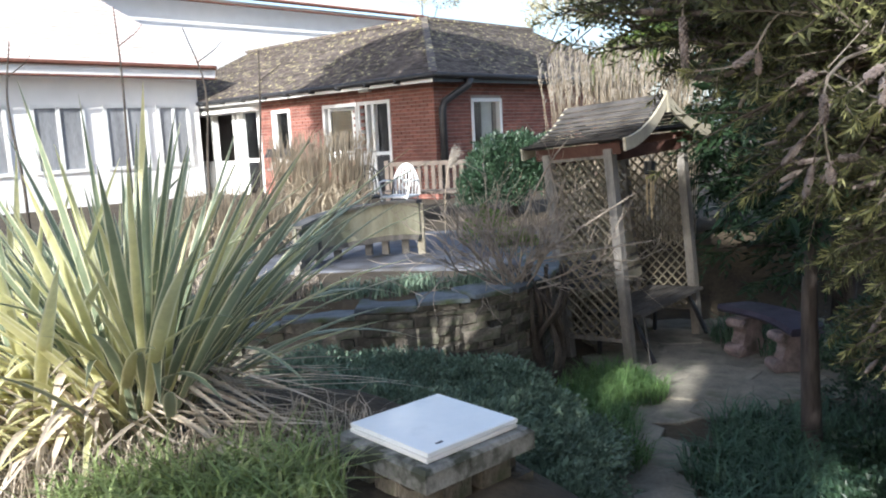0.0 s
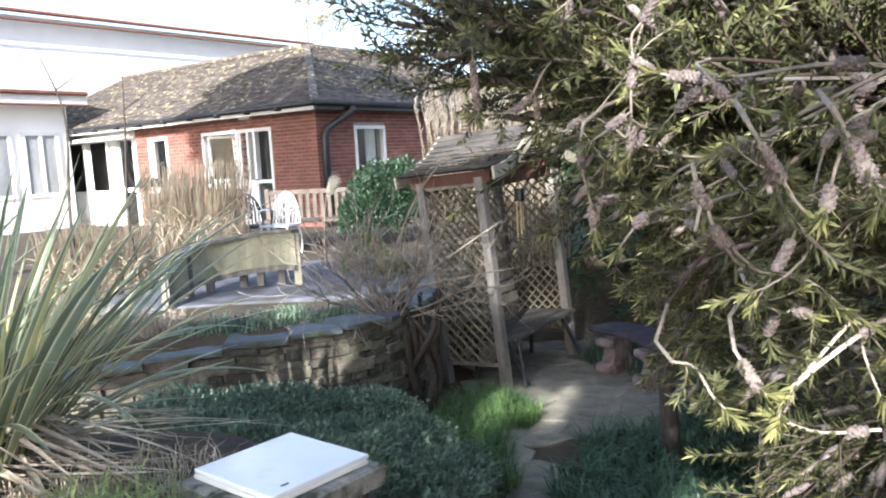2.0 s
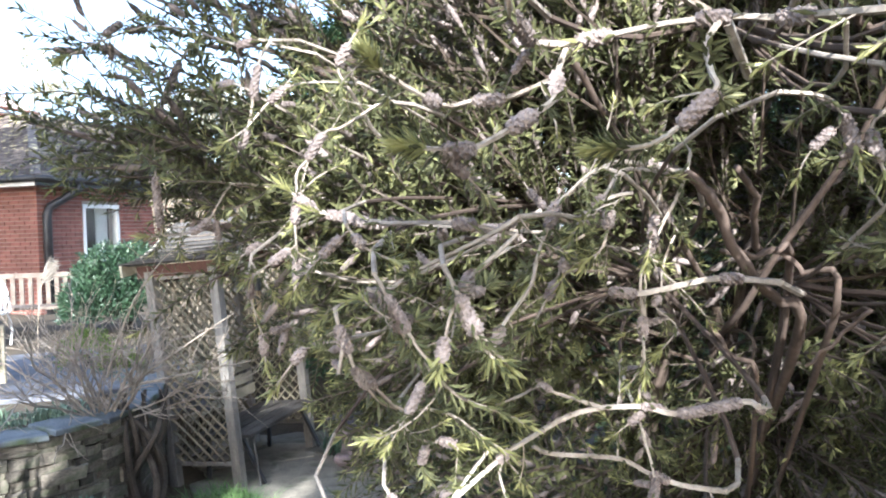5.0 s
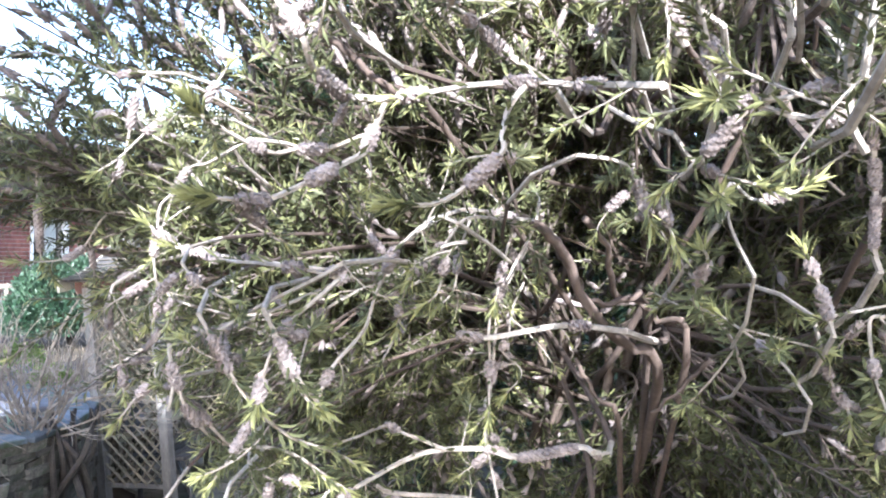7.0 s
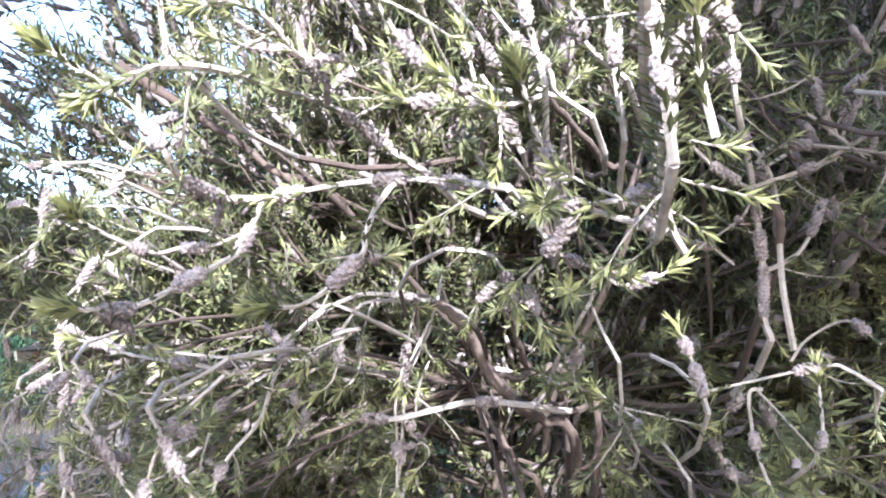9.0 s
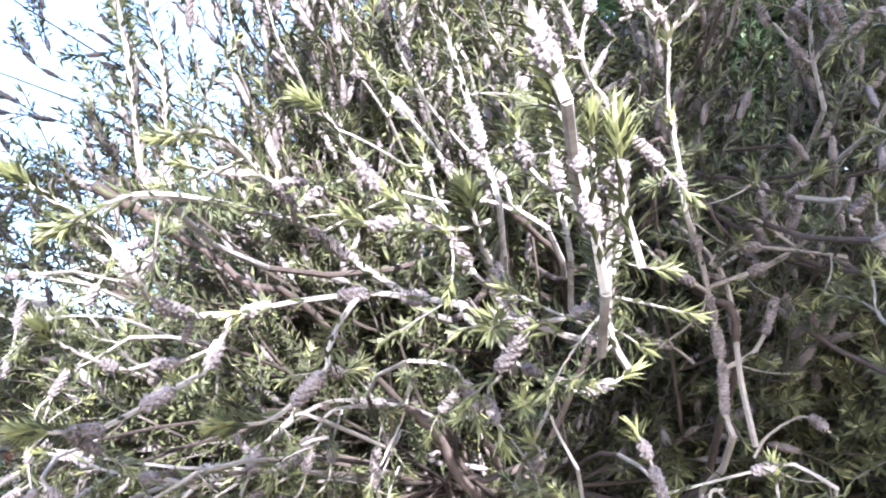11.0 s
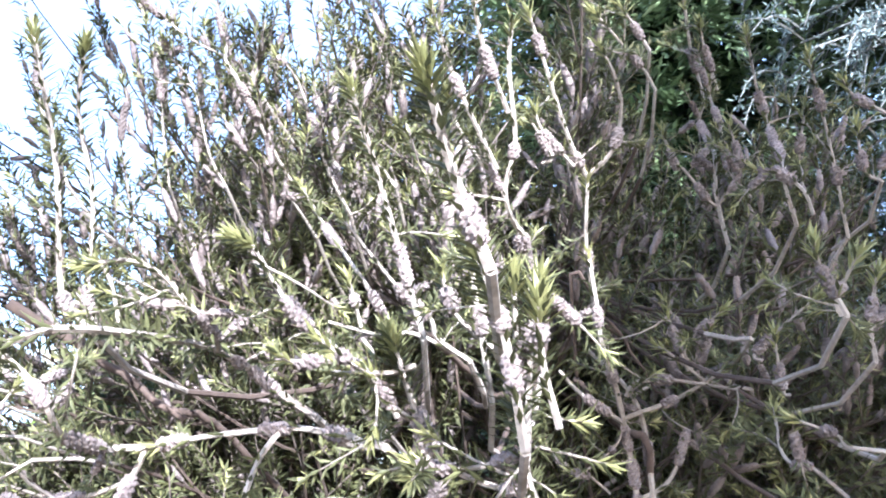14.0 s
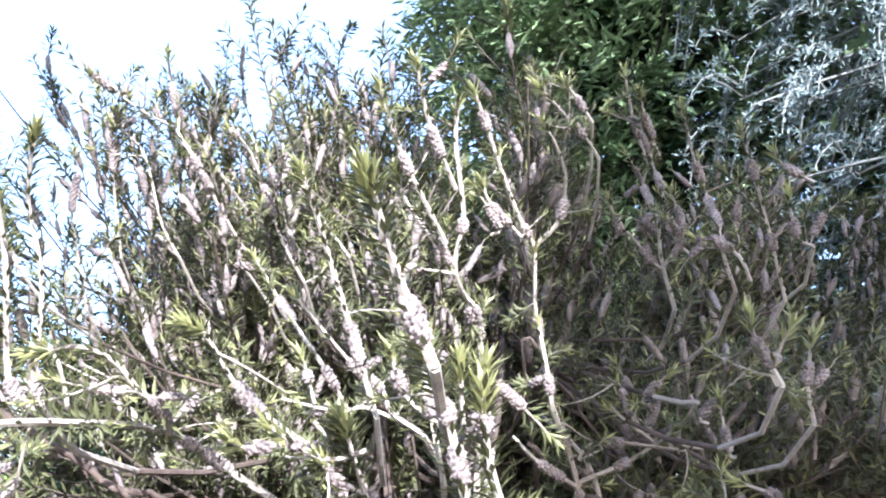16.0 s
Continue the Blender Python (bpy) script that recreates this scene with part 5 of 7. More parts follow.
# unseen tree added at the left, placed to shade the bungalow's roof and wall
broadleaf("house_shade_tree", "unseen evergreen tree added to shade the bungalow", -6.4, 6.0, [(0.6, 0, 6.0, 1.5, 1.2, 1.2), (1.9, 0, 5.8, 1.2, 1.2, 1.2), (1.5, 0.2, 8.6, 1.7, 1.5, 1.5), (-0.4, 0.2, 7.6, 1.3, 1.3, 1.2), (-0.6, 0.2, 9.2, 1.3, 1.3, 1.0), (2.4, 0, 7.2, 1.2, 1.2, 1.0)], 11000, 0.18, M_IVY, 0.18)

# ---- stone bench and pebbles ----
def ball(b, c, r, n=10, m=7, sq=(1, 1, 1)):
    vs = [Vector((c[0] + r * sq[0] * math.sin(math.pi * j / m) * math.cos(2 * math.pi * i / n), c[1] + r * sq[1] * math.sin(math.pi * j / m) * math.sin(2 * math.pi * i / n), c[2] + r * sq[2] * math.cos(math.pi * j / m))) for j in range(m + 1) for i in range(n)]
    b.add(vs, [(j * n + i, (j + 1) * n + i, (j + 1) * n + (i + 1) % n, j * n + (i + 1) % n) for j in range(m) for i in range(n)])


def pedestal(x, y, turn):
    """A scrolled bench support: a waisted slab with a volute at each corner."""
    m = pose(x, y, 0, 0, 0, turn)
    b = Build()
    prof = [(0.2, 0.0), (0.2, 0.06), (0.165, 0.1), (0.13, 0.17), (0.115, 0.24), (0.13, 0.31), (0.17, 0.35), (0.19, 0.39)]
    n = len(prof)
    b.add([m @ Vector((sx * w, sy * 0.075, z)) for sy in (-1, 1) for sx in (-1, 1) for w, z in prof],
          [(i, n + i, n + i + 1, i + 1) for i in range(n - 1)] + [(2 * n + i, 2 * n + i + 1, 3 * n + i + 1, 3 * n + i) for i in range(n - 1)]
          + [(i, i + 1, 2 * n + i + 1, 2 * n + i) for i in range(n - 1)] + [(n + i, 3 * n + i, 3 * n + i + 1, n + i + 1) for i in range(n - 1)] + [(n - 1, 2 * n - 1, 4 * n - 1, 3 * n - 1)])
    body = part("pedestal", b, M_PINKSTONE, bench, "weathered pinkish stone support with scrolls")
    for sx in (-1, 1):
        for w, z, r in ((0.165, 0.34, 0.048), (0.175, 0.075, 0.06)):
            c = Build()
            c.tube([m @ Vector((sx * w, y, z)) for y in (-0.115, -0.1, -0.09, 0.09, 0.1, 0.115)], [r * 0.5, r * 0.55, r, r, r * 0.55, r * 0.5], 12)
            part("scroll", c, M_PINKSTONE, body)


bench = thing("stone_bench", "curved stone garden bench with a dark slate-blue seat on scrolled supports", "bench", Matrix.Translation((2.6, 6.72, 0.01)) @ Matrix.Scale(0.88, 4))
for x, y, turn in ((0.06, -0.1, 12), (-0.2, 0.5, 35)):
    pedestal(x, y, turn)
b = Build()
rows = []
for i in range(13):
    u = i / 12
    c = Vector((0.12, -0.34, 0)).lerp(Vector((-0.28, 0.78, 0)), u) + Vector((0.13, 0.045, 0)) * 4 * u * (1 - u)
    d = Vector((-0.4, 1.12, 0)).normalized()
    o = Vector((d.y, -d.x, 0))
    e = 0.9 if i in (0, 12) else 1.0
    rows += [c + o * w * e + Vector((0, 0, z)) for w, z in ((-0.19, 0.4), (-0.21, 0.43), (-0.19, 0.47), (0.19, 0.47), (0.21, 0.43), (0.19, 0.4))]
b.add(rows, [(i * 6 + j, i * 6 + (j + 1) % 6, i * 6 + 6 + (j + 1) % 6, i * 6 + 6 + j) for i in range(12) for j in range(6)] + [tuple(range(5, -1, -1)), tuple(72 + j for j in range(6))])
part("seat", b, M_SEAT, bench, "dark slate-blue curved seat slab")
pots = Build()
for i in range(26):
    ball(pots, (1.75 + rnd(0, 0.5), 5.35 + rnd(-0.12, 0.12), 0.02), rnd(0.02, 0.045), 6, 4)
whole("pebbles", pots, M_STONE, "scatter of pale pebbles by the path", "pebbles", kind="stuff")

# ---- bottlebrush ----
def sprig(b, pts, r0, r1, rg, spikes, leaves, tuft, leaf_len=0.019, k=6, few=1.0, fat=1.0):
    """A stem along pts (slots: 0 stem, 1 capsules, 2 leaves, 3 tip leaves) with sleeves of seed capsules and narrow leaves.
    spikes: stretches (from, to) of the stem; leaves: stretches (from, to, number)."""
    pts = [Vector(p) for p in pts]
    acc = [0.0]
    for p, q in zip(pts, pts[1:]):
        acc.append(acc[-1] + (q - p).length)
    L = acc[-1]

    def at(t):
        s = max(0.0, min(1.0, t)) * L
        for i in range(len(pts) - 1):
            if s <= acc[i + 1] or i == len(pts) - 2:
                k = (s - acc[i]) / max(1e-6, acc[i + 1] - acc[i])
                return pts[i].lerp(pts[i + 1], k), (pts[i + 1] - pts[i]).normalized()

    b.k = 0
    n = len(pts)
    b.tube(pts, [r0 + (r1 - r0) * i / (n - 1) for i in range(n)], 5 if k > 5 else 3)
    b.k = 1
    for t0, t1 in spikes:
        ln = (t1 - t0) * L
        rows = max(4, int(ln / (0.0085 if k < 6 else 0.0056 if k < 8 else 0.0024)))
        R = rg.uniform(0.0067, 0.0079) * fat
        vs, fs = [], []
        x = None
        for i in range(rows + 1):
            p, d = at(t0 + (t1 - t0) * i / rows)
            x = (x - d * x.dot(d)).normalized() if x else d.orthogonal().normalized()
            y = d.cross(x)
            e = 0.5 + 0.5 * min(1.0, i / 3, (rows - i) / 3) ** 0.4
            for j in range(k):
                a = 2 * math.pi * j / k
                bump = (1.1 if (i + j) % 2 else 0.88) if k < 8 else 0.92 if i % 2 == 0 else 1.16 if (j + i // 2) % 2 else 0.86
                vs.append(p + (x * math.cos(a) + y * math.sin(a)) * R * e * bump * rg.uniform(0.97, 1.04))
        for i in range(rows):
            for j in range(k):
                fs.append((i * k + j, i * k + (j + 1) % k, (i + 1) * k + (j + 1) % k, (i + 1) * k + j))
        b.add(vs, fs)
    for t0, t1, num in leaves:
        num = int(num * few)
        b.k = 2
        for i in range(num):
            t = t0 + (t1 - t0) * (i + rg.random()) / num
            p, d = at(t)
            x = d.orthogonal().normalized()
            a = i * 2.4 + rg.uniform(-0.4, 0.4)
            o = x * math.cos(a) + d.cross(x) * math.sin(a)
            ld = (d * rg.uniform(0.3, 0.8) + o).normalized()
            b.leaf(p + o * 0.002, ld, d, leaf_len * rg.uniform(0.75, 1.25), 0.0046 if k > 5 else 0.0064)
    if tuft:
        b.k = 3
        p, d = at(1.0)
        for i in range(tuft):
            x = d.orthogonal().normalized()
            a = i * 2.4
            o = x * math.cos(a) + d.cross(x) * math.sin(a)
            f = i / tuft
            ld = (d * (0.6 + 1.4 * f) + o * rg.uniform(0.6, 1.0)).normalized()
            b.leaf(p - d * 0.02 * (1 - f), ld, d, leaf_len * rg.uniform(0.85, 1.3), 0.005 if k > 8 else 0.0044)


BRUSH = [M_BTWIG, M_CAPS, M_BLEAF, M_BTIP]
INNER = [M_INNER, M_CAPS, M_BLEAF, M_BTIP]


def split(b, mats):
    """The stem, each cluster of capsules and the leaves of a sprig, as meshes of their own."""
    stem, leaves, clusters, last = [], [], [], -1
    for f, k in zip(b.f, b.m):
        if k == 1:
            if min(f) > last:
                clusters.append([])
            last = max(last, *f)
            clusters[-1].append((f, k))
        else:
            (stem if k == 0 else leaves).append((f, k))

    def cut(name, faces):
        c, at = Build(), {}
        for f, k in faces:
            c.f.append(tuple(at.setdefault(j, len(at)) for j in f))
            c.m.append(k)
        c.v = [b.v[j] for j in at]
        return c.done(name, mats)

    return cut("stem", stem), [cut("seed_head", c) for c in clusters], cut("foliage", leaves) if leaves else None


def grow(name, pieces, parent):
    """A sprig under its shrub, with its capsules and leaves as parts of it."""
    stem, clusters, leaves = pieces
    ob = part(name, stem, None, parent)
    for c in clusters:
        part("seed_head", c, None, ob)
    if leaves:
        tagged(part("foliage", leaves, None, ob), kind="stuff")
    return ob


PIECES = {}


def twig_mesh(seed, kind, coarse=False):
    """A leafy shoot, 0.2 to 0.3 m long, with capsules lower down and short side shoots."""
    rg = random.Random(seed)
    L = rg.uniform(0.2, 0.3)
    pts = bez((0, 0, 0), (rg.uniform(-0.06, 0.06), rg.uniform(-0.06, 0.06), L * 0.55), (rg.uniform(-0.03, 0.03), rg.uniform(-0.03, 0.03), L), 3 if coarse else 5)
    b = Build()
    if kind == 0:
        sp, lv, tf = [(0.08, 0.3), (0.48, 0.7)], [(0.3, 0.48, 18), (0.7, 1.0, 50)], 10
    elif kind == 1:
        sp, lv, tf = [(0.12, 0.3), (0.4, 0.62)], [(0.02, 0.12, 8), (0.62, 1.0, 52)], 10
    elif kind == 4:
        sp, lv, tf = [(0.15, 0.36), (0.62, 0.82)], [(0.82, 1.0, 24)], 6
    elif kind == 5:
        sp, lv, tf = [(0.5, 0.68)] if seed % 2 else [], [(0.03, 0.5, 44), (0.5 if seed % 2 == 0 else 0.68, 1.0, 56)], 10
    elif kind == 2:
        sp, lv, tf = [(0.3, 0.5), (0.74, 0.96)], [(0.05, 0.3, 16), (0.5, 0.74, 26)], 6
    else:
        sp, lv, tf = [(0.55, 0.74)], [(0.0, 0.55, 60), (0.74, 1.0, 40)], 10
    few, ll, k = (0.62, 0.024, 5) if coarse else (0.7, 0.022, 6)
    sprig(b, pts, 0.0023, 0.0013, rg, sp, lv, int(tf * few), ll, k, few)
    for n in range(2 if kind not in (3, 5) else 1):
        p = pts[1 + n]
        e = p + Vector((rg.uniform(-0.08, 0.08), rg.uniform(-0.08, 0.08), rg.uniform(0.07, 0.12)))
        sprig(b, bez(p, p.lerp(e, 0.5) + Vector((0, 0, -0.012)), e, 3), 0.0017, 0.0012, rg, [(0.5, 0.9)] if n == 0 and kind not in (3, 5) else [], [(0.1, 1.0, 26 if kind != 4 else 4)], int(6 * few), ll, k, few)
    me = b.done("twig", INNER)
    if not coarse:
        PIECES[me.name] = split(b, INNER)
    return me


random.seed(42)
TWIGS = [twig_mesh(100 + i, (0, 1, 2, 0, 1, 0, 1, 2, 3, 1, 0, 2)[i]) for i in range(12)] + [twig_mesh(400 + i, 4) for i in range(4)]
BARE = [twig_mesh(300 + i, 4, True) for i in range(6)]
COARSE = [twig_mesh(200 + i, (0, 1, 2, 3, 1, 0, 1, 2, 3, 1, 0, 2)[i], True) for i in range(12)]


LEAFY = [twig_mesh(600 + i, 5, True) for i in range(8)]


class Mass:
    """Many copies of small meshes, joined into one."""
    def __init__(self):
        self.co, self.lo, self.tot, self.mi, self.n, self.cache = [], [], [], [], 0, {}

    def put(self, me, m):
        if me.name not in self.cache:
            co, lo = np.empty(len(me.vertices) * 3), np.empty(len(me.loops), int)
            tot, mi = np.empty(len(me.polygons), int), np.empty(len(me.polygons), int)
            me.vertices.foreach_get("co", co), me.loops.foreach_get("vertex_index", lo)
            me.polygons.foreach_get("loop_total", tot), me.polygons.foreach_get("material_index", mi)
            self.cache[me.name] = (co.reshape(-1, 3), lo, tot, mi)
        co, lo, tot, mi = self.cache[me.name]
        m = np.array(m)
        self.co.append(co @ m[:3, :3].T + m[:3, 3])
        self.lo.append(lo + self.n)
        self.tot.append(tot), self.mi.append(mi)
        self.n += len(co)

    def done(self, name, materials):
        me = bpy.data.meshes.new(name)
        co, lo, tot, mi = np.concatenate(self.co), np.concatenate(self.lo), np.concatenate(self.tot), np.concatenate(self.mi)
        me.vertices.add(len(co)), me.loops.add(len(lo)), me.polygons.add(len(tot))
        me.vertices.foreach_set("co", co.ravel())
        me.loops.foreach_set("vertex_index", lo)
        me.polygons.foreach_set("loop_start", np.concatenate(([0], np.cumsum(tot)[:-1])))
        me.polygons.foreach_set("material_index", mi)
        me.update(calc_edges=True)
        for m in materials:
            me.materials.append(m)
        return me


CORE = Vector((2.15, 1.75, 0.4))
brush = thing("bottlebrush", "large bottlebrush shrub with woody seed capsules along its stems", "bottlebrush shrub", tuple(CORE))
CEN = Vector((2.35, 1.65, 2.25)) - CORE
RAD = Vector((1.4, 1.3, 1.5))
# the body of the shrub, its wide side, and the crown that leans out over the path
LOBES = [(CEN, RAD), (Vector((3.1, 1.0, 2.15)) - CORE, Vector((1.15, 1.05, 1.2))), (Vector((1.4, 1.75, 2.8)) - CORE, Vector((0.85, 0.75, 0.95))), (Vector((1.75, 1.4, 2.15)) - CORE, Vector((0.82, 0.85, 0.75))), (Vector((1.7, 1.0, 1.5)) - CORE, Vector((0.55, 0.5, 0.55))), (Vector((1.42, 1.12, 1.66)) - CORE, Vector((0.32, 0.3, 0.26))), (Vector((1.08, 1.62, 2.42)) - CORE, Vector((0.32, 0.36, 0.46)))]
nodes = []
for i in range(18):
    a = 2.4 * i + rnd(-0.3, 0.3)
    k = rnd(0.3, 0.6)
    top = CEN + Vector((math.cos(a) * RAD.x * k, math.sin(a) * RAD.y * k, rnd(-0.3, 0.6)))
    pts = spline([(rnd(-0.1, 0.1), rnd(-0.1, 0.1), -0.15), (math.cos(a) * 0.2, math.sin(a) * 0.2, 0.7 + rnd(-0.1, 0.2)), tuple(CEN.lerp(top, 0.5) - Vector((0, 0, 0.25))), tuple(top)], 6)
    b = Build()
    b.tube(pts, [0.022 * (1 - 0.65 * j / (len(pts) - 1)) for j in range(len(pts))], 7)
    part("limb", b, M_LIMB, brush, smooth=True)
    nodes += pts[7:]
EYES = [Vector(e) - CORE for e in ((0.6, 0.07, 2.04), (0.85, 0.08, 2.08), (0.97, 0, 2.12), (1.0, -0.1, 2.15), (0.96, -0.17, 2.2))]


def clear(p, least):
    return min((p - e).length for e in EYES) > least


def inside(p):
    for c, r in LOBES:
        q = p - c
        if (q.x / r.x) ** 2 + (q.y / r.y) ** 2 + (q.z / r.z) ** 2 < 1.0:
            return p.z > 1.42 - 1.0 * smooth01((p.x + 1.05) / 0.55)
    return False


HEART = [(Vector((1.76, 1.1, 2.0)) - CORE, 0.24), (Vector((1.68, 0.98, 2.03)) - CORE, 0.26), (Vector((1.62, 0.8, 2.2)) - CORE, 0.22), (Vector((1.95, 0.85, 2.3)) - CORE, 0.22), (Vector((1.5, 0.85, 2.5)) - CORE, 0.2), (Vector((1.54, 1.08, 1.99)) - CORE, 0.27), (Vector((1.6, 1.15, 1.78)) - CORE, 0.22), (Vector((1.8, 1.15, 2.12)) - CORE, 0.24), (Vector((1.75, 0.9, 1.75)) - CORE, 0.18)]


def free(p):
    """Not in the open heart of the shrub."""
    return all((p - c).length > r for c, r in HEART)


count = tries = 0
near = 0
mass, wood = Mass(), Build()
while count < 5200 and tries < 26000:
    tries += 1
    d = rvec().normalized()
    if -0.55 * d.x - 0.75 * d.y < -0.2 and random.random() < 0.85:
        continue
    if d.z < -0.6:
        continue
    c, r = LOBES[random.choices((0, 1, 2, 3, 4, 5, 6), (0.36, 0.22, 0.11, 0.22, 0.11, 0.035, 0.05))[0]]
    deep = rnd(0.5, 0.97)
    e = c + Vector((d.x * r.x, d.y * r.y, d.z * r.z)) * deep
    if not inside(e) or not clear(e, 0.85) or not free(e):
        continue
    up = smooth01((e.z - 1.4) / 0.7) * (1 - 0.6 * smooth01((-0.85 - e.x) / 0.5))
    nd = min(random.sample(nodes, 16), key=lambda q: (q - e).length + 0.5 * max(0, q.z - e.z))
    mid = nd.lerp(e, 0.55) + Vector((0, 0, 0.16 - 0.4 * up)) + rvec(0.06)
    line = bez(nd, mid, e, 9)
    if not all(clear(p, 0.8) for p in line):
        continue
    grown = 0
    for j in range(random.randint(13, 20)):
        t = rnd(0.35, 1.0)
        i = min(8, int(t * 9))
        p = line[i].lerp(line[i + 1], t * 9 - i)
        tan = (line[i + 1] - line[i]).normalized()
        td = (tan * 0.5 + Vector((d.x, d.y, 0)) * (0.5 - 0.35 * up) + Vector((0, 0, -0.45 + 1.5 * up)) + rvec(0.3)).normalized()
        k = rnd(0.8, 1.2)
        q = p + td * 0.24 * k
        if not clear(q, rnd(0.86, 1.35)) or not clear(p, 0.86) or not inside(p + td * 0.2 * k) or not free(q) or not free(p):
            continue
        if q.x < -0.62 and q.z > 2.02 and random.random() < 0.66:
            continue  # thin growth where the sky shows through
        x = td.orthogonal().normalized()
        m = Matrix((x, td.cross(x), td)).transposed().to_4x4()
        m = Matrix.Translation(p) @ m @ pose(0, 0, 0, 0, 0, rnd(0, 360)) @ Matrix.Scale(k, 4)
        count += 1
        grown += 1
        close = not clear(p, 1.25)
        if near < 150 and not clear(p, 1.05):
            grow("twig", PIECES[random.choice(TWIGS).name], brush).matrix_basis = m
            near += 1
        else:
            mass.put(random.choice(LEAFY if random.random() < 0.75 - 0.65 * smooth01((p.z - 1.8) / 0.5) else BARE if random.random() < 0.06 else TWIGS if close else COARSE), m)
    if grown > 5:
        wood.tube(line, [0.0045 - 0.0003 * j for j in range(10)], 4)
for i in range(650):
    # growth added behind the open heart to keep it dark
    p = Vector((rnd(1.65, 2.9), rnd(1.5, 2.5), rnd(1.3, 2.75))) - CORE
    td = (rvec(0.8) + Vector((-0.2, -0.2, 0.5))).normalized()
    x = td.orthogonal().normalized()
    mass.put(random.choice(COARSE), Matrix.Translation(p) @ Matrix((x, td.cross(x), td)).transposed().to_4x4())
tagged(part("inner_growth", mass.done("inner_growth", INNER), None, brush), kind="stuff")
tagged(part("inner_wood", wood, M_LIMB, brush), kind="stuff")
random.seed(77)


LINES = []
roots = Build()


def branch(pts, sleeves, leaf=0.5, r=3.0, tuft=12):
    """A long branch along pts: seed capsules in sleeves (from, to, as shares of its length), leaves between them
    (leaf: how leafy), r: half its thickness in mm, tuft: bright leaves at its end."""
    rg = random.Random(len(brush.children) * 7 + 3)
    P = [Vector(p) - CORE for p in pts]
    own = spline(P, 5)
    L = sum((q - p).length for p, q in zip(own, own[1:]))
    if not any((q - P[0]).length < 0.04 for q in LINES):
        # not a fork of another branch: runs back into the shrub to the nearest limb
        root = min(nodes, key=lambda q: (q - P[0]).length - 0.3 * (q - P[0]).y)
        back = bez(root, P[0] + (P[0] - P[1]).normalized() * 0.13 + Vector((0.06, 0.16, -0.04)), P[0], 6)
        # inner stretch in a darker wood colour, the shade inside the shrub painted in
        for k, a, c in ((1, 0, 5), (0, 4, 7)):
            roots.k = k
            roots.tube(back[a:c], [r * (0.00125 - 0.00004 * j) for j in range(a, c)], 6)
    LINES.extend(own)
    sp = sleeves
    lv, s = [], 0.01 / L
    for a, c in sp + [(1.0, 1.0)]:
        if a - s > 0.01:
            lv.append((s, a, int((a - s) * L * 380 * leaf + 2)))
        if leaf >= 1:
            lv.append((a, c, int((c - a) * L * 260 * (leaf - 0.6))))
        s = c
    if tuft > 4:
        lv.append((max(0, 1 - 0.05 / L), 1.0, int(tuft * 0.6)))
    b = Build()
    r *= 0.85 if P[0].x < -0.6 and P[0].y > -0.95 else 1.0
    sprig(b, own, r * 0.001, r * 0.00066, rg, sp, lv, tuft if leaf > 0.15 else 0, 0.0235, 12, fat=0.84 + 0.05 * r)
    grow("branch", split(b, BRUSH), brush)


branch([(1.448, 0.480, 2.300), (1.446, 0.559, 2.316), (1.438, 0.599, 2.323), (1.412, 0.624, 2.329), (1.360, 0.646, 2.326), (1.324, 0.683, 2.323), (1.286, 0.704, 2.316)], [(0.26, 0.39), (0.51, 0.62), (0.86, 0.97)], leaf=0.25, r=4.0)
branch([(1.286, 0.704, 2.316), (1.273, 0.700, 2.288), (1.257, 0.676, 2.261), (1.222, 0.643, 2.241), (1.162, 0.637, 2.210), (1.131, 0.631, 2.208), (1.101, 0.633, 2.211)], [(0.12, 0.28), (0.49, 0.62), (0.75, 0.88)], leaf=0.5, tuft=60, r=3.4)
branch([(1.286, 0.704, 2.316), (1.260, 0.703, 2.316), (1.243, 0.693, 2.315), (1.202, 0.643, 2.324), (1.190, 0.625, 2.337), (1.184, 0.619, 2.347), (1.155, 0.619, 2.384), (1.084, 0.619, 2.433)], [(0.16, 0.39), (0.53, 0.63)], leaf=1.0, tuft=40, r=4.2)
branch([(1.273, 0.717, 2.284), (1.238, 0.744, 2.271), (1.209, 0.761, 2.270), (1.179, 0.767, 2.267), (1.119, 0.759, 2.295), (1.104, 0.755, 2.309)], [(0.23, 0.40), (0.56, 0.66)], leaf=0.3, tuft=60, r=3.2)
branch([(1.401, 0.627, 2.327), (1.379, 0.619, 2.301), (1.353, 0.579, 2.269), (1.343, 0.563, 2.248), (1.301, 0.584, 2.210), (1.258, 0.603, 2.206)], [(0.53, 0.70)], leaf=0.9, tuft=60, r=3.2)
branch([(1.549, 0.888, 2.209), (1.524, 0.892, 2.211), (1.483, 0.886, 2.218), (1.439, 0.869, 2.219), (1.397, 0.851, 2.206), (1.363, 0.842, 2.184), (1.342, 0.843, 2.167), (1.318, 0.846, 2.113), (1.302, 0.837, 2.075), (1.263, 0.826, 2.036), (1.243, 0.821, 1.996)], [(0.06, 0.15), (0.53, 0.60), (0.90, 0.95)], leaf=0.25, r=3.6)
branch([(1.525, 0.892, 2.207), (1.446, 0.868, 2.209), (1.407, 0.849, 2.177), (1.361, 0.856, 2.122)], [(0.66, 0.88)], leaf=0.5, r=3.2)
branch([(1.471, 0.921, 2.209), (1.457, 0.925, 2.166), (1.449, 0.924, 2.116), (1.424, 0.929, 2.091)], [(0.34, 0.57)], leaf=0.6, r=2.4)
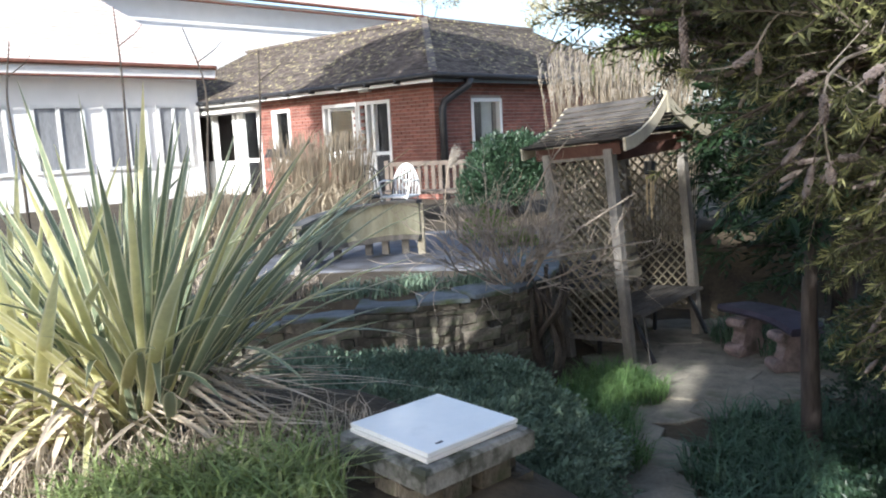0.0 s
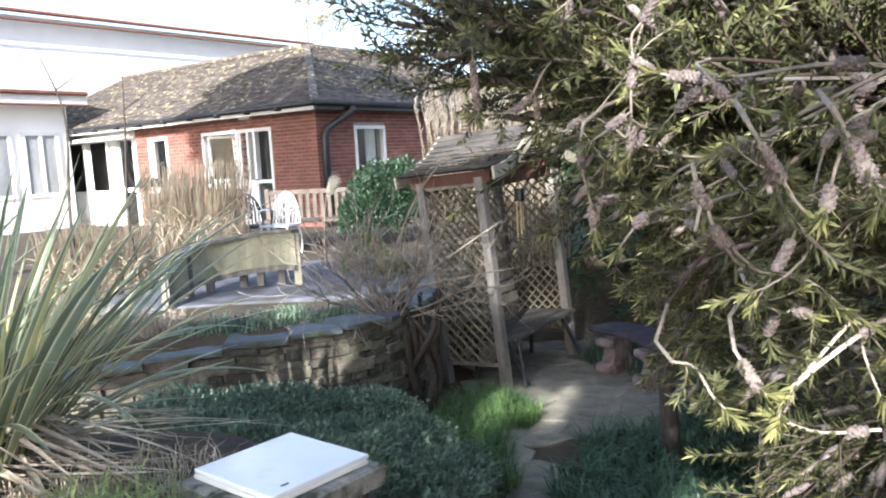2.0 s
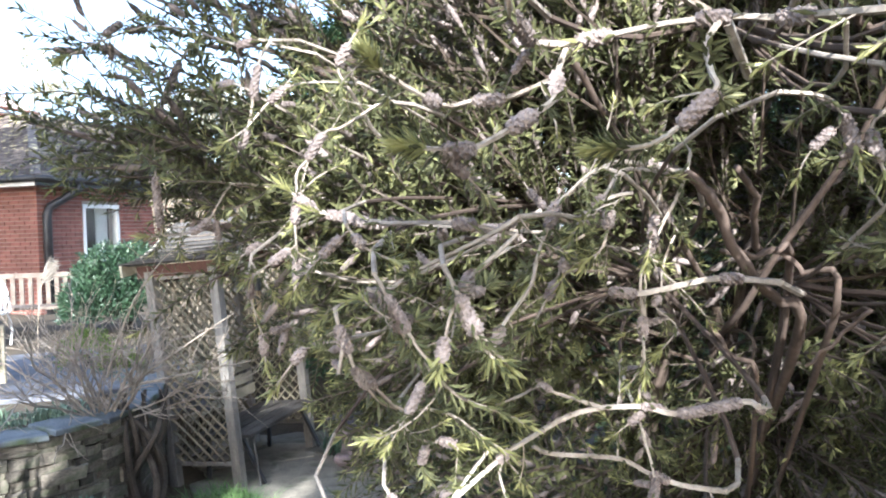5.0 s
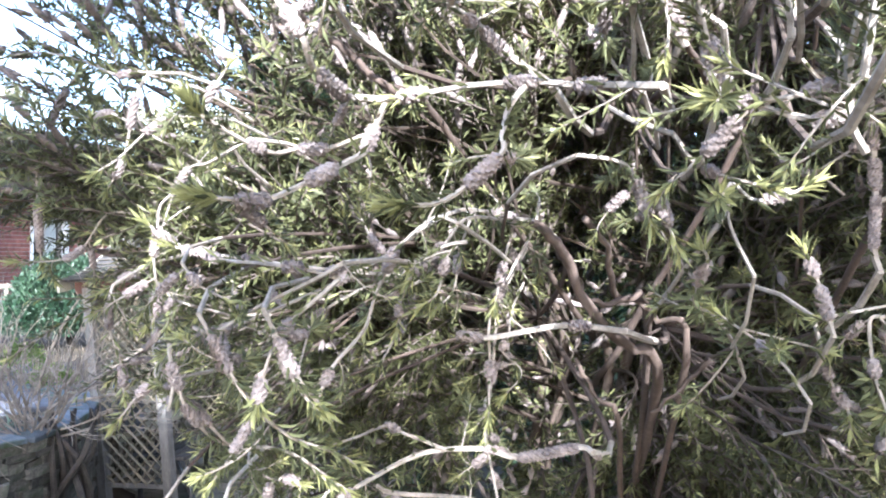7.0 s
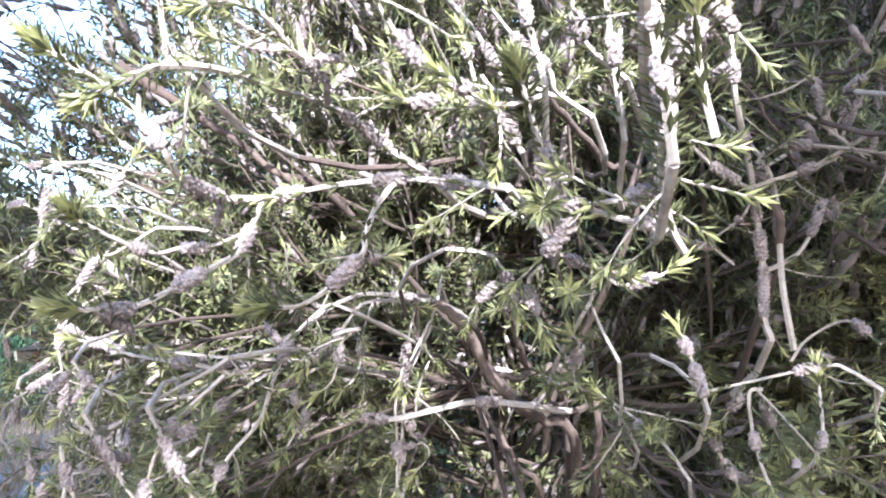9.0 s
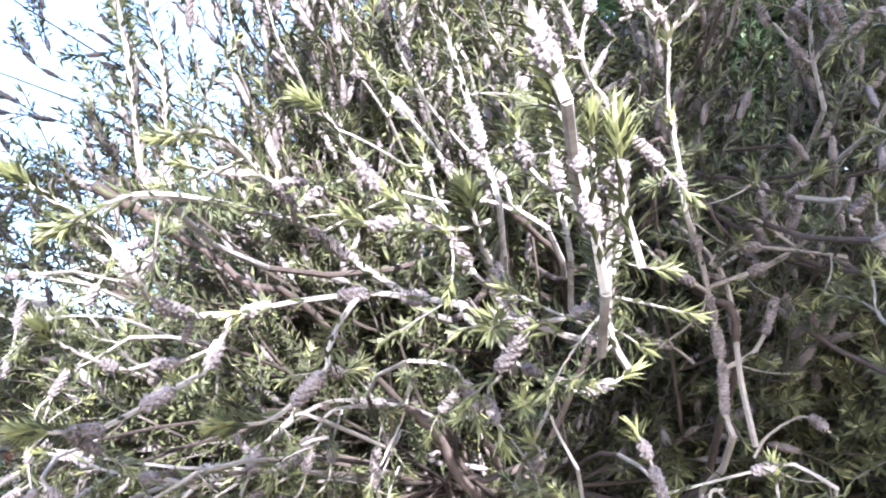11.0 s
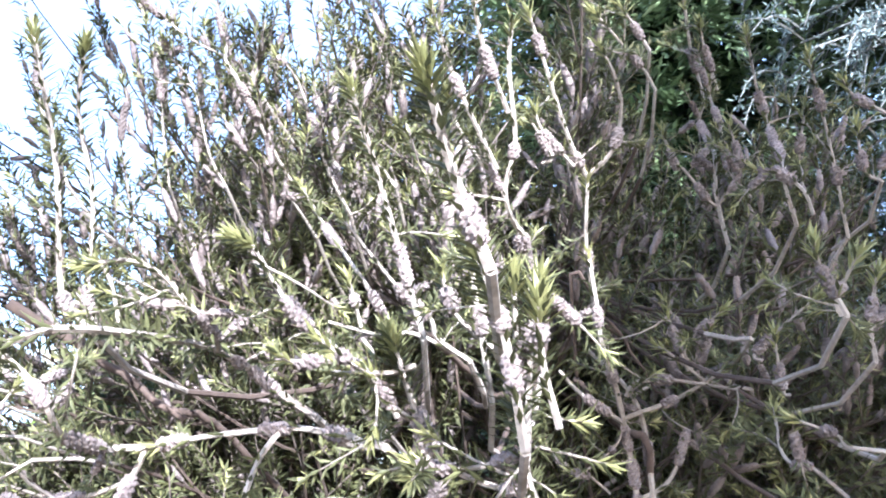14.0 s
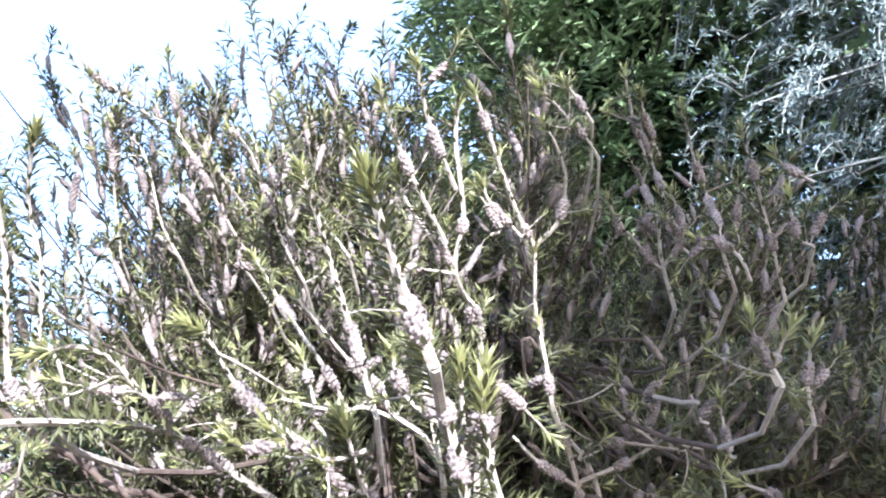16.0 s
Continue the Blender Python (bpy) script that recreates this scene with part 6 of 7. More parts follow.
branch([(1.395, 0.934, 2.133), (1.286, 0.945, 2.143), (1.242, 0.976, 2.148), (1.176, 1.055, 2.158), (1.148, 1.065, 2.161), (1.093, 1.062, 2.173)], [(0.23, 0.31), (0.62, 0.70), (0.84, 0.94)], leaf=0.2, r=3.0)
branch([(1.366, 0.936, 2.164), (1.290, 0.943, 2.124), (1.202, 1.006, 2.078), (1.180, 1.012, 2.069), (1.124, 1.008, 2.055), (1.089, 1.000, 2.035)], [(0.19, 0.26), (0.70, 0.77)], leaf=0.3, r=3.0)
branch([(1.118, 0.819, 2.099), (1.159, 0.807, 2.021), (1.178, 0.801, 2.000)], [(0.21, 0.59)], leaf=1.3, r=3.0)
branch([(1.178, 0.772, 2.106), (1.210, 0.760, 2.038), (1.240, 0.748, 2.001)], [(0.25, 0.61)], leaf=1.3, r=3.0)
branch([(1.333, 0.961, 2.117), (1.286, 0.966, 2.090), (1.267, 0.966, 2.066), (1.242, 0.955, 1.985)], [(0.32, 0.50)], leaf=0.3, r=2.6)
branch([(1.393, 0.939, 2.144), (1.391, 0.935, 2.089), (1.344, 0.933, 2.010)], [(0.13, 0.28), (0.49, 0.69)], leaf=0.5, r=2.6)
branch([(1.683, 0.875, 2.059), (1.613, 0.910, 2.066), (1.517, 0.903, 2.056), (1.486, 0.906, 2.053), (1.450, 0.918, 2.057)], [(0.18, 0.32), (0.85, 1.00)], leaf=0.05, r=5.0)
branch([(1.557, 0.887, 2.233), (1.545, 0.892, 2.188), (1.503, 0.918, 2.090), (1.499, 0.917, 2.021), (1.491, 0.901, 1.945)], [(0.38, 0.52), (0.74, 0.82)], leaf=0.35, r=2.6)
branch([(1.547, 0.912, 2.126), (1.531, 0.915, 2.088), (1.523, 0.911, 2.036), (1.525, 0.912, 2.051), (1.516, 0.913, 2.033), (1.538, 0.899, 2.006), (1.510, 0.903, 1.972)], [(0.52, 0.61)], leaf=0.3, r=1.8)
branch([(1.524, 0.900, 2.200), (1.513, 0.903, 2.155), (1.498, 0.903, 2.092)], [(0.42, 0.73)], leaf=0.4, r=2.4)
branch([(1.951, 0.698, 2.145), (1.949, 0.706, 2.175), (1.953, 0.707, 2.243), (1.931, 0.695, 2.348), (1.907, 0.679, 2.396), (1.851, 0.633, 2.434), (1.834, 0.618, 2.457), (1.829, 0.612, 2.486), (1.823, 0.612, 2.558)], [(0.06, 0.21), (0.22, 0.31), (0.33, 0.41), (0.55, 0.61), (0.79, 0.85)], leaf=0.2, r=5.0)
branch([(1.932, 0.696, 2.347), (1.997, 0.649, 2.372), (2.037, 0.583, 2.410)], [(0.34, 0.50)], leaf=0.2, r=4.0)
branch([(1.974, 0.683, 2.129), (1.970, 0.692, 2.219), (1.966, 0.689, 2.318), (1.957, 0.690, 2.363), (1.941, 0.699, 2.399), (1.903, 0.722, 2.448)], [(0.44, 0.55)], leaf=0.05, r=4.5)
branch([(1.930, 0.695, 2.342), (1.883, 0.719, 2.381), (1.856, 0.736, 2.419)], [(0.17, 0.57)], leaf=0.05, r=4.0)
branch([(1.932, 0.695, 2.344), (1.923, 0.710, 2.308), (1.882, 0.751, 2.269)], [(0.36, 0.46)], leaf=0.1, r=2.4)
branch([(1.956, 0.706, 2.235), (1.985, 0.684, 2.253), (2.005, 0.675, 2.279), (2.018, 0.659, 2.329)], [(0.58, 1.00)], leaf=0.1, r=4.0)
branch([(1.936, 0.690, 2.378), (1.947, 0.681, 2.396), (1.968, 0.666, 2.399), (1.991, 0.647, 2.397), (2.044, 0.583, 2.377)], [(0.29, 0.48)], leaf=0.1, r=3.6)
branch([(2.023, 0.614, 2.389), (1.990, 0.643, 2.432), (1.974, 0.655, 2.448)], [], leaf=0.3, r=3.0)
branch([(2.005, 0.631, 2.408), (1.985, 0.634, 2.474), (1.979, 0.633, 2.492)], [(0.30, 0.78)], leaf=0.5, r=2.4)
branch([(2.014, 0.622, 2.403), (2.020, 0.598, 2.456), (2.021, 0.594, 2.466)], [(0.21, 0.85)], leaf=0.4, r=2.4)
branch([(2.009, 0.626, 2.410), (2.001, 0.625, 2.443), (2.030, 0.572, 2.490)], [(0.50, 0.80)], leaf=0.4, r=2.2)
branch([(1.928, 0.733, 2.245), (1.908, 0.750, 2.269), (1.887, 0.768, 2.278)], [(0.56, 1.00)], leaf=0.2, r=2.4)
branch([(1.888, 0.490, 2.101), (1.870, 0.515, 2.121), (1.852, 0.535, 2.124), (1.758, 0.617, 2.095)], [(0.33, 0.48)], leaf=0.4, r=2.6)
branch([(1.971, 0.686, 2.115), (1.987, 0.671, 2.144), (2.019, 0.636, 2.167), (2.041, 0.606, 2.136)], [(0.68, 0.87)], leaf=0.05, r=2.4)
branch([(1.837, 0.537, 2.022), (1.848, 0.533, 2.056), (1.853, 0.540, 2.123)], [(0.13, 0.35)], leaf=1.4, tuft=30, r=2.6)
branch([(1.805, 0.571, 2.100), (1.794, 0.581, 2.093), (1.791, 0.570, 2.033), (1.796, 0.551, 1.983)], [(0.43, 0.59)], leaf=0.6, r=2.6)
branch([(1.712, 0.553, 2.084), (1.705, 0.566, 2.136), (1.695, 0.578, 2.175)], [(0.16, 0.55), (0.62, 0.86)], leaf=1.0, r=2.8)
branch([(1.786, 0.649, 2.094), (1.791, 0.630, 2.024), (1.800, 0.614, 1.994), (1.798, 0.608, 1.970)], [(0.28, 0.55), (0.61, 0.81)], leaf=1.2, r=2.8)
branch([(1.468, 0.437, 2.286), (1.452, 0.437, 2.336), (1.432, 0.431, 2.391)], [(0.06, 0.37)], leaf=1.2, tuft=30, r=3.0)
branch([(1.529, 0.421, 2.383), (1.497, 0.432, 2.415), (1.480, 0.426, 2.455)], [(0.52, 0.80)], leaf=0.8, r=3.0)
branch([(1.532, 0.432, 2.335), (1.513, 0.419, 2.419), (1.502, 0.408, 2.460)], [(0.46, 0.67)], leaf=1.2, tuft=20, r=3.0)
branch([(1.453, 0.428, 2.365), (1.430, 0.442, 2.360), (1.410, 0.451, 2.366), (1.376, 0.459, 2.390)], [(0.63, 0.80)], leaf=0.2, r=3.0)
branch([(1.504, 0.585, 2.319), (1.484, 0.592, 2.336), (1.440, 0.599, 2.397)], [(0.52, 0.79)], leaf=0.5, r=2.6)
branch([(1.443, 0.445, 2.323), (1.425, 0.447, 2.354), (1.418, 0.448, 2.363)], [(0.17, 0.76)], leaf=0.3, r=2.6)
branch([(1.442, 0.601, 2.258), (1.477, 0.585, 2.252), (1.492, 0.579, 2.235), (1.505, 0.572, 2.191)], [(0.57, 0.87)], leaf=0.7, r=2.4)
branch([(1.520, 0.560, 2.277), (1.543, 0.549, 2.246), (1.595, 0.514, 2.225)], [(0.38, 0.55)], leaf=0.6, r=2.6)
branch([(1.525, 0.560, 2.239), (1.513, 0.568, 2.220), (1.525, 0.560, 2.168)], [(0.30, 0.70)], leaf=0.8, r=2.4)
branch([(1.521, 0.367, 2.300), (1.514, 0.372, 2.287), (1.485, 0.404, 2.278), (1.456, 0.440, 2.282)], [(0.14, 0.38), (0.65, 0.83)], leaf=0.5, r=2.8)
branch([(1.524, 0.368, 2.249), (1.520, 0.369, 2.262), (1.500, 0.383, 2.262), (1.473, 0.425, 2.280), (1.461, 0.436, 2.278), (1.453, 0.442, 2.287)], [(0.11, 0.31), (0.75, 0.88)], leaf=0.5, r=3.0)
branch([(1.527, 0.358, 2.236), (1.520, 0.364, 2.257), (1.507, 0.356, 2.297), (1.489, 0.331, 2.327), (1.476, 0.309, 2.417)], [(0.54, 0.76)], leaf=1.6, tuft=30, r=3.4)
branch([(1.493, 0.332, 2.281), (1.488, 0.307, 2.381), (1.488, 0.293, 2.412)], [(0.59, 0.75)], leaf=1.4, tuft=20, r=3.0)
branch([(1.564, 0.555, 2.189), (1.576, 0.552, 2.210), (1.573, 0.551, 2.227), (1.583, 0.551, 2.232), (1.611, 0.554, 2.218), (1.655, 0.552, 2.226), (1.674, 0.544, 2.237)], [(0.61, 0.85)], leaf=0.3, r=2.2)
branch([(1.581, 0.522, 2.146), (1.566, 0.535, 2.189), (1.563, 0.537, 2.216)], [], leaf=0.1, r=2.0)
branch([(1.724, 0.691, 2.021), (1.685, 0.667, 2.067), (1.640, 0.644, 2.098), (1.603, 0.631, 2.114), (1.582, 0.603, 2.135), (1.572, 0.575, 2.160), (1.558, 0.567, 2.172)], [(0.78, 0.92)], leaf=1.0, r=2.2)
branch([(1.687, 0.558, 2.017), (1.668, 0.585, 2.061), (1.621, 0.626, 2.108)], [], leaf=1.0, r=2.0)
branch([(1.469, 0.701, 2.347), (1.432, 0.722, 2.377), (1.396, 0.724, 2.405), (1.389, 0.719, 2.406), (1.355, 0.719, 2.424), (1.298, 0.684, 2.426), (1.242, 0.606, 2.415), (1.197, 0.584, 2.412), (1.167, 0.602, 2.409), (1.118, 0.637, 2.388)], [(0.11, 0.21), (0.23, 0.27)], leaf=1.3, tuft=30, r=5.0)
branch([(1.355, 0.703, 2.420), (1.348, 0.683, 2.429), (1.316, 0.639, 2.445), (1.303, 0.636, 2.455), (1.281, 0.642, 2.482), (1.249, 0.653, 2.498), (1.209, 0.668, 2.493)], [(0.11, 0.38)], leaf=1.3, tuft=20, r=4.2)
branch([(1.224, 0.763, 2.452), (1.197, 0.758, 2.487), (1.178, 0.720, 2.611), (1.140, 0.662, 2.736)], [(0.04, 0.14)], leaf=0.8, tuft=20, r=4.0)
branch([(1.248, 0.763, 2.438), (1.231, 0.761, 2.461), (1.222, 0.754, 2.494), (1.217, 0.726, 2.587), (1.192, 0.694, 2.670), (1.189, 0.661, 2.735)], [(0.09, 0.20)], leaf=1.2, tuft=30, r=3.6)
branch([(1.258, 0.758, 2.456), (1.245, 0.750, 2.499), (1.227, 0.745, 2.525)], [], leaf=0.4, r=2.6)
branch([(1.442, 0.516, 2.377), (1.398, 0.527, 2.411), (1.369, 0.531, 2.442), (1.340, 0.529, 2.486), (1.324, 0.530, 2.496)], [(0.34, 0.58)], leaf=1.2, tuft=40, r=3.4)
branch([(1.419, 0.517, 2.381), (1.381, 0.532, 2.382), (1.366, 0.536, 2.390)], [(0.22, 0.71)], leaf=0.8, tuft=16, r=2.8)
branch([(1.438, 0.505, 2.402), (1.448, 0.503, 2.388), (1.446, 0.505, 2.380), (1.429, 0.514, 2.376), (1.419, 0.517, 2.381)], [(0.45, 0.79)], leaf=0.4, r=2.4)
branch([(1.449, 0.273, 2.284), (1.437, 0.271, 2.363), (1.415, 0.268, 2.425)], [(0.26, 0.46), (0.55, 0.68)], leaf=1.6, tuft=50, r=3.6)
branch([(1.468, 0.258, 2.298), (1.459, 0.259, 2.343), (1.455, 0.252, 2.384)], [(0.65, 0.82)], leaf=1.4, tuft=30, r=2.8)
branch([(1.402, 0.231, 2.394), (1.376, 0.227, 2.453), (1.347, 0.210, 2.514)], [(0.12, 0.38)], leaf=1.5, tuft=40, r=4.2)
branch([(1.745, 0.642, 2.413), (1.728, 0.622, 2.527), (1.699, 0.590, 2.563), (1.679, 0.578, 2.572), (1.655, 0.560, 2.604), (1.661, 0.540, 2.663), (1.644, 0.519, 2.748), (1.637, 0.497, 2.795)], [(0.26, 0.39), (0.63, 0.68)], leaf=0.7, r=4.0)
branch([(1.654, 0.560, 2.604), (1.598, 0.563, 2.671), (1.574, 0.552, 2.717)], [], leaf=0.6, tuft=24, r=3.4)
branch([(1.657, 0.563, 2.593), (1.625, 0.581, 2.601), (1.601, 0.595, 2.605)], [(0.58, 1.00)], leaf=0.2, r=2.6)
branch([(1.478, 0.436, 2.284), (1.453, 0.444, 2.347), (1.437, 0.445, 2.391)], [(0.10, 0.45)], leaf=1.2, tuft=40, r=2.8)
branch([(1.531, 0.552, 2.415), (1.472, 0.533, 2.584), (1.430, 0.507, 2.668)], [(0.20, 0.38)], leaf=1.2, tuft=20, r=3.4)
branch([(1.630, 0.621, 2.406), (1.597, 0.636, 2.434), (1.586, 0.636, 2.460), (1.548, 0.647, 2.498), (1.478, 0.652, 2.579)], [(0.31, 0.55)], leaf=0.3, r=3.6)
branch([(1.614, 0.633, 2.420), (1.571, 0.652, 2.442), (1.542, 0.669, 2.440), (1.482, 0.697, 2.459)], [], leaf=0.1, r=3.2)
branch([(1.572, 0.699, 2.444), (1.533, 0.687, 2.499), (1.520, 0.734, 2.558), (1.532, 0.831, 2.628), (1.541, 0.936, 2.718)], [(0.08, 0.17), (0.42, 0.66)], leaf=0.3, r=3.0)
branch([(1.515, 0.675, 2.450), (1.503, 0.671, 2.489), (1.495, 0.669, 2.509)], [(0.38, 0.66)], leaf=0.6, r=2.2)
branch([(1.920, 0.695, 2.396), (1.897, 0.678, 2.457), (1.885, 0.675, 2.471), (1.822, 0.613, 2.565), (1.800, 0.572, 2.652)], [(0.27, 0.38), (0.58, 0.69)], leaf=0.3, r=4.0)
branch([(1.800, 0.571, 2.652), (1.818, 0.538, 2.680), (1.815, 0.511, 2.728), (1.797, 0.500, 2.768), (1.774, 0.497, 2.801)], [(0.25, 0.41)], leaf=0.8, r=3.2)
branch([(1.799, 0.571, 2.651), (1.764, 0.562, 2.700), (1.688, 0.527, 2.844)], [(0.06, 0.16), (0.74, 0.87)], leaf=1.0, r=3.2)
branch([(1.776, 0.570, 2.661), (1.736, 0.578, 2.707), (1.720, 0.573, 2.736)], [(0.22, 0.66)], leaf=0.5, r=2.8)
branch([(1.743, 0.594, 2.668), (1.750, 0.583, 2.677), (1.713, 0.582, 2.731)], [(0.19, 0.65)], leaf=0.7, r=2.6)
branch([(2.148, 0.643, 2.611), (2.123, 0.631, 2.677), (2.119, 0.626, 2.717), (2.138, 0.636, 2.779), (2.163, 0.675, 2.853), (2.183, 0.676, 2.896), (2.182, 0.678, 2.936), (2.158, 0.667, 2.992), (2.118, 0.633, 3.057)], [(0.36, 0.53), (0.74, 0.83)], leaf=0.6, r=3.8)
branch([(2.122, 0.630, 2.676), (2.112, 0.638, 2.686), (2.077, 0.650, 2.739), (2.069, 0.657, 2.742), (2.040, 0.652, 2.802)], [(0.10, 0.32), (0.57, 0.80)], leaf=0.6, r=3.2)
branch([(2.122, 0.630, 2.678), (2.135, 0.589, 2.721), (2.109, 0.576, 2.793)], [(0.18, 0.43), (0.48, 0.80)], leaf=0.5, r=3.2)
branch([(2.156, 0.592, 2.682), (2.131, 0.606, 2.731), (2.141, 0.617, 2.812), (2.141, 0.629, 2.880), (2.142, 0.618, 2.912), (2.121, 0.610, 2.956), (2.106, 0.596, 2.987)], [(0.17, 0.33), (0.42, 0.55), (0.74, 0.89)], leaf=0.6, r=2.8)
branch([(2.004, 0.421, 2.562), (1.982, 0.412, 2.608), (1.988, 0.413, 2.645), (2.029, 0.452, 2.714), (2.033, 0.457, 2.738), (2.017, 0.452, 2.771), (1.975, 0.424, 2.833)], [(0.28, 0.56), (0.64, 0.75)], leaf=1.0, tuft=14, r=2.8)
branch([(2.003, 0.395, 2.568), (1.990, 0.395, 2.600), (1.967, 0.413, 2.629), (1.966, 0.417, 2.623), (1.954, 0.428, 2.633)], [(0.44, 0.75), (0.82, 1.00)], leaf=0.6, r=2.6)
branch([(2.113, 0.423, 2.561), (2.077, 0.401, 2.692), (2.037, 0.382, 2.792)], [(0.28, 0.39), (0.69, 0.82)], leaf=1.2, tuft=14, r=2.6)
branch([(2.123, 0.369, 2.623), (2.110, 0.381, 2.641), (2.092, 0.369, 2.698)], [(0.29, 0.61)], leaf=1.0, tuft=14, r=2.6)
branch([(2.108, 0.337, 2.703), (2.081, 0.359, 2.734), (2.069, 0.362, 2.756)], [(0.24, 0.64)], leaf=0.8, r=2.6)
branch([(2.077, 0.443, 2.677), (2.073, 0.444, 2.684), (2.064, 0.417, 2.739)], [(0.12, 0.51)], leaf=1.0, tuft=10, r=2.4)
branch([(1.849, 0.281, 2.406), (1.832, 0.289, 2.457), (1.827, 0.287, 2.479)], [(0.24, 0.71)], leaf=1.2, tuft=14, r=3.0)
branch([(1.847, 0.285, 2.406), (1.843, 0.284, 2.425), (1.850, 0.258, 2.462)], [(0.30, 0.54)], leaf=0.9, tuft=14, r=2.8)
branch([(2.012, 0.359, 2.380), (2.008, 0.354, 2.425), (2.008, 0.333, 2.480)], [(0.43, 0.72)], leaf=1.0, tuft=14, r=3.0)
branch([(1.947, 0.570, 2.878), (1.916, 0.569, 2.918), (1.895, 0.571, 2.941)], [(0.23, 0.61)], leaf=0.8, tuft=12, r=2.8)
branch([(1.968, 0.588, 2.826), (1.945, 0.588, 2.859), (1.869, 0.598, 2.940)], [(0.26, 0.48)], leaf=1.0, tuft=20, r=2.8)
branch([(2.157, 0.624, 2.887), (2.122, 0.610, 2.957), (2.105, 0.601, 2.990)], [(0.33, 0.67)], leaf=0.8, tuft=12, r=2.6)
branch([(1.994, 0.507, 2.432), (2.030, 0.569, 2.413), (2.093, 0.665, 2.413), (2.086, 0.696, 2.392), (2.025, 0.735, 2.361)], [(0.33, 0.61)], leaf=0.4, r=3.2)
branch([(2.155, 0.648, 2.387), (2.078, 0.732, 2.415), (2.035, 0.779, 2.392), (2.009, 0.801, 2.403)], [(0.34, 0.53)], leaf=0.1, r=3.6)
branch([(2.129, 0.679, 2.390), (2.090, 0.713, 2.447), (2.072, 0.728, 2.467)], [], leaf=0.2, r=3.2)
branch([(2.099, 0.707, 2.428), (2.111, 0.678, 2.491), (2.113, 0.670, 2.513)], [(0.30, 0.76)], leaf=0.5, r=2.4)
branch([(2.087, 0.718, 2.439), (2.086, 0.709, 2.482), (2.065, 0.716, 2.537)], [(0.43, 0.73)], leaf=0.4, r=2.4)
branch([(2.095, 0.702, 2.472), (2.122, 0.662, 2.507), (2.142, 0.634, 2.516), (2.160, 0.598, 2.554)], [(0.11, 0.40)], leaf=0.8, tuft=16, r=2.6)
branch([(1.995, 0.496, 2.401), (1.991, 0.499, 2.415), (2.031, 0.425, 2.476)], [(0.13, 0.38)], leaf=0.9, tuft=20, r=2.8)
branch([(2.016, 0.428, 2.233), (2.003, 0.456, 2.266), (1.992, 0.477, 2.274), (1.989, 0.487, 2.295), (1.993, 0.489, 2.343)], [(0.32, 0.50)], leaf=0.6, r=3.0)
branch([(2.013, 0.369, 2.281), (1.993, 0.401, 2.289), (1.988, 0.408, 2.302), (1.961, 0.444, 2.325)], [(0.52, 0.70)], leaf=0.8, tuft=20, r=3.0)
branch([(2.014, 0.478, 2.356), (2.009, 0.484, 2.364), (2.002, 0.478, 2.434)], [(0.14, 0.57)], leaf=1.0, tuft=16, r=2.6)
branch([(1.557, 1.032, 2.765), (1.511, 1.015, 2.822), (1.444, 0.974, 2.902), (1.422, 0.983, 2.943), (1.425, 1.001, 2.984), (1.410, 0.995, 3.041), (1.392, 0.960, 3.079)], [(0.31, 0.48), (0.71, 0.86)], leaf=0.5, r=3.4)
branch([(1.453, 1.030, 2.975), (1.377, 1.034, 3.000), (1.291, 1.021, 3.043)], [(0.75, 1.00)], leaf=1.0, r=2.8)
branch([(1.461, 1.104, 2.775), (1.428, 1.096, 2.829), (1.393, 1.091, 2.948), (1.353, 1.092, 2.993), (1.338, 1.070, 3.010)], [(0.92, 1.00)], leaf=0.8, r=2.8)
branch([(1.386, 1.201, 2.798), (1.353, 1.147, 2.933), (1.350, 1.120, 2.985), (1.341, 1.107, 3.009)], [(0.63, 0.88)], leaf=0.7, r=2.4)
branch([(1.637, 0.979, 2.708), (1.593, 0.969, 2.778), (1.528, 0.931, 2.901), (1.487, 0.923, 2.938)], [(0.43, 0.63), (0.93, 1.00)], leaf=0.6, r=3.0)
branch([(1.659, 0.854, 2.716), (1.631, 0.896, 2.796), (1.604, 0.889, 2.847), (1.556, 0.833, 2.888), (1.510, 0.765, 2.915)], [(0.38, 0.47)], leaf=1.0, tuft=12, r=2.8)
branch([(1.635, 0.545, 2.623), (1.569, 0.529, 2.727), (1.527, 0.503, 2.797)], [(0.45, 0.59)], leaf=1.1, tuft=12, r=3.0)
branch([(1.634, 0.513, 2.682), (1.592, 0.496, 2.752), (1.560, 0.468, 2.815)], [(0.26, 0.52)], leaf=1.0, tuft=12, r=3.0)
branch([(1.590, 1.012, 2.672), (1.549, 1.008, 2.725), (1.530, 1.010, 2.737), (1.601, 0.988, 2.725)], [(0.55, 0.77)], leaf=0.4, r=2.6)
branch([(1.342, 1.240, 2.709), (1.299, 1.187, 2.864), (1.299, 1.158, 2.926), (1.286, 1.143, 2.959)], [(0.61, 0.86)], leaf=0.8, r=2.4)
branch([(1.203, 0.898, 2.660), (1.172, 1.019, 2.805), (1.158, 1.030, 2.852), (1.154, 1.032, 2.919), (1.143, 1.015, 2.955)], [(0.69, 0.88)], leaf=0.9, r=2.4)
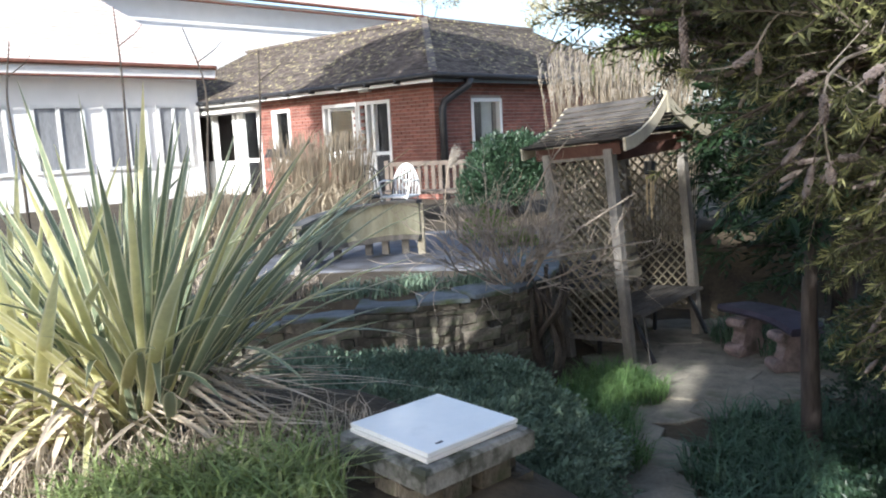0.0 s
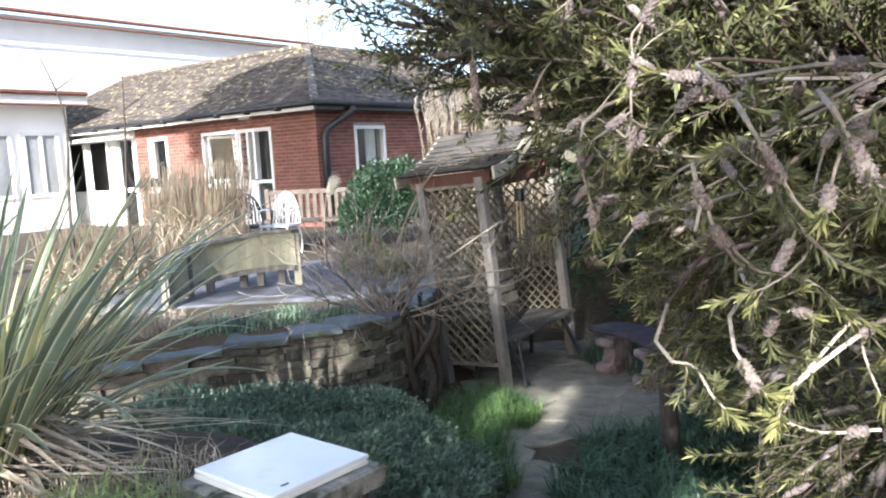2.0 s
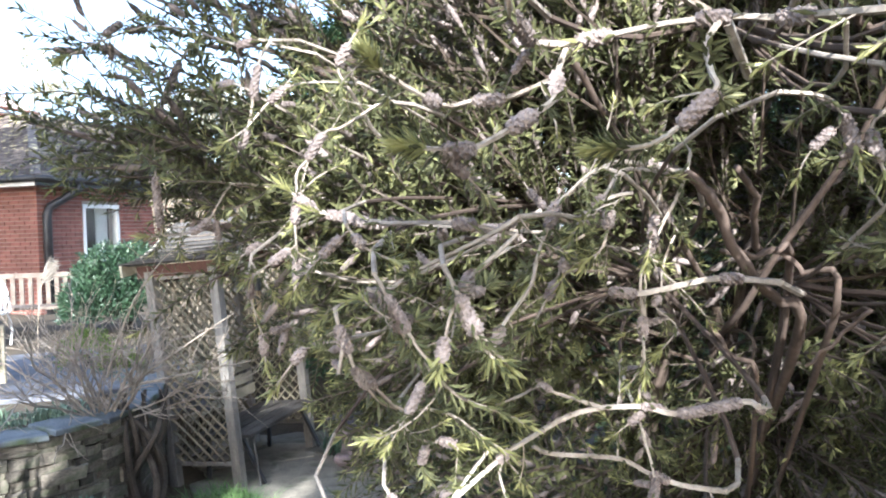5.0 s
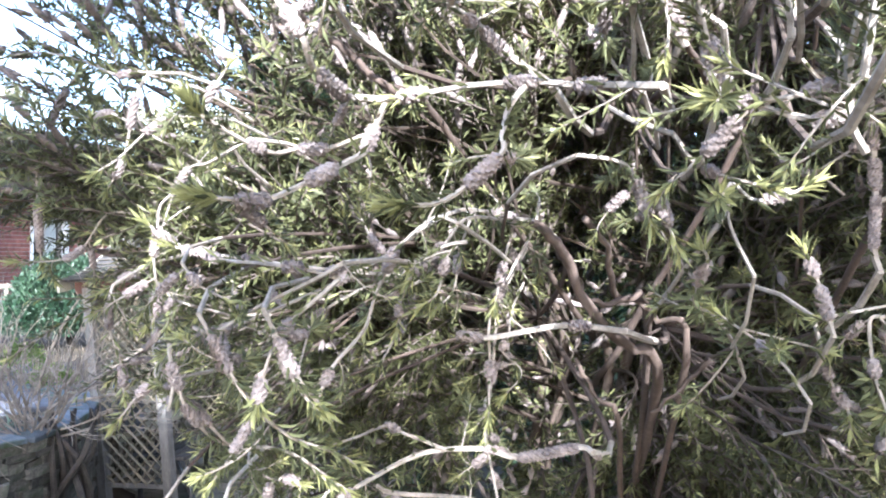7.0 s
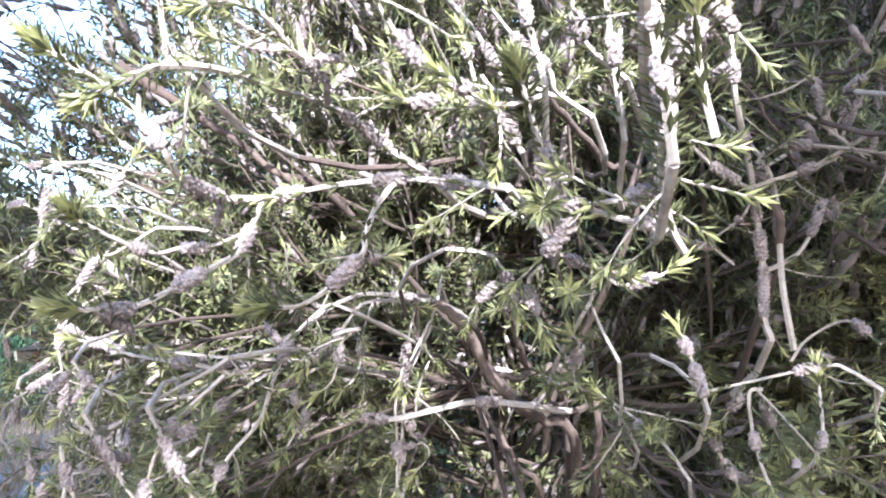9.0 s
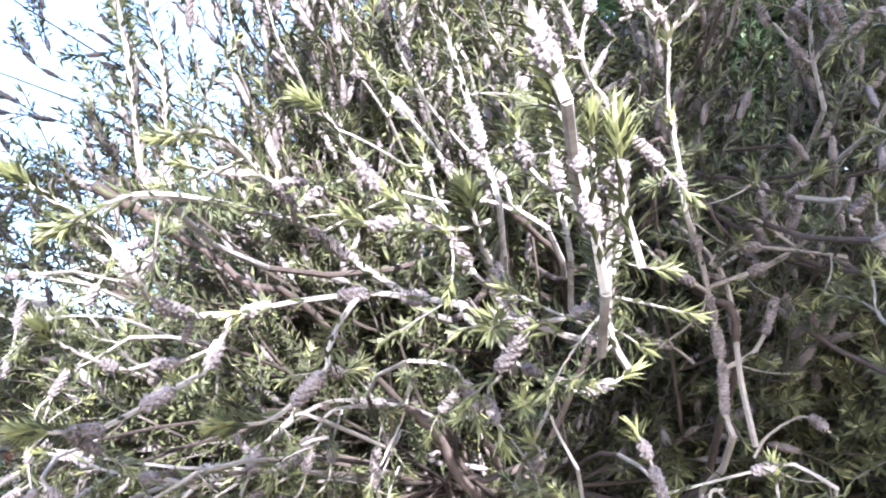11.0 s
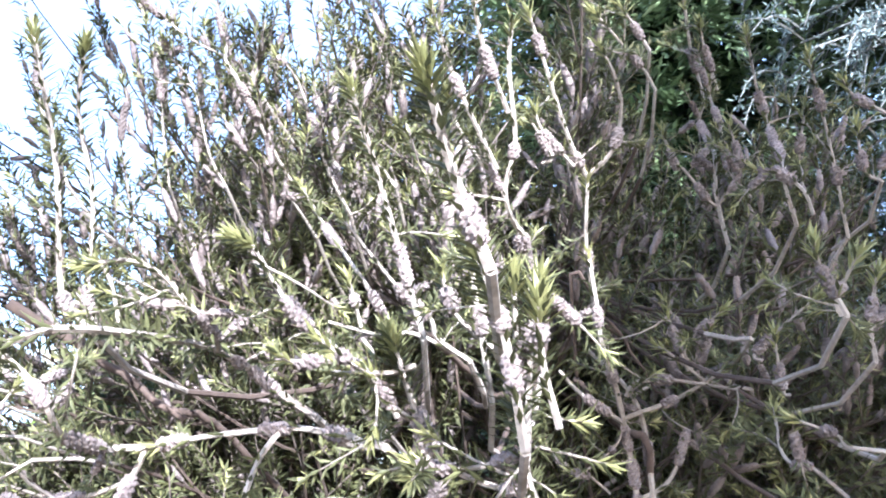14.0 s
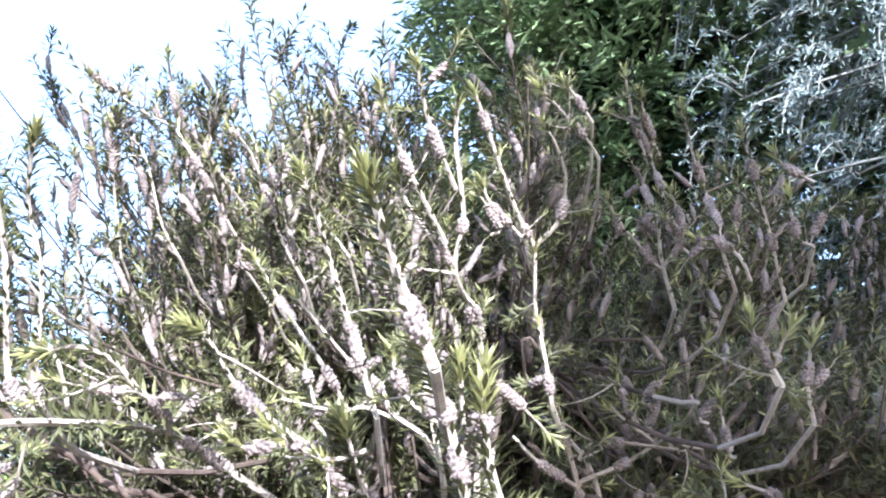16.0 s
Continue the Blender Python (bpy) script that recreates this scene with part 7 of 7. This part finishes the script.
branch([(1.206, 1.100, 2.325), (1.152, 1.123, 2.291), (1.129, 1.130, 2.284), (1.104, 1.139, 2.247), (1.088, 1.132, 2.227), (1.084, 1.113, 2.191), (1.080, 1.111, 2.156), (1.085, 1.135, 2.109), (1.083, 1.136, 2.073), (1.072, 1.135, 2.058)], [(0.27, 0.40), (0.59, 0.69), (0.84, 0.95)], leaf=0.3, r=3.0)
branch([(1.259, 0.767, 2.154), (1.235, 0.785, 2.137), (1.177, 0.858, 2.099), (1.142, 0.877, 2.075), (1.106, 0.885, 2.068)], [(0.83, 0.93)], leaf=0.2, r=2.8)
branch([(1.114, 0.837, 2.084), (1.127, 0.827, 2.074), (1.147, 0.825, 2.036), (1.170, 0.853, 2.008), (1.194, 0.852, 1.978), (1.230, 0.866, 1.949), (1.276, 0.880, 1.928), (1.302, 0.860, 1.915)], [(0.07, 0.22)], leaf=1.1, r=3.2)
branch([(1.252, 0.754, 2.137), (1.194, 0.774, 2.078), (1.169, 0.772, 2.002)], [(0.38, 0.52), (0.79, 0.95)], leaf=0.2, r=2.6)
branch([(1.189, 0.777, 2.085), (1.207, 0.764, 2.036), (1.231, 0.749, 2.000)], [(0.13, 0.54)], leaf=1.2, r=3.2)
branch([(1.093, 0.908, 2.059), (1.094, 0.901, 2.041), (1.102, 0.903, 2.006), (1.115, 0.919, 1.990), (1.163, 0.913, 1.937), (1.201, 0.924, 1.929), (1.244, 0.947, 1.911), (1.292, 0.962, 1.873), (1.317, 0.949, 1.855)], [(0.06, 0.16), (0.24, 0.35)], leaf=0.7, r=3.2)
branch([(1.263, 0.791, 2.136), (1.229, 0.807, 2.146), (1.195, 0.844, 2.151), (1.156, 1.001, 2.155), (1.134, 1.068, 2.168), (1.108, 1.094, 2.175), (1.065, 1.099, 2.206)], [(0.09, 0.16), (0.61, 0.78), (0.87, 0.96)], leaf=0.2, r=2.8)
branch([(1.105, 0.890, 2.151), (1.124, 0.885, 2.126), (1.163, 0.875, 2.106)], [(0.16, 0.42)], leaf=0.3, r=2.4)
branch([(1.601, 0.824, 1.912), (1.589, 0.838, 1.916), (1.525, 0.881, 1.898), (1.487, 0.909, 1.906), (1.412, 0.931, 1.902), (1.345, 0.942, 1.873), (1.302, 0.952, 1.845), (1.223, 0.927, 1.805), (1.201, 0.928, 1.782)], [(0.04, 0.21), (0.69, 0.74)], leaf=0.35, r=4.2)
branch([(1.630, 0.927, 1.770), (1.591, 0.969, 1.771), (1.558, 0.999, 1.783), (1.512, 1.010, 1.808), (1.383, 0.958, 1.844), (1.353, 0.952, 1.859)], [(0.22, 0.31)], leaf=0.15, r=4.2)
branch([(1.437, 0.912, 1.908), (1.392, 0.966, 1.923), (1.365, 0.957, 1.935), (1.317, 0.907, 1.937), (1.282, 0.901, 1.930)], [(0.35, 0.49)], leaf=0.3, r=3.0)
branch([(1.528, 0.981, 1.878), (1.533, 0.951, 1.796), (1.523, 0.946, 1.766), (1.501, 0.949, 1.740)], [(0.57, 0.78)], leaf=0.2, r=2.6)
branch([(1.519, 0.938, 2.081), (1.509, 0.933, 1.987), (1.494, 0.924, 1.901)], [(0.34, 0.52)], leaf=0.4, r=2.8)
branch([(1.320, 0.949, 1.851), (1.304, 0.949, 1.831), (1.314, 0.920, 1.767)], [], leaf=0.3, r=2.4)
branch([(0.980, 1.479, 2.493), (0.944, 1.490, 2.451), (0.900, 1.509, 2.340), (0.895, 1.518, 2.251), (0.902, 1.522, 2.138)], [(0.15, 0.36), (0.70, 0.94)], leaf=0.3, r=3.2)
branch([(1.075, 1.267, 2.442), (1.056, 1.277, 2.406), (1.038, 1.295, 2.309), (1.013, 1.303, 2.257)], [(0.21, 0.47), (0.71, 0.88)], leaf=0.3, r=3.0)
branch([(1.070, 1.363, 2.223), (1.015, 1.367, 2.226), (0.979, 1.371, 2.172), (0.946, 1.372, 2.150), (0.875, 1.371, 2.145)], [(0.52, 0.69)], leaf=0.5, r=2.8)
branch([(1.027, 1.175, 2.116), (1.022, 1.173, 2.092), (1.024, 1.177, 2.051), (1.039, 1.198, 1.998), (1.043, 1.190, 1.949)], [(0.14, 0.37), (0.71, 0.90)], leaf=0.4, r=2.6)
branch([(1.117, 1.031, 2.003), (1.077, 1.036, 1.995), (1.033, 1.033, 1.946)], [(0.38, 0.61)], leaf=0.4, r=2.6)
branch([(1.137, 1.247, 2.081), (1.112, 1.259, 2.091), (1.091, 1.284, 2.114), (1.059, 1.314, 2.130), (1.004, 1.326, 2.097)], [(0.64, 0.82)], leaf=0.6, r=2.4)
branch([(1.127, 1.320, 2.328), (1.072, 1.301, 2.353), (1.022, 1.306, 2.381), (0.990, 1.388, 2.387), (0.935, 1.491, 2.397), (0.866, 1.488, 2.368), (0.820, 1.472, 2.357)], [(0.27, 0.46)], leaf=1.0, tuft=16, r=2.8)
branch([(1.148, 1.294, 2.431), (1.094, 1.289, 2.439), (1.060, 1.295, 2.449), (1.026, 1.311, 2.444), (0.969, 1.383, 2.479), (0.906, 1.421, 2.493), (0.850, 1.433, 2.481), (0.759, 1.431, 2.435)], [(0.20, 0.28)], leaf=1.2, tuft=24, r=3.0)
branch([(1.163, 1.118, 2.344), (1.148, 1.114, 2.375), (1.179, 1.094, 2.431)], [(0.33, 0.67)], leaf=0.4, r=2.6)
branch([(1.191, 1.168, 2.362), (1.138, 1.200, 2.368), (1.101, 1.240, 2.368), (1.068, 1.262, 2.346), (1.029, 1.243, 2.302), (0.994, 1.240, 2.277)], [(0.44, 0.61)], leaf=0.6, r=2.6)
branch([(1.554, 0.916, 2.174), (1.523, 0.937, 2.103), (1.519, 0.938, 2.081)], [(0.78, 1.00)], leaf=0.2, r=2.4)
branch([(1.405, 0.804, 2.200), (1.380, 0.819, 2.206), (1.344, 0.840, 2.171), (1.332, 0.847, 2.150), (1.308, 0.855, 2.072)], [(0.44, 0.57)], leaf=0.2, r=2.8)
branch([(1.415, 0.799, 2.178), (1.395, 0.812, 2.174), (1.379, 0.822, 2.162), (1.351, 0.837, 2.127)], [(0.49, 0.79)], leaf=0.3, r=2.8)
branch([(1.405, 0.806, 2.173), (1.395, 0.813, 2.161), (1.385, 0.818, 2.118), (1.366, 0.828, 2.101)], [(0.19, 0.46)], leaf=0.5, r=2.4)
branch([(1.367, 0.828, 2.132), (1.350, 0.837, 2.117), (1.342, 0.839, 2.070)], [(0.47, 0.74)], leaf=0.6, r=2.4)
branch([(1.092, 0.899, 1.985), (1.100, 0.893, 2.022), (1.108, 0.893, 1.994), (1.127, 0.902, 1.964), (1.148, 0.917, 1.942), (1.181, 0.936, 1.927), (1.222, 0.955, 1.919), (1.261, 0.966, 1.895), (1.290, 0.957, 1.867)], [(0.12, 0.17), (0.22, 0.33)], leaf=0.5, r=2.8)
branch([(1.295, 0.954, 1.864), (1.224, 0.959, 1.781), (1.201, 0.954, 1.735)], [(0.68, 0.86)], leaf=0.8, tuft=30, r=2.8)
branch([(1.153, 0.951, 1.836), (1.174, 0.930, 1.793), (1.187, 0.922, 1.788)], [(0.18, 0.77)], leaf=1.2, tuft=20, r=2.6)
branch([(1.302, 0.905, 1.746), (1.244, 0.932, 1.737), (1.196, 0.960, 1.751)], [(0.10, 0.29)], leaf=1.0, tuft=24, r=2.6)
branch([(1.196, 1.007, 1.891), (1.207, 0.999, 1.878), (1.230, 0.987, 1.868), (1.236, 0.986, 1.872), (1.258, 0.974, 1.866)], [(0.68, 1.00)], leaf=0.5, r=2.4)
branch([(1.085, 0.970, 1.821), (1.109, 0.960, 1.815), (1.124, 0.946, 1.784), (1.144, 0.930, 1.761)], [], leaf=1.4, tuft=24, r=2.4)



def shoot_mesh(seed):
    """A short leafy side shoot, half of them with a sleeve of capsules."""
    rg = random.Random(seed)
    L = rg.uniform(0.07, 0.13)
    pts = bez((0, 0, 0), (rg.uniform(-0.02, 0.02), rg.uniform(-0.02, 0.02), L * 0.5), (rg.uniform(-0.02, 0.02), rg.uniform(-0.02, 0.02), L), 4)
    b = Build()
    sleeve = [(0.15, 0.55)] if seed % 3 == 0 else []
    sprig(b, pts, 0.0016, 0.0011, rg, sleeve, [(0.5 if sleeve else 0.08, 1.0, rg.randint(24, 34))], 9, 0.02, 9)
    return split(b, BRUSH)


random.seed(55)
SHOOTS = [shoot_mesh(500 + i) for i in range(14)]
for p in LINES:
    if random.random() < 0.9 or not clear(p, 0.62):
        continue
    up = smooth01((p.z - 1.75) / 0.5)
    d = (rvec(0.6) + Vector((0.25, 0.45, 0.7 * up - 0.25))).normalized()
    x = d.orthogonal().normalized()
    m = Matrix.Translation(p) @ Matrix((x, d.cross(x), d)).transposed().to_4x4() @ Matrix.Scale(rnd(0.65, 0.95), 4)
    grow("twig", random.choice(SHOOTS), brush).matrix_basis = m
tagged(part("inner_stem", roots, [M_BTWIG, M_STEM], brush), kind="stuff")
# bare brown limbs that fork in the open heart of the shrub
def heart_limb(pts, r):
    line = spline([Vector(p) - CORE for p in pts], 5)
    b = Build()
    b.tube([p + rvec(0.002) for p in line], [0.72 * r * (0.65 + 0.4 * i / len(line)) * rnd(0.88, 1.14) for i in range(len(line))], 8)
    part("limb", b, M_STEM, brush, smooth=True)


heart_limb([(1.528, 0.908, 2.215), (1.560, 0.887, 2.199), (1.600, 0.894, 2.159), (1.650, 0.904, 2.081), (1.725, 0.935, 2.031), (1.844, 1.018, 1.957), (2.100, 1.500, 1.500)], 0.0125)
heart_limb([(1.621, 0.880, 2.216), (1.677, 0.913, 2.175), (1.746, 0.992, 2.101), (1.813, 0.997, 2.043), (2.100, 1.450, 1.550)], 0.0090)
heart_limb([(1.637, 0.938, 2.103), (1.699, 0.935, 2.091), (1.812, 0.994, 2.052), (2.050, 1.400, 1.500)], 0.0080)
heart_limb([(1.760, 1.134, 1.985), (1.787, 1.107, 1.920), (1.811, 1.077, 1.858), (2.100, 1.500, 1.300)], 0.0080)
heart_limb([(1.763, 0.977, 2.101), (1.797, 0.952, 2.066), (1.826, 0.924, 2.007), (2.100, 1.450, 1.400)], 0.0080)
heart_limb([(1.747, 0.898, 1.937), (1.794, 0.879, 1.984), (1.818, 0.869, 2.015), (2.100, 1.300, 1.900)], 0.0050)
heart_limb([(1.316, 0.924, 2.400), (1.350, 0.915, 2.377), (1.399, 0.933, 2.367), (1.479, 0.990, 2.320), (1.900, 1.300, 2.000)], 0.0080)
heart_limb([(1.997, 0.667, 2.362), (1.966, 0.687, 2.429), (1.928, 0.707, 2.498), (1.889, 0.736, 2.519), (2.300, 1.200, 1.900)], 0.0045)
heart_limb([(1.896, 0.753, 2.411), (1.924, 0.735, 2.368), (1.947, 0.718, 2.334), (1.972, 0.697, 2.269), (2.200, 1.100, 1.900)], 0.0090)
heart_limb([(1.579, 0.679, 2.469), (1.681, 0.758, 2.444), (1.800, 0.846, 2.404), (1.855, 0.844, 2.328), (1.900, 1.300, 1.900)], 0.0090)
heart_limb([(1.362, 0.903, 2.362), (1.312, 0.908, 2.401), (1.276, 0.910, 2.429), (1.150, 0.900, 2.500)], 0.0090)

# ---- bricks and roof tiles ----
random.seed(5)


def brick_mesh(w):
    b = Build()
    b.slab(-w / 2, w / 2, -0.004, 0.04, 0, 0.064)
    return b.done("brick", M_BRICK)


BRICK = {w: brick_mesh(w) for w in (0.213, 0.1)}
rest_f, rest_s = Build(), Build()
front = next(o for o in house.children if o.name.startswith("front_wall"))
sidew = next(o for o in house.children if o.name.startswith("side_wall"))
for row in range(-3, 34):
    z = row * 0.0745
    if z + 0.064 > 2.5:
        break
    for which, spans, u0, u1 in ((0, OPEN, -5.9, 0.0), (1, SIDE_OPEN, 0.0, 6.0)):
        u = u0 if which == 0 else u0 + (0.0 if row % 2 else 0.11)
        u += 0.1125 * (row % 2) if which == 0 else 0
        if which == 1 and row % 2 == 0:
            rest_s.slab(-0.04, 0.004, 0.0, 0.1, z, z + 0.064)
        if which == 0 and row % 2:
            rest_f.slab(u0, u0 + 0.1, -0.004, 0.04, z, z + 0.064)
        while u < u1 - 0.05:
            w = min(0.213, u1 - u)
            cut = [s for s in spans if u + w > s[0] - 0.005 and u < s[1] + 0.005 and z + 0.06 > s[2] and z < s[3]]
            for s in cut:
                # cut bricks on both sides of an opening
                for a, c in ((u, s[0] - 0.004), (s[1] + 0.004, u + w)):
                    if c - a > 0.02:
                        if which == 0:
                            rest_f.slab(a, c, -0.004, 0.04, z, z + 0.064)
                        else:
                            rest_s.slab(-0.04, 0.004, a, c, z, z + 0.064)
            if not cut:
                near = (which == 0 and u > -1.2 and w > 0.2) or (which == 1 and u < 0.35 and w > 0.2)
                if near:
                    ob = part("brick", BRICK[0.213], None, front if which == 0 else sidew)
                    ob.matrix_basis = pose(u + w / 2, rnd(-0.001, 0.002), z) if which == 0 else pose(rnd(-0.002, 0.001), u + w / 2, z, 0, 0, 90)
                elif which == 0:
                    rest_f.slab(u, u + w, -0.004 + rnd(-0.001, 0.002), 0.04, z, z + 0.064)
                else:
                    rest_s.slab(-0.04, 0.004 + rnd(-0.002, 0.001), u, u + w, z, z + 0.064)
            u += 0.225
tagged(part("brickwork", rest_f, M_BRICKS, front), kind="stuff")
tagged(part("brickwork", rest_s, M_BRICKS, sidew), kind="stuff")


def tile_mesh():
    b = Build()
    b.add([Vector(p) for p in ((-0.079, 0, 0.012), (0.079, 0, 0.012), (0.079, 0.13, 0.0), (-0.079, 0.13, 0.0), (-0.079, 0, 0.028), (0.079, 0, 0.028), (0.079, 0.13, 0.012), (-0.079, 0.13, 0.012))],
          [(3, 2, 1, 0), (4, 5, 6, 7), (0, 1, 5, 4), (1, 2, 6, 5), (2, 3, 7, 6), (3, 0, 4, 7)])
    return b.done("roof_tile", M_TILE)


TILE = tile_mesh()
rest = Build()
tv = [v.co.copy() for v in TILE.vertices]
tf = [tuple(p.vertices) for p in TILE.polygons]
left = 290
for which in (0, 1):
    turn = pose(0, 0, 0, math.degrees(RISE), 0, 0)
    for k in range(42):
        dd = k * 0.1
        run = dd * CR
        if run > 3.85:
            break
        lo, hi = (-11.3, 0.32 - run) if which == 0 else (-0.32 + run, 8.0)
        u = lo + 0.0825 * (k % 2) + 0.08
        while u < hi - 0.06:
            jig = rnd(-1.5, 1.5)
            if which == 0:
                m = pose(u, -0.38 + run, 2.45 + dd * SR + rnd(0, 0.006), 0, 0, jig) @ turn
            else:
                m = pose(0.38 - run, u, 2.45 + dd * SR + rnd(0, 0.006), 0, 0, 90 + jig) @ turn
            if left and ((which == 0 and k < 14 and u > -1.6) or (which == 1 and k < 10 and u < 1.4)):
                ob = part("roof_tile", TILE, None, roof)
                ob.matrix_basis = m
                left -= 1
            else:
                rest.add([m @ v for v in tv], tf)
            u += 0.165
tagged(part("tiling", rest, M_TILES, roof), kind="stuff")
